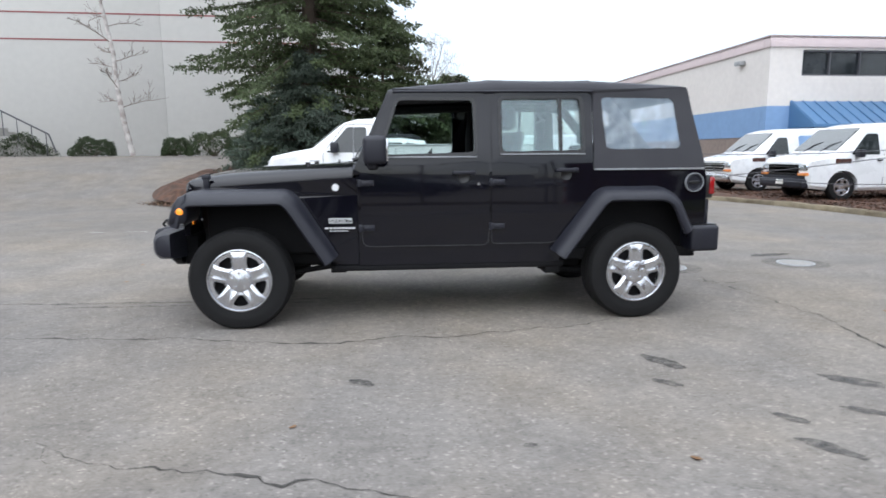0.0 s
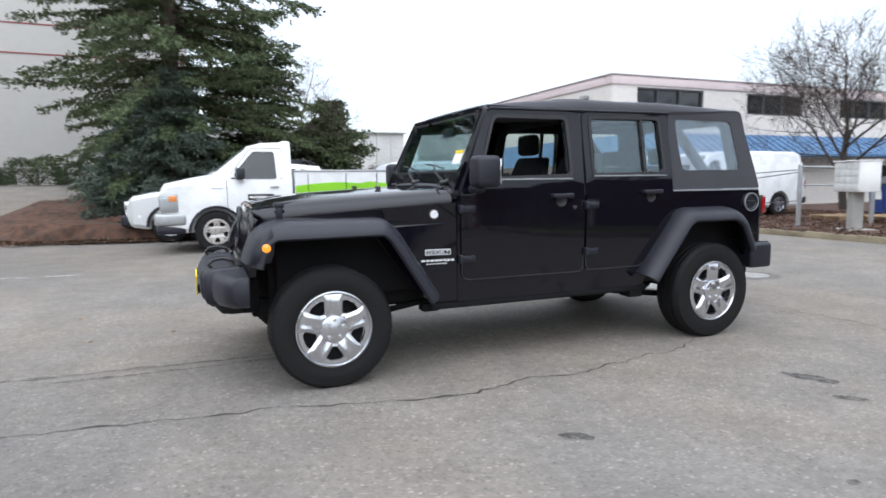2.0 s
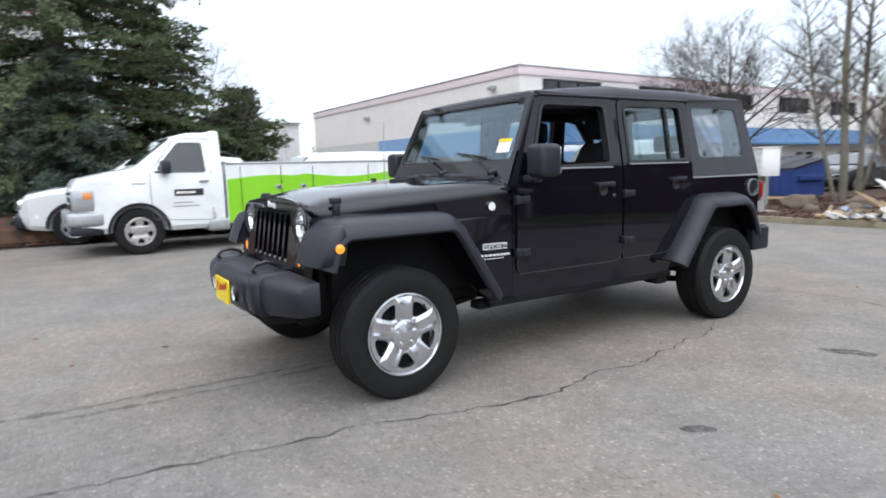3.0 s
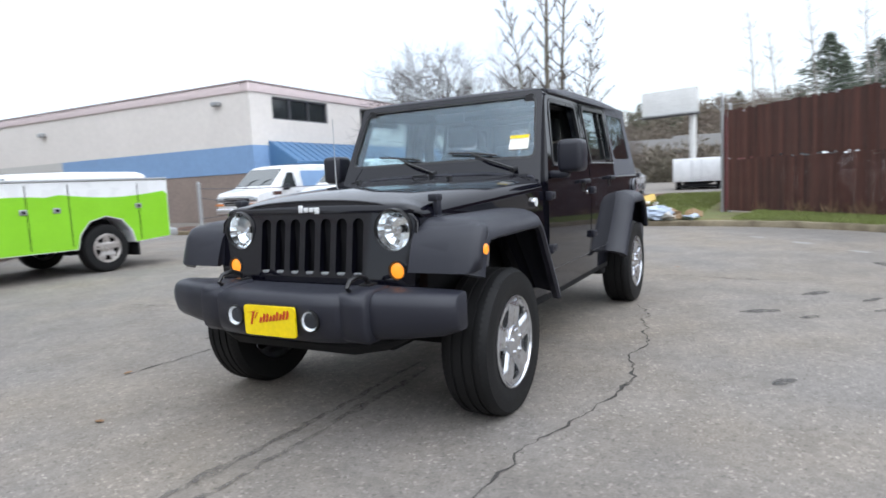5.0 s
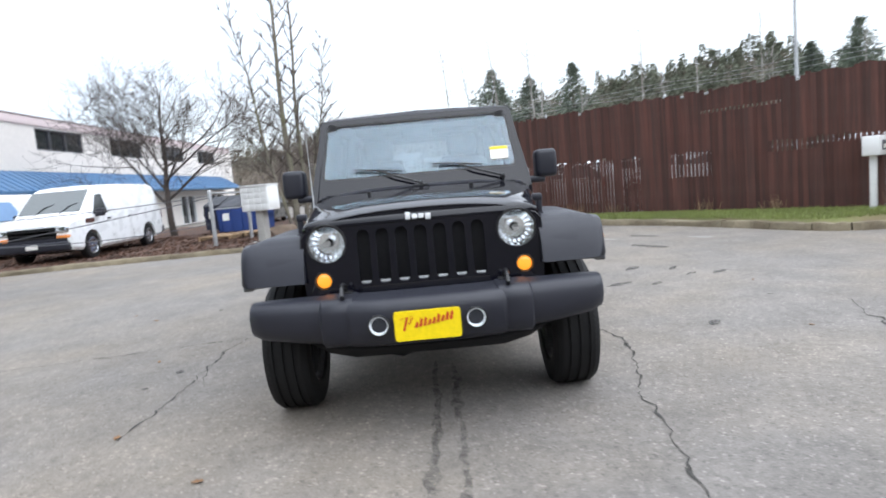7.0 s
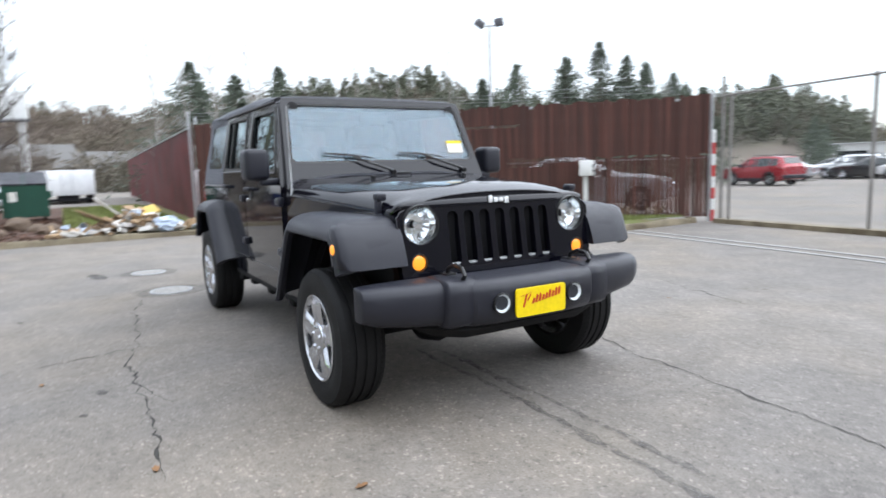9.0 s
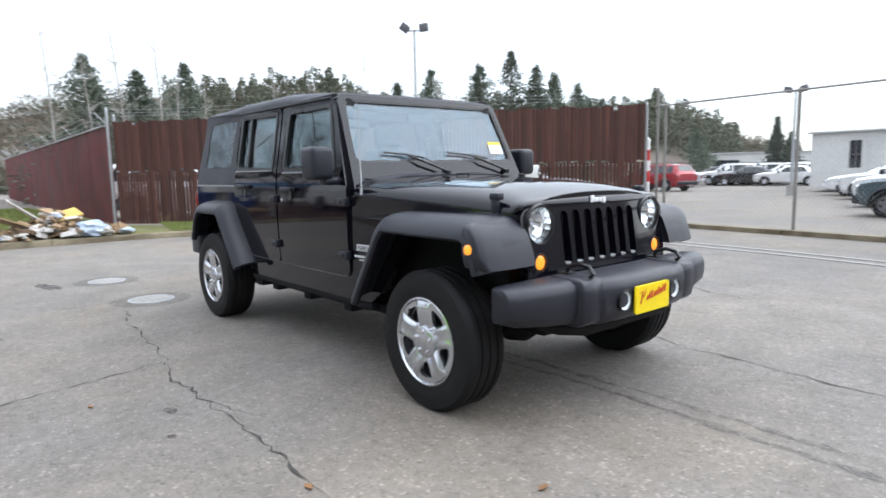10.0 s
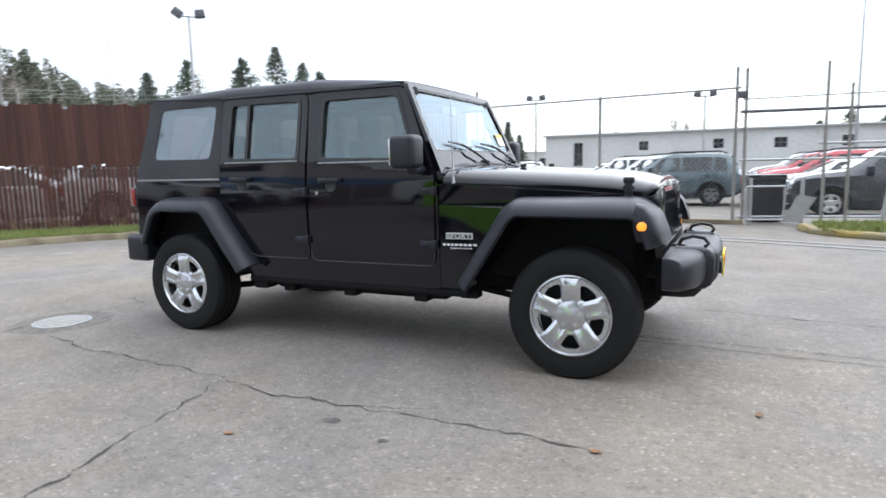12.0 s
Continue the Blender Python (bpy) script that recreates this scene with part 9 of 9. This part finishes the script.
def card_reader():
    t = thing("card_reader", pose(5.02, -7.40, 0.08, 0, 0, 35), "pale gate card reader box on a square post", "card reader")
    part("post", boxm(-0.045, 0.045, -0.045, 0.045, 0.0, 0.95, 0.006), M["stripe_white"], t)
    part("base_plate", boxm(-0.11, 0.11, -0.11, 0.11, 0.0, 0.06, 0.006), M["galv"], t)
    bx = part("box", boxm(-0.16, 0.10, -0.16, 0.20, 0.92, 1.24, 0.02), M["stripe_white"], t)
    part("face_plate", boxm(-0.172, -0.158, -0.06, 0.10, 1.00, 1.16, 0.004), M["frame"], bx)
    part("keypad", boxm(-0.180, -0.170, -0.03, 0.06, 1.03, 1.10, 0.003), M["label_white"], bx)


card_reader()


def mailbox_unit():
    t = thing("mailbox_unit", pose(10.72, 4.15, 0.1, 0, 0, -24), "white cluster mailbox on a concrete post", "mailbox")
    part("post", boxm(-0.11, 0.11, -0.11, 0.11, -0.02, 0.80, 0.01), M["concrete"], t)
    part("base", boxm(-0.30, 0.30, -0.35, 0.35, -0.08, 0.02, 0.015), M["concrete"], t)
    b = part("cabinet", boxm(-0.22, 0.22, -0.42, 0.42, 0.80, 1.42, 0.015), M["stripe_white"], t)
    for r in range(4):
        for c in range(4):
            y0, z0 = -0.39 + 0.196 * c, 0.83 + 0.143 * r
            d = part("mail_door", boxm(-0.232, -0.2215, y0, y0 + 0.185, z0, z0 + 0.133, 0.004), M["far_wall"], b)
    part("roof_lip", boxm(-0.26, 0.24, -0.44, 0.44, 1.42, 1.445, 0.008), M["stripe_white"], b)


mailbox_unit()


def dumpster(m, w, d, h, material, label):
    t = thing("dumpster", m, label, "dumpster")
    loops = [[(-d / 2, -w / 2, 0.12), (d / 2 * 0.9, -w / 2, 0.12), (d / 2 * 0.9, w / 2, 0.12), (-d / 2, w / 2, 0.12)], [(-d / 2 * 1.08, -w / 2, h * 0.75), (d / 2, -w / 2, h), (d / 2, w / 2, h), (-d / 2 * 1.08, w / 2, h * 0.75)]]
    b = part("bin", loft(bmesh.new(), loops), material, t, smooth=0)
    for s in (-1, 1):
        part("lid", loft(bmesh.new(), [[(-d / 2 * 1.12, y, h * 0.75 + 0.01), (d / 2, y, h + 0.01), (d / 2, y, h + 0.05), (-d / 2 * 1.12, y, h * 0.75 + 0.05)] for y in sorted((s * 0.02, s * w / 2 * 1.02))]), M["plastic"], t, smooth=0)
        part("fork_pocket", boxm(-d / 2 * 0.8, d / 2 * 0.7, *sorted((s * w / 2, s * (w / 2 + 0.10))), h * 0.48, h * 0.62, 0.01), material, b)
        for x in (-d * 0.35, d * 0.3):
            part("caster", cyl(bmesh.new(), (x, s * w * 0.4 - 0.03, 0.08), (x, s * w * 0.4 + 0.03, 0.08), 0.08, n=12), M["rubber"], t)
    for k in range(4):
        y = lerp(-w / 2 + 0.1, w / 2 - 0.1, k / 3)
        part("rib", loft(bmesh.new(), [[(-d / 2 - 0.002, y - 0.03, 0.16), (-d / 2 - 0.03, y - 0.03, 0.16), (-d / 2 - 0.03, y + 0.03, 0.16), (-d / 2 - 0.002, y + 0.03, 0.16)], [(-d / 2 * 1.075, y - 0.03, h * 0.72), (-d / 2 * 1.075 - 0.03, y - 0.03, h * 0.72), (-d / 2 * 1.075 - 0.03, y + 0.03, h * 0.72), (-d / 2 * 1.075, y + 0.03, h * 0.72)]]), material, b, smooth=0)
    part("paper_sign", boxm(-d / 2 * 1.05 - 0.012, -d / 2 * 1.05 - 0.004, w * 0.18, w * 0.36, h * 0.42, h * 0.62), M["label_white"], b, smooth=0)


M["bin_blue"] = mat("blue_painted_steel", (0.02, 0.05, 0.19), 0.5, var=0.25, scale=3)
M["bin_navy"] = mat("navy_painted_steel", (0.015, 0.02, 0.045), 0.5, var=0.2, scale=3)
M["bin_green"] = mat("dark_green_painted_steel", (0.012, 0.07, 0.045), 0.55, var=0.25, scale=3)
dumpster(pose(15.6, 5.95, 0.1, 0, 0, -18), 1.4, 1.1, 1.15, M["bin_blue"], "blue steel dumpster with a black lid on the mulch")
dumpster(pose(17.8, 7.3, 0.1, 0, 0, -10), 1.2, 0.9, 1.25, M["bin_navy"], "dark navy steel dumpster beyond the mailboxes")
dumpster(pose(17.0, 2.9, 0.1, 0, 0, 3), 1.1, 1.1, 1.35, M["bin_green"], "dark green steel dumpster beside the grass")


def bollard_fence():
    t = thing("cable_fence", pose(0, 0, 0.08), "galvanised posts with slack cables in front of the vans", "fence")
    for x, y, h in ((10.6, 5.35, 1.40), (7.9, 12.2, 1.35), (12.6, 5.0, 1.35)):
        part("post", cyl(bmesh.new(), (x, y, -0.05), (x, y, h), 0.05, n=12), M["galv"], t)
        part("post_cap", cyl(bmesh.new(), (x, y, h), (x, y, h + 0.05), 0.055, 0.02, 12), M["galv"], t)

    def cable(a, b, sag, r=0.010):
        a, b = Vector(a), Vector(b)
        part("cable", tube(bmesh.new(), [a.lerp(b, q / 10) - Vector((0, 0, sag * 4 * (q / 10) * (1 - q / 10))) for q in range(11)], r, 6), M["frame"], t)
    cable((10.6, 5.35, 1.30), (7.9, 12.2, 1.20), 0.12)
    cable((10.6, 5.35, 0.60), (7.9, 12.2, 0.95), 0.28)
    cable((10.6, 5.35, 1.25), (7.9, 12.2, 0.35), 0.05)
    part("top_rail", cyl(bmesh.new(), (10.6, 5.35, 1.36), (12.6, 5.0, 1.33), 0.024, n=8), M["galv"], t)
    part("middle_rail", cyl(bmesh.new(), (10.6, 5.35, 0.95), (12.6, 5.0, 0.92), 0.018, n=8), M["galv"], t)


bollard_fence()


def stair_rail():
    t = thing("stair_railing", pose(-13.3, 19.6, 1.2), "dark sloping stair with railing against the warehouse", "stair")
    for k in range(9):
        part("step", boxm(-1.6 + 0.28 * k - 0.3, -1.6 + 0.28 * k, -0.6, 0.5, -0.1, 1.45 - 0.165 * k, 0.01), M["concrete"], t)
    part("handrail", tube(bmesh.new(), [(-2.2, -0.55, 2.2), (-1.6, -0.55, 2.2), (0.9, -0.55, 0.85), (1.1, -0.55, 0.2)], 0.03, 8), M["frame"], t)
    for k in range(6):
        x = -1.6 + 0.48 * k
        part("baluster", cyl(bmesh.new(), (x, -0.55, 1.1 - 0.27 * k * 0.98), (x, -0.55, 2.2 - 0.26 * k), 0.016, n=6), M["frame"], t)


stair_rail()


# ---- rubbish heap, boulders ----
M["card"] = mat("soggy_cardboard", (0.30, 0.205, 0.12), 0.9, var=0.25, scale=4, color2=(0.21, 0.14, 0.08), mix_scale=3, island=0.25)
M["sheet"] = mat("pale_plasterboard", (0.58, 0.56, 0.53), 0.9, var=0.25, scale=4)
M["tarp"] = mat("pale_blue_plastic", (0.40, 0.47, 0.58), 0.4, var=0.2, scale=6)
M["yellow_board"] = mat("yellow_insulation_board", (0.52, 0.36, 0.10), 0.85, var=0.2)
M["stone"] = mat("brown_boulder", (0.12, 0.085, 0.06), 0.95, var=0.4, scale=4, bump=0.6, bump_scale=20)


def rubbish_heap():
    t = thing("rubbish_heap", pose(9.55, 0.9, 0.1), "heap of dumped cardboard, boards and plastic beside the kerb", "rubbish")
    rnd = random.Random(8)
    for k in range(230):
        y = rnd.gauss(0.0, 0.60)
        y = max(-1.45, min(1.3, y))
        x = rnd.uniform(-0.15, 0.75)
        top = 0.52 * math.exp(-((y + 0.15) / 0.62) ** 2) * math.exp(-((x - 0.35) / 0.55) ** 2)
        z = rnd.uniform(0.0, 1.0) * top + 0.02
        w, d, h = rnd.uniform(0.03, 0.16), rnd.uniform(0.02, 0.10), rnd.choice((0.006, 0.010, 0.02, 0.04))
        kind = rnd.choice(("cardboard_sheet", "cardboard_sheet", "cardboard_sheet", "board", "board", "board", "plaster_lump", "plank", "plastic_scrap"))
        if kind == "plank":
            w, d, h = rnd.uniform(0.10, 0.26), 0.03, 0.012
        bm = box(bmesh.new(), -w, w, -d, d, -h, h)
        if kind in ("cardboard_sheet", "plastic_scrap", "plaster_lump"):
            for v in bm.verts:
                v.co.z += rnd.uniform(-0.05, 0.05)
        r = Euler((rnd.gauss(0, 0.28), rnd.gauss(0, 0.30), rnd.uniform(0, 3.14))).to_matrix()
        bmesh.ops.rotate(bm, verts=bm.verts[:], cent=(0, 0, 0), matrix=r)
        low = min(v.co.z for v in bm.verts)
        bmesh.ops.translate(bm, verts=bm.verts[:], vec=(x, y, max(z, 0.0 - low)))
        part(kind, bm, {"cardboard_sheet": M["card"], "board": M["sheet"], "plank": M["card"], "plaster_lump": M["sheet"], "plastic_scrap": M["tarp"]}[kind], t, smooth=0)
    # a leaning board, a yellow board and crumpled blue plastic
    for nm, mt, c, half, e in (("leaning_board", M["sheet"], (0.35, 0.15, 0.42), (0.50, 0.16, 0.012), (0.3, -0.65, 1.2)), ("yellow_board", M["yellow_board"], (0.40, -0.30, 0.40), (0.34, 0.18, 0.02), (-0.35, 0.25, 1.75)), ("leaning_board", M["card"], (0.30, 0.45, 0.30), (0.45, 0.22, 0.012), (0.4, -0.35, 1.0))):
        bm = box(bmesh.new(), -half[0], half[0], -half[1], half[1], -half[2], half[2])
        bmesh.ops.rotate(bm, verts=bm.verts[:], cent=(0, 0, 0), matrix=Euler(e).to_matrix())
        bmesh.ops.translate(bm, verts=bm.verts[:], vec=c)
        part(nm, bm, mt, t, smooth=0)
    for c, r, mt, nm in (((0.05, -0.72, 0.16), 0.30, M["tarp"], "plastic_bag"), ((0.15, 0.25, 0.18), 0.20, M["stone"], "sack"), ((0.0, -0.45, 0.12), 0.18, M["sheet"], "plastic_bag"), ((0.1, 0.75, 0.10), 0.15, M["tarp"], "plastic_bag")):
        bm = bmesh.new()
        bmesh.ops.create_icosphere(bm, subdivisions=3, radius=r)
        for v in bm.verts:
            q = v.co * (1 + 0.35 * noise.noise(v.co * 9 + Vector(c) * 5))
            v.co = Vector((q.x, q.y, q.z * 0.55)) + Vector(c)
        part(nm, bm, mt, t, smooth=20)


rubbish_heap()


def boulder(x, y, z, r, seed):
    bm = bmesh.new()
    bmesh.ops.create_icosphere(bm, subdivisions=3, radius=r)
    for v in bm.verts:
        q = v.co * (1 + 0.28 * noise.noise(v.co * (1.5 / r) + Vector((seed, 0, 0))) + 0.08 * noise.noise(v.co * (5 / r)))
        v.co = Vector((q.x * 1.25, q.y, max(q.z * 0.75, -r * 0.35)))
    ob = part("boulder", bm, M["stone"], None, smooth=50)
    ob.location = (x, y, z)
    tagged(ob, "brown weathered boulder on the mulch", "rock", "boulders in the bark bed")


for k, (x, y, r) in enumerate(((10.9, 2.25, 0.24), (11.6, 2.5, 0.20), (12.3, 4.0, 0.36), (12.9, 2.9, 0.30), (11.2, 3.2, 0.16), (-5.0, 10.8, 0.16), (-4.2, 10.5, 0.14))):
    boulder(x, y, 0.1 + r * 0.22 + (0.1 if x < 0 else 0), r, k)


def pallet(m):
    t = thing("pallet", m, "weathered wooden pallet lying on the mulch", "pallet")
    for y in (-0.45, 0, 0.45):
        part("stringer", boxm(-0.6, 0.6, y - 0.02, y + 0.02, 0.02, 0.11, 0.004), M["card"], t)
    for k in range(6):
        x = -0.55 + 0.22 * k
        part("slat", boxm(x - 0.05, x + 0.05, -0.5, 0.5, 0.11, 0.13, 0.003), M["card"], t)


pallet(pose(13.6, 5.1, 0.13, 0, 0, 25))
pallet(pose(13.0, 5.9, 0.13, 0, 0, -10))


# ---- grass blades and mulch chips ----
def scatter(name, label, category, n, seed, inside, z, size, width, material, up, flat):
    rng = np.random.default_rng(seed)
    pts = inside(rng, n)
    base = np.stack([pts[:, 0], pts[:, 1], np.full(len(pts), z)], 1)
    way = np.stack([rng.normal(0, flat, len(pts)), rng.normal(0, flat, len(pts)), np.full(len(pts), up)], 1)
    v, f = blades(rng, base, way, size, width, 0.15)
    tagged(fast_mesh(name, v, f, material), label, category, kind="stuff")


def along_fence(rng, n):
    """Thick at the foot of the slat fence, thin near the kerb."""
    u, w = rng.uniform(0.05, 1.0, n), rng.uniform(0, 1, n) ** 1.4
    fx, fy = 12.2 - 8.6 * u, -1.35 - 7.4 * u
    kx = np.interp(u, (0, 0.25, 0.5, 0.75, 1.0), (9.5, 8.9, 7.6, 6.0, 4.2))
    ky = np.interp(u, (0, 0.25, 0.5, 0.75, 1.0), (-1.0, -2.3, -3.9, -5.1, -5.9))
    return np.stack([fx + (kx - fx) * w, fy + (ky - fy) * w], 1)


def weed_tufts(rng, n):
    """A few loose tufts close to the slat fence."""
    u = np.repeat(rng.uniform(0.05, 0.98, 14), n // 14)
    x, y = 12.05 - 8.6 * u, -1.45 - 7.5 * u
    return np.stack([x + rng.normal(0, 0.10, len(u)), y + rng.normal(0, 0.10, len(u))], 1)


scatter("grass", "short green grass and weeds along the fence", "grass", 26000, 5, along_fence, 0.11, 0.075, 0.006, M["grass"], 1.0, 0.5)
scatter("dry_weeds", "tall dry weeds at the foot of the fence", "weeds", 420, 12, weed_tufts, 0.11, 0.30, 0.005, M["card"], 1.0, 0.35)
scatter("grass", "rough green grass on the bank beside the red fence", "grass", 16000, 6, lambda rng, n: np.stack([rng.uniform(10.2, 24, n), rng.uniform(-0.6, 2.0, n)], 1), 0.11, 0.09, 0.008, M["grass"], 1.0, 0.5)
scatter("grass", "rough grass on the verge beside the gate", "grass", 7000, 7, lambda rng, n: np.stack([rng.uniform(-8.5, -3.5, n), rng.uniform(-8.0, -6.6, n)], 1), 0.08, 0.10, 0.008, M["grass"], 1.0, 0.5)
scatter("mulch_chips", "loose bark chips and twigs on the bed", "mulch", 14000, 8, lambda rng, n: np.stack([rng.uniform(9.3, 17, n), rng.uniform(2.0, 13, n)], 1), 0.12, 0.09, 0.014, M["bark_mulch"], 0.15, 1.0)


def round_island(rng, n):
    """Points along the rim of the planted island, mostly just inside."""
    ring = np.array([(p.x, p.y) for p in ISLAND])
    mid = ring.mean(0)
    k = rng.integers(0, len(ring), n)
    t = rng.random((n, 1))
    p = ring[k] * (1 - t) + ring[(k + 1) % len(ring)] * t
    return p + (mid - p) * rng.normal(0.06, 0.07, (n, 1))


scatter("mulch_chips", "bark chips and dead leaves spilled round the island", "mulch", 9000, 9, round_island, 0.05, 0.10, 0.018, M["bark_mulch"], 0.25, 1.0)
scatter("dead_grass", "dry grass tufts at the rim of the island", "grass", 3000, 10, round_island, 0.03, 0.12, 0.006, M["card"], 1.0, 0.7)
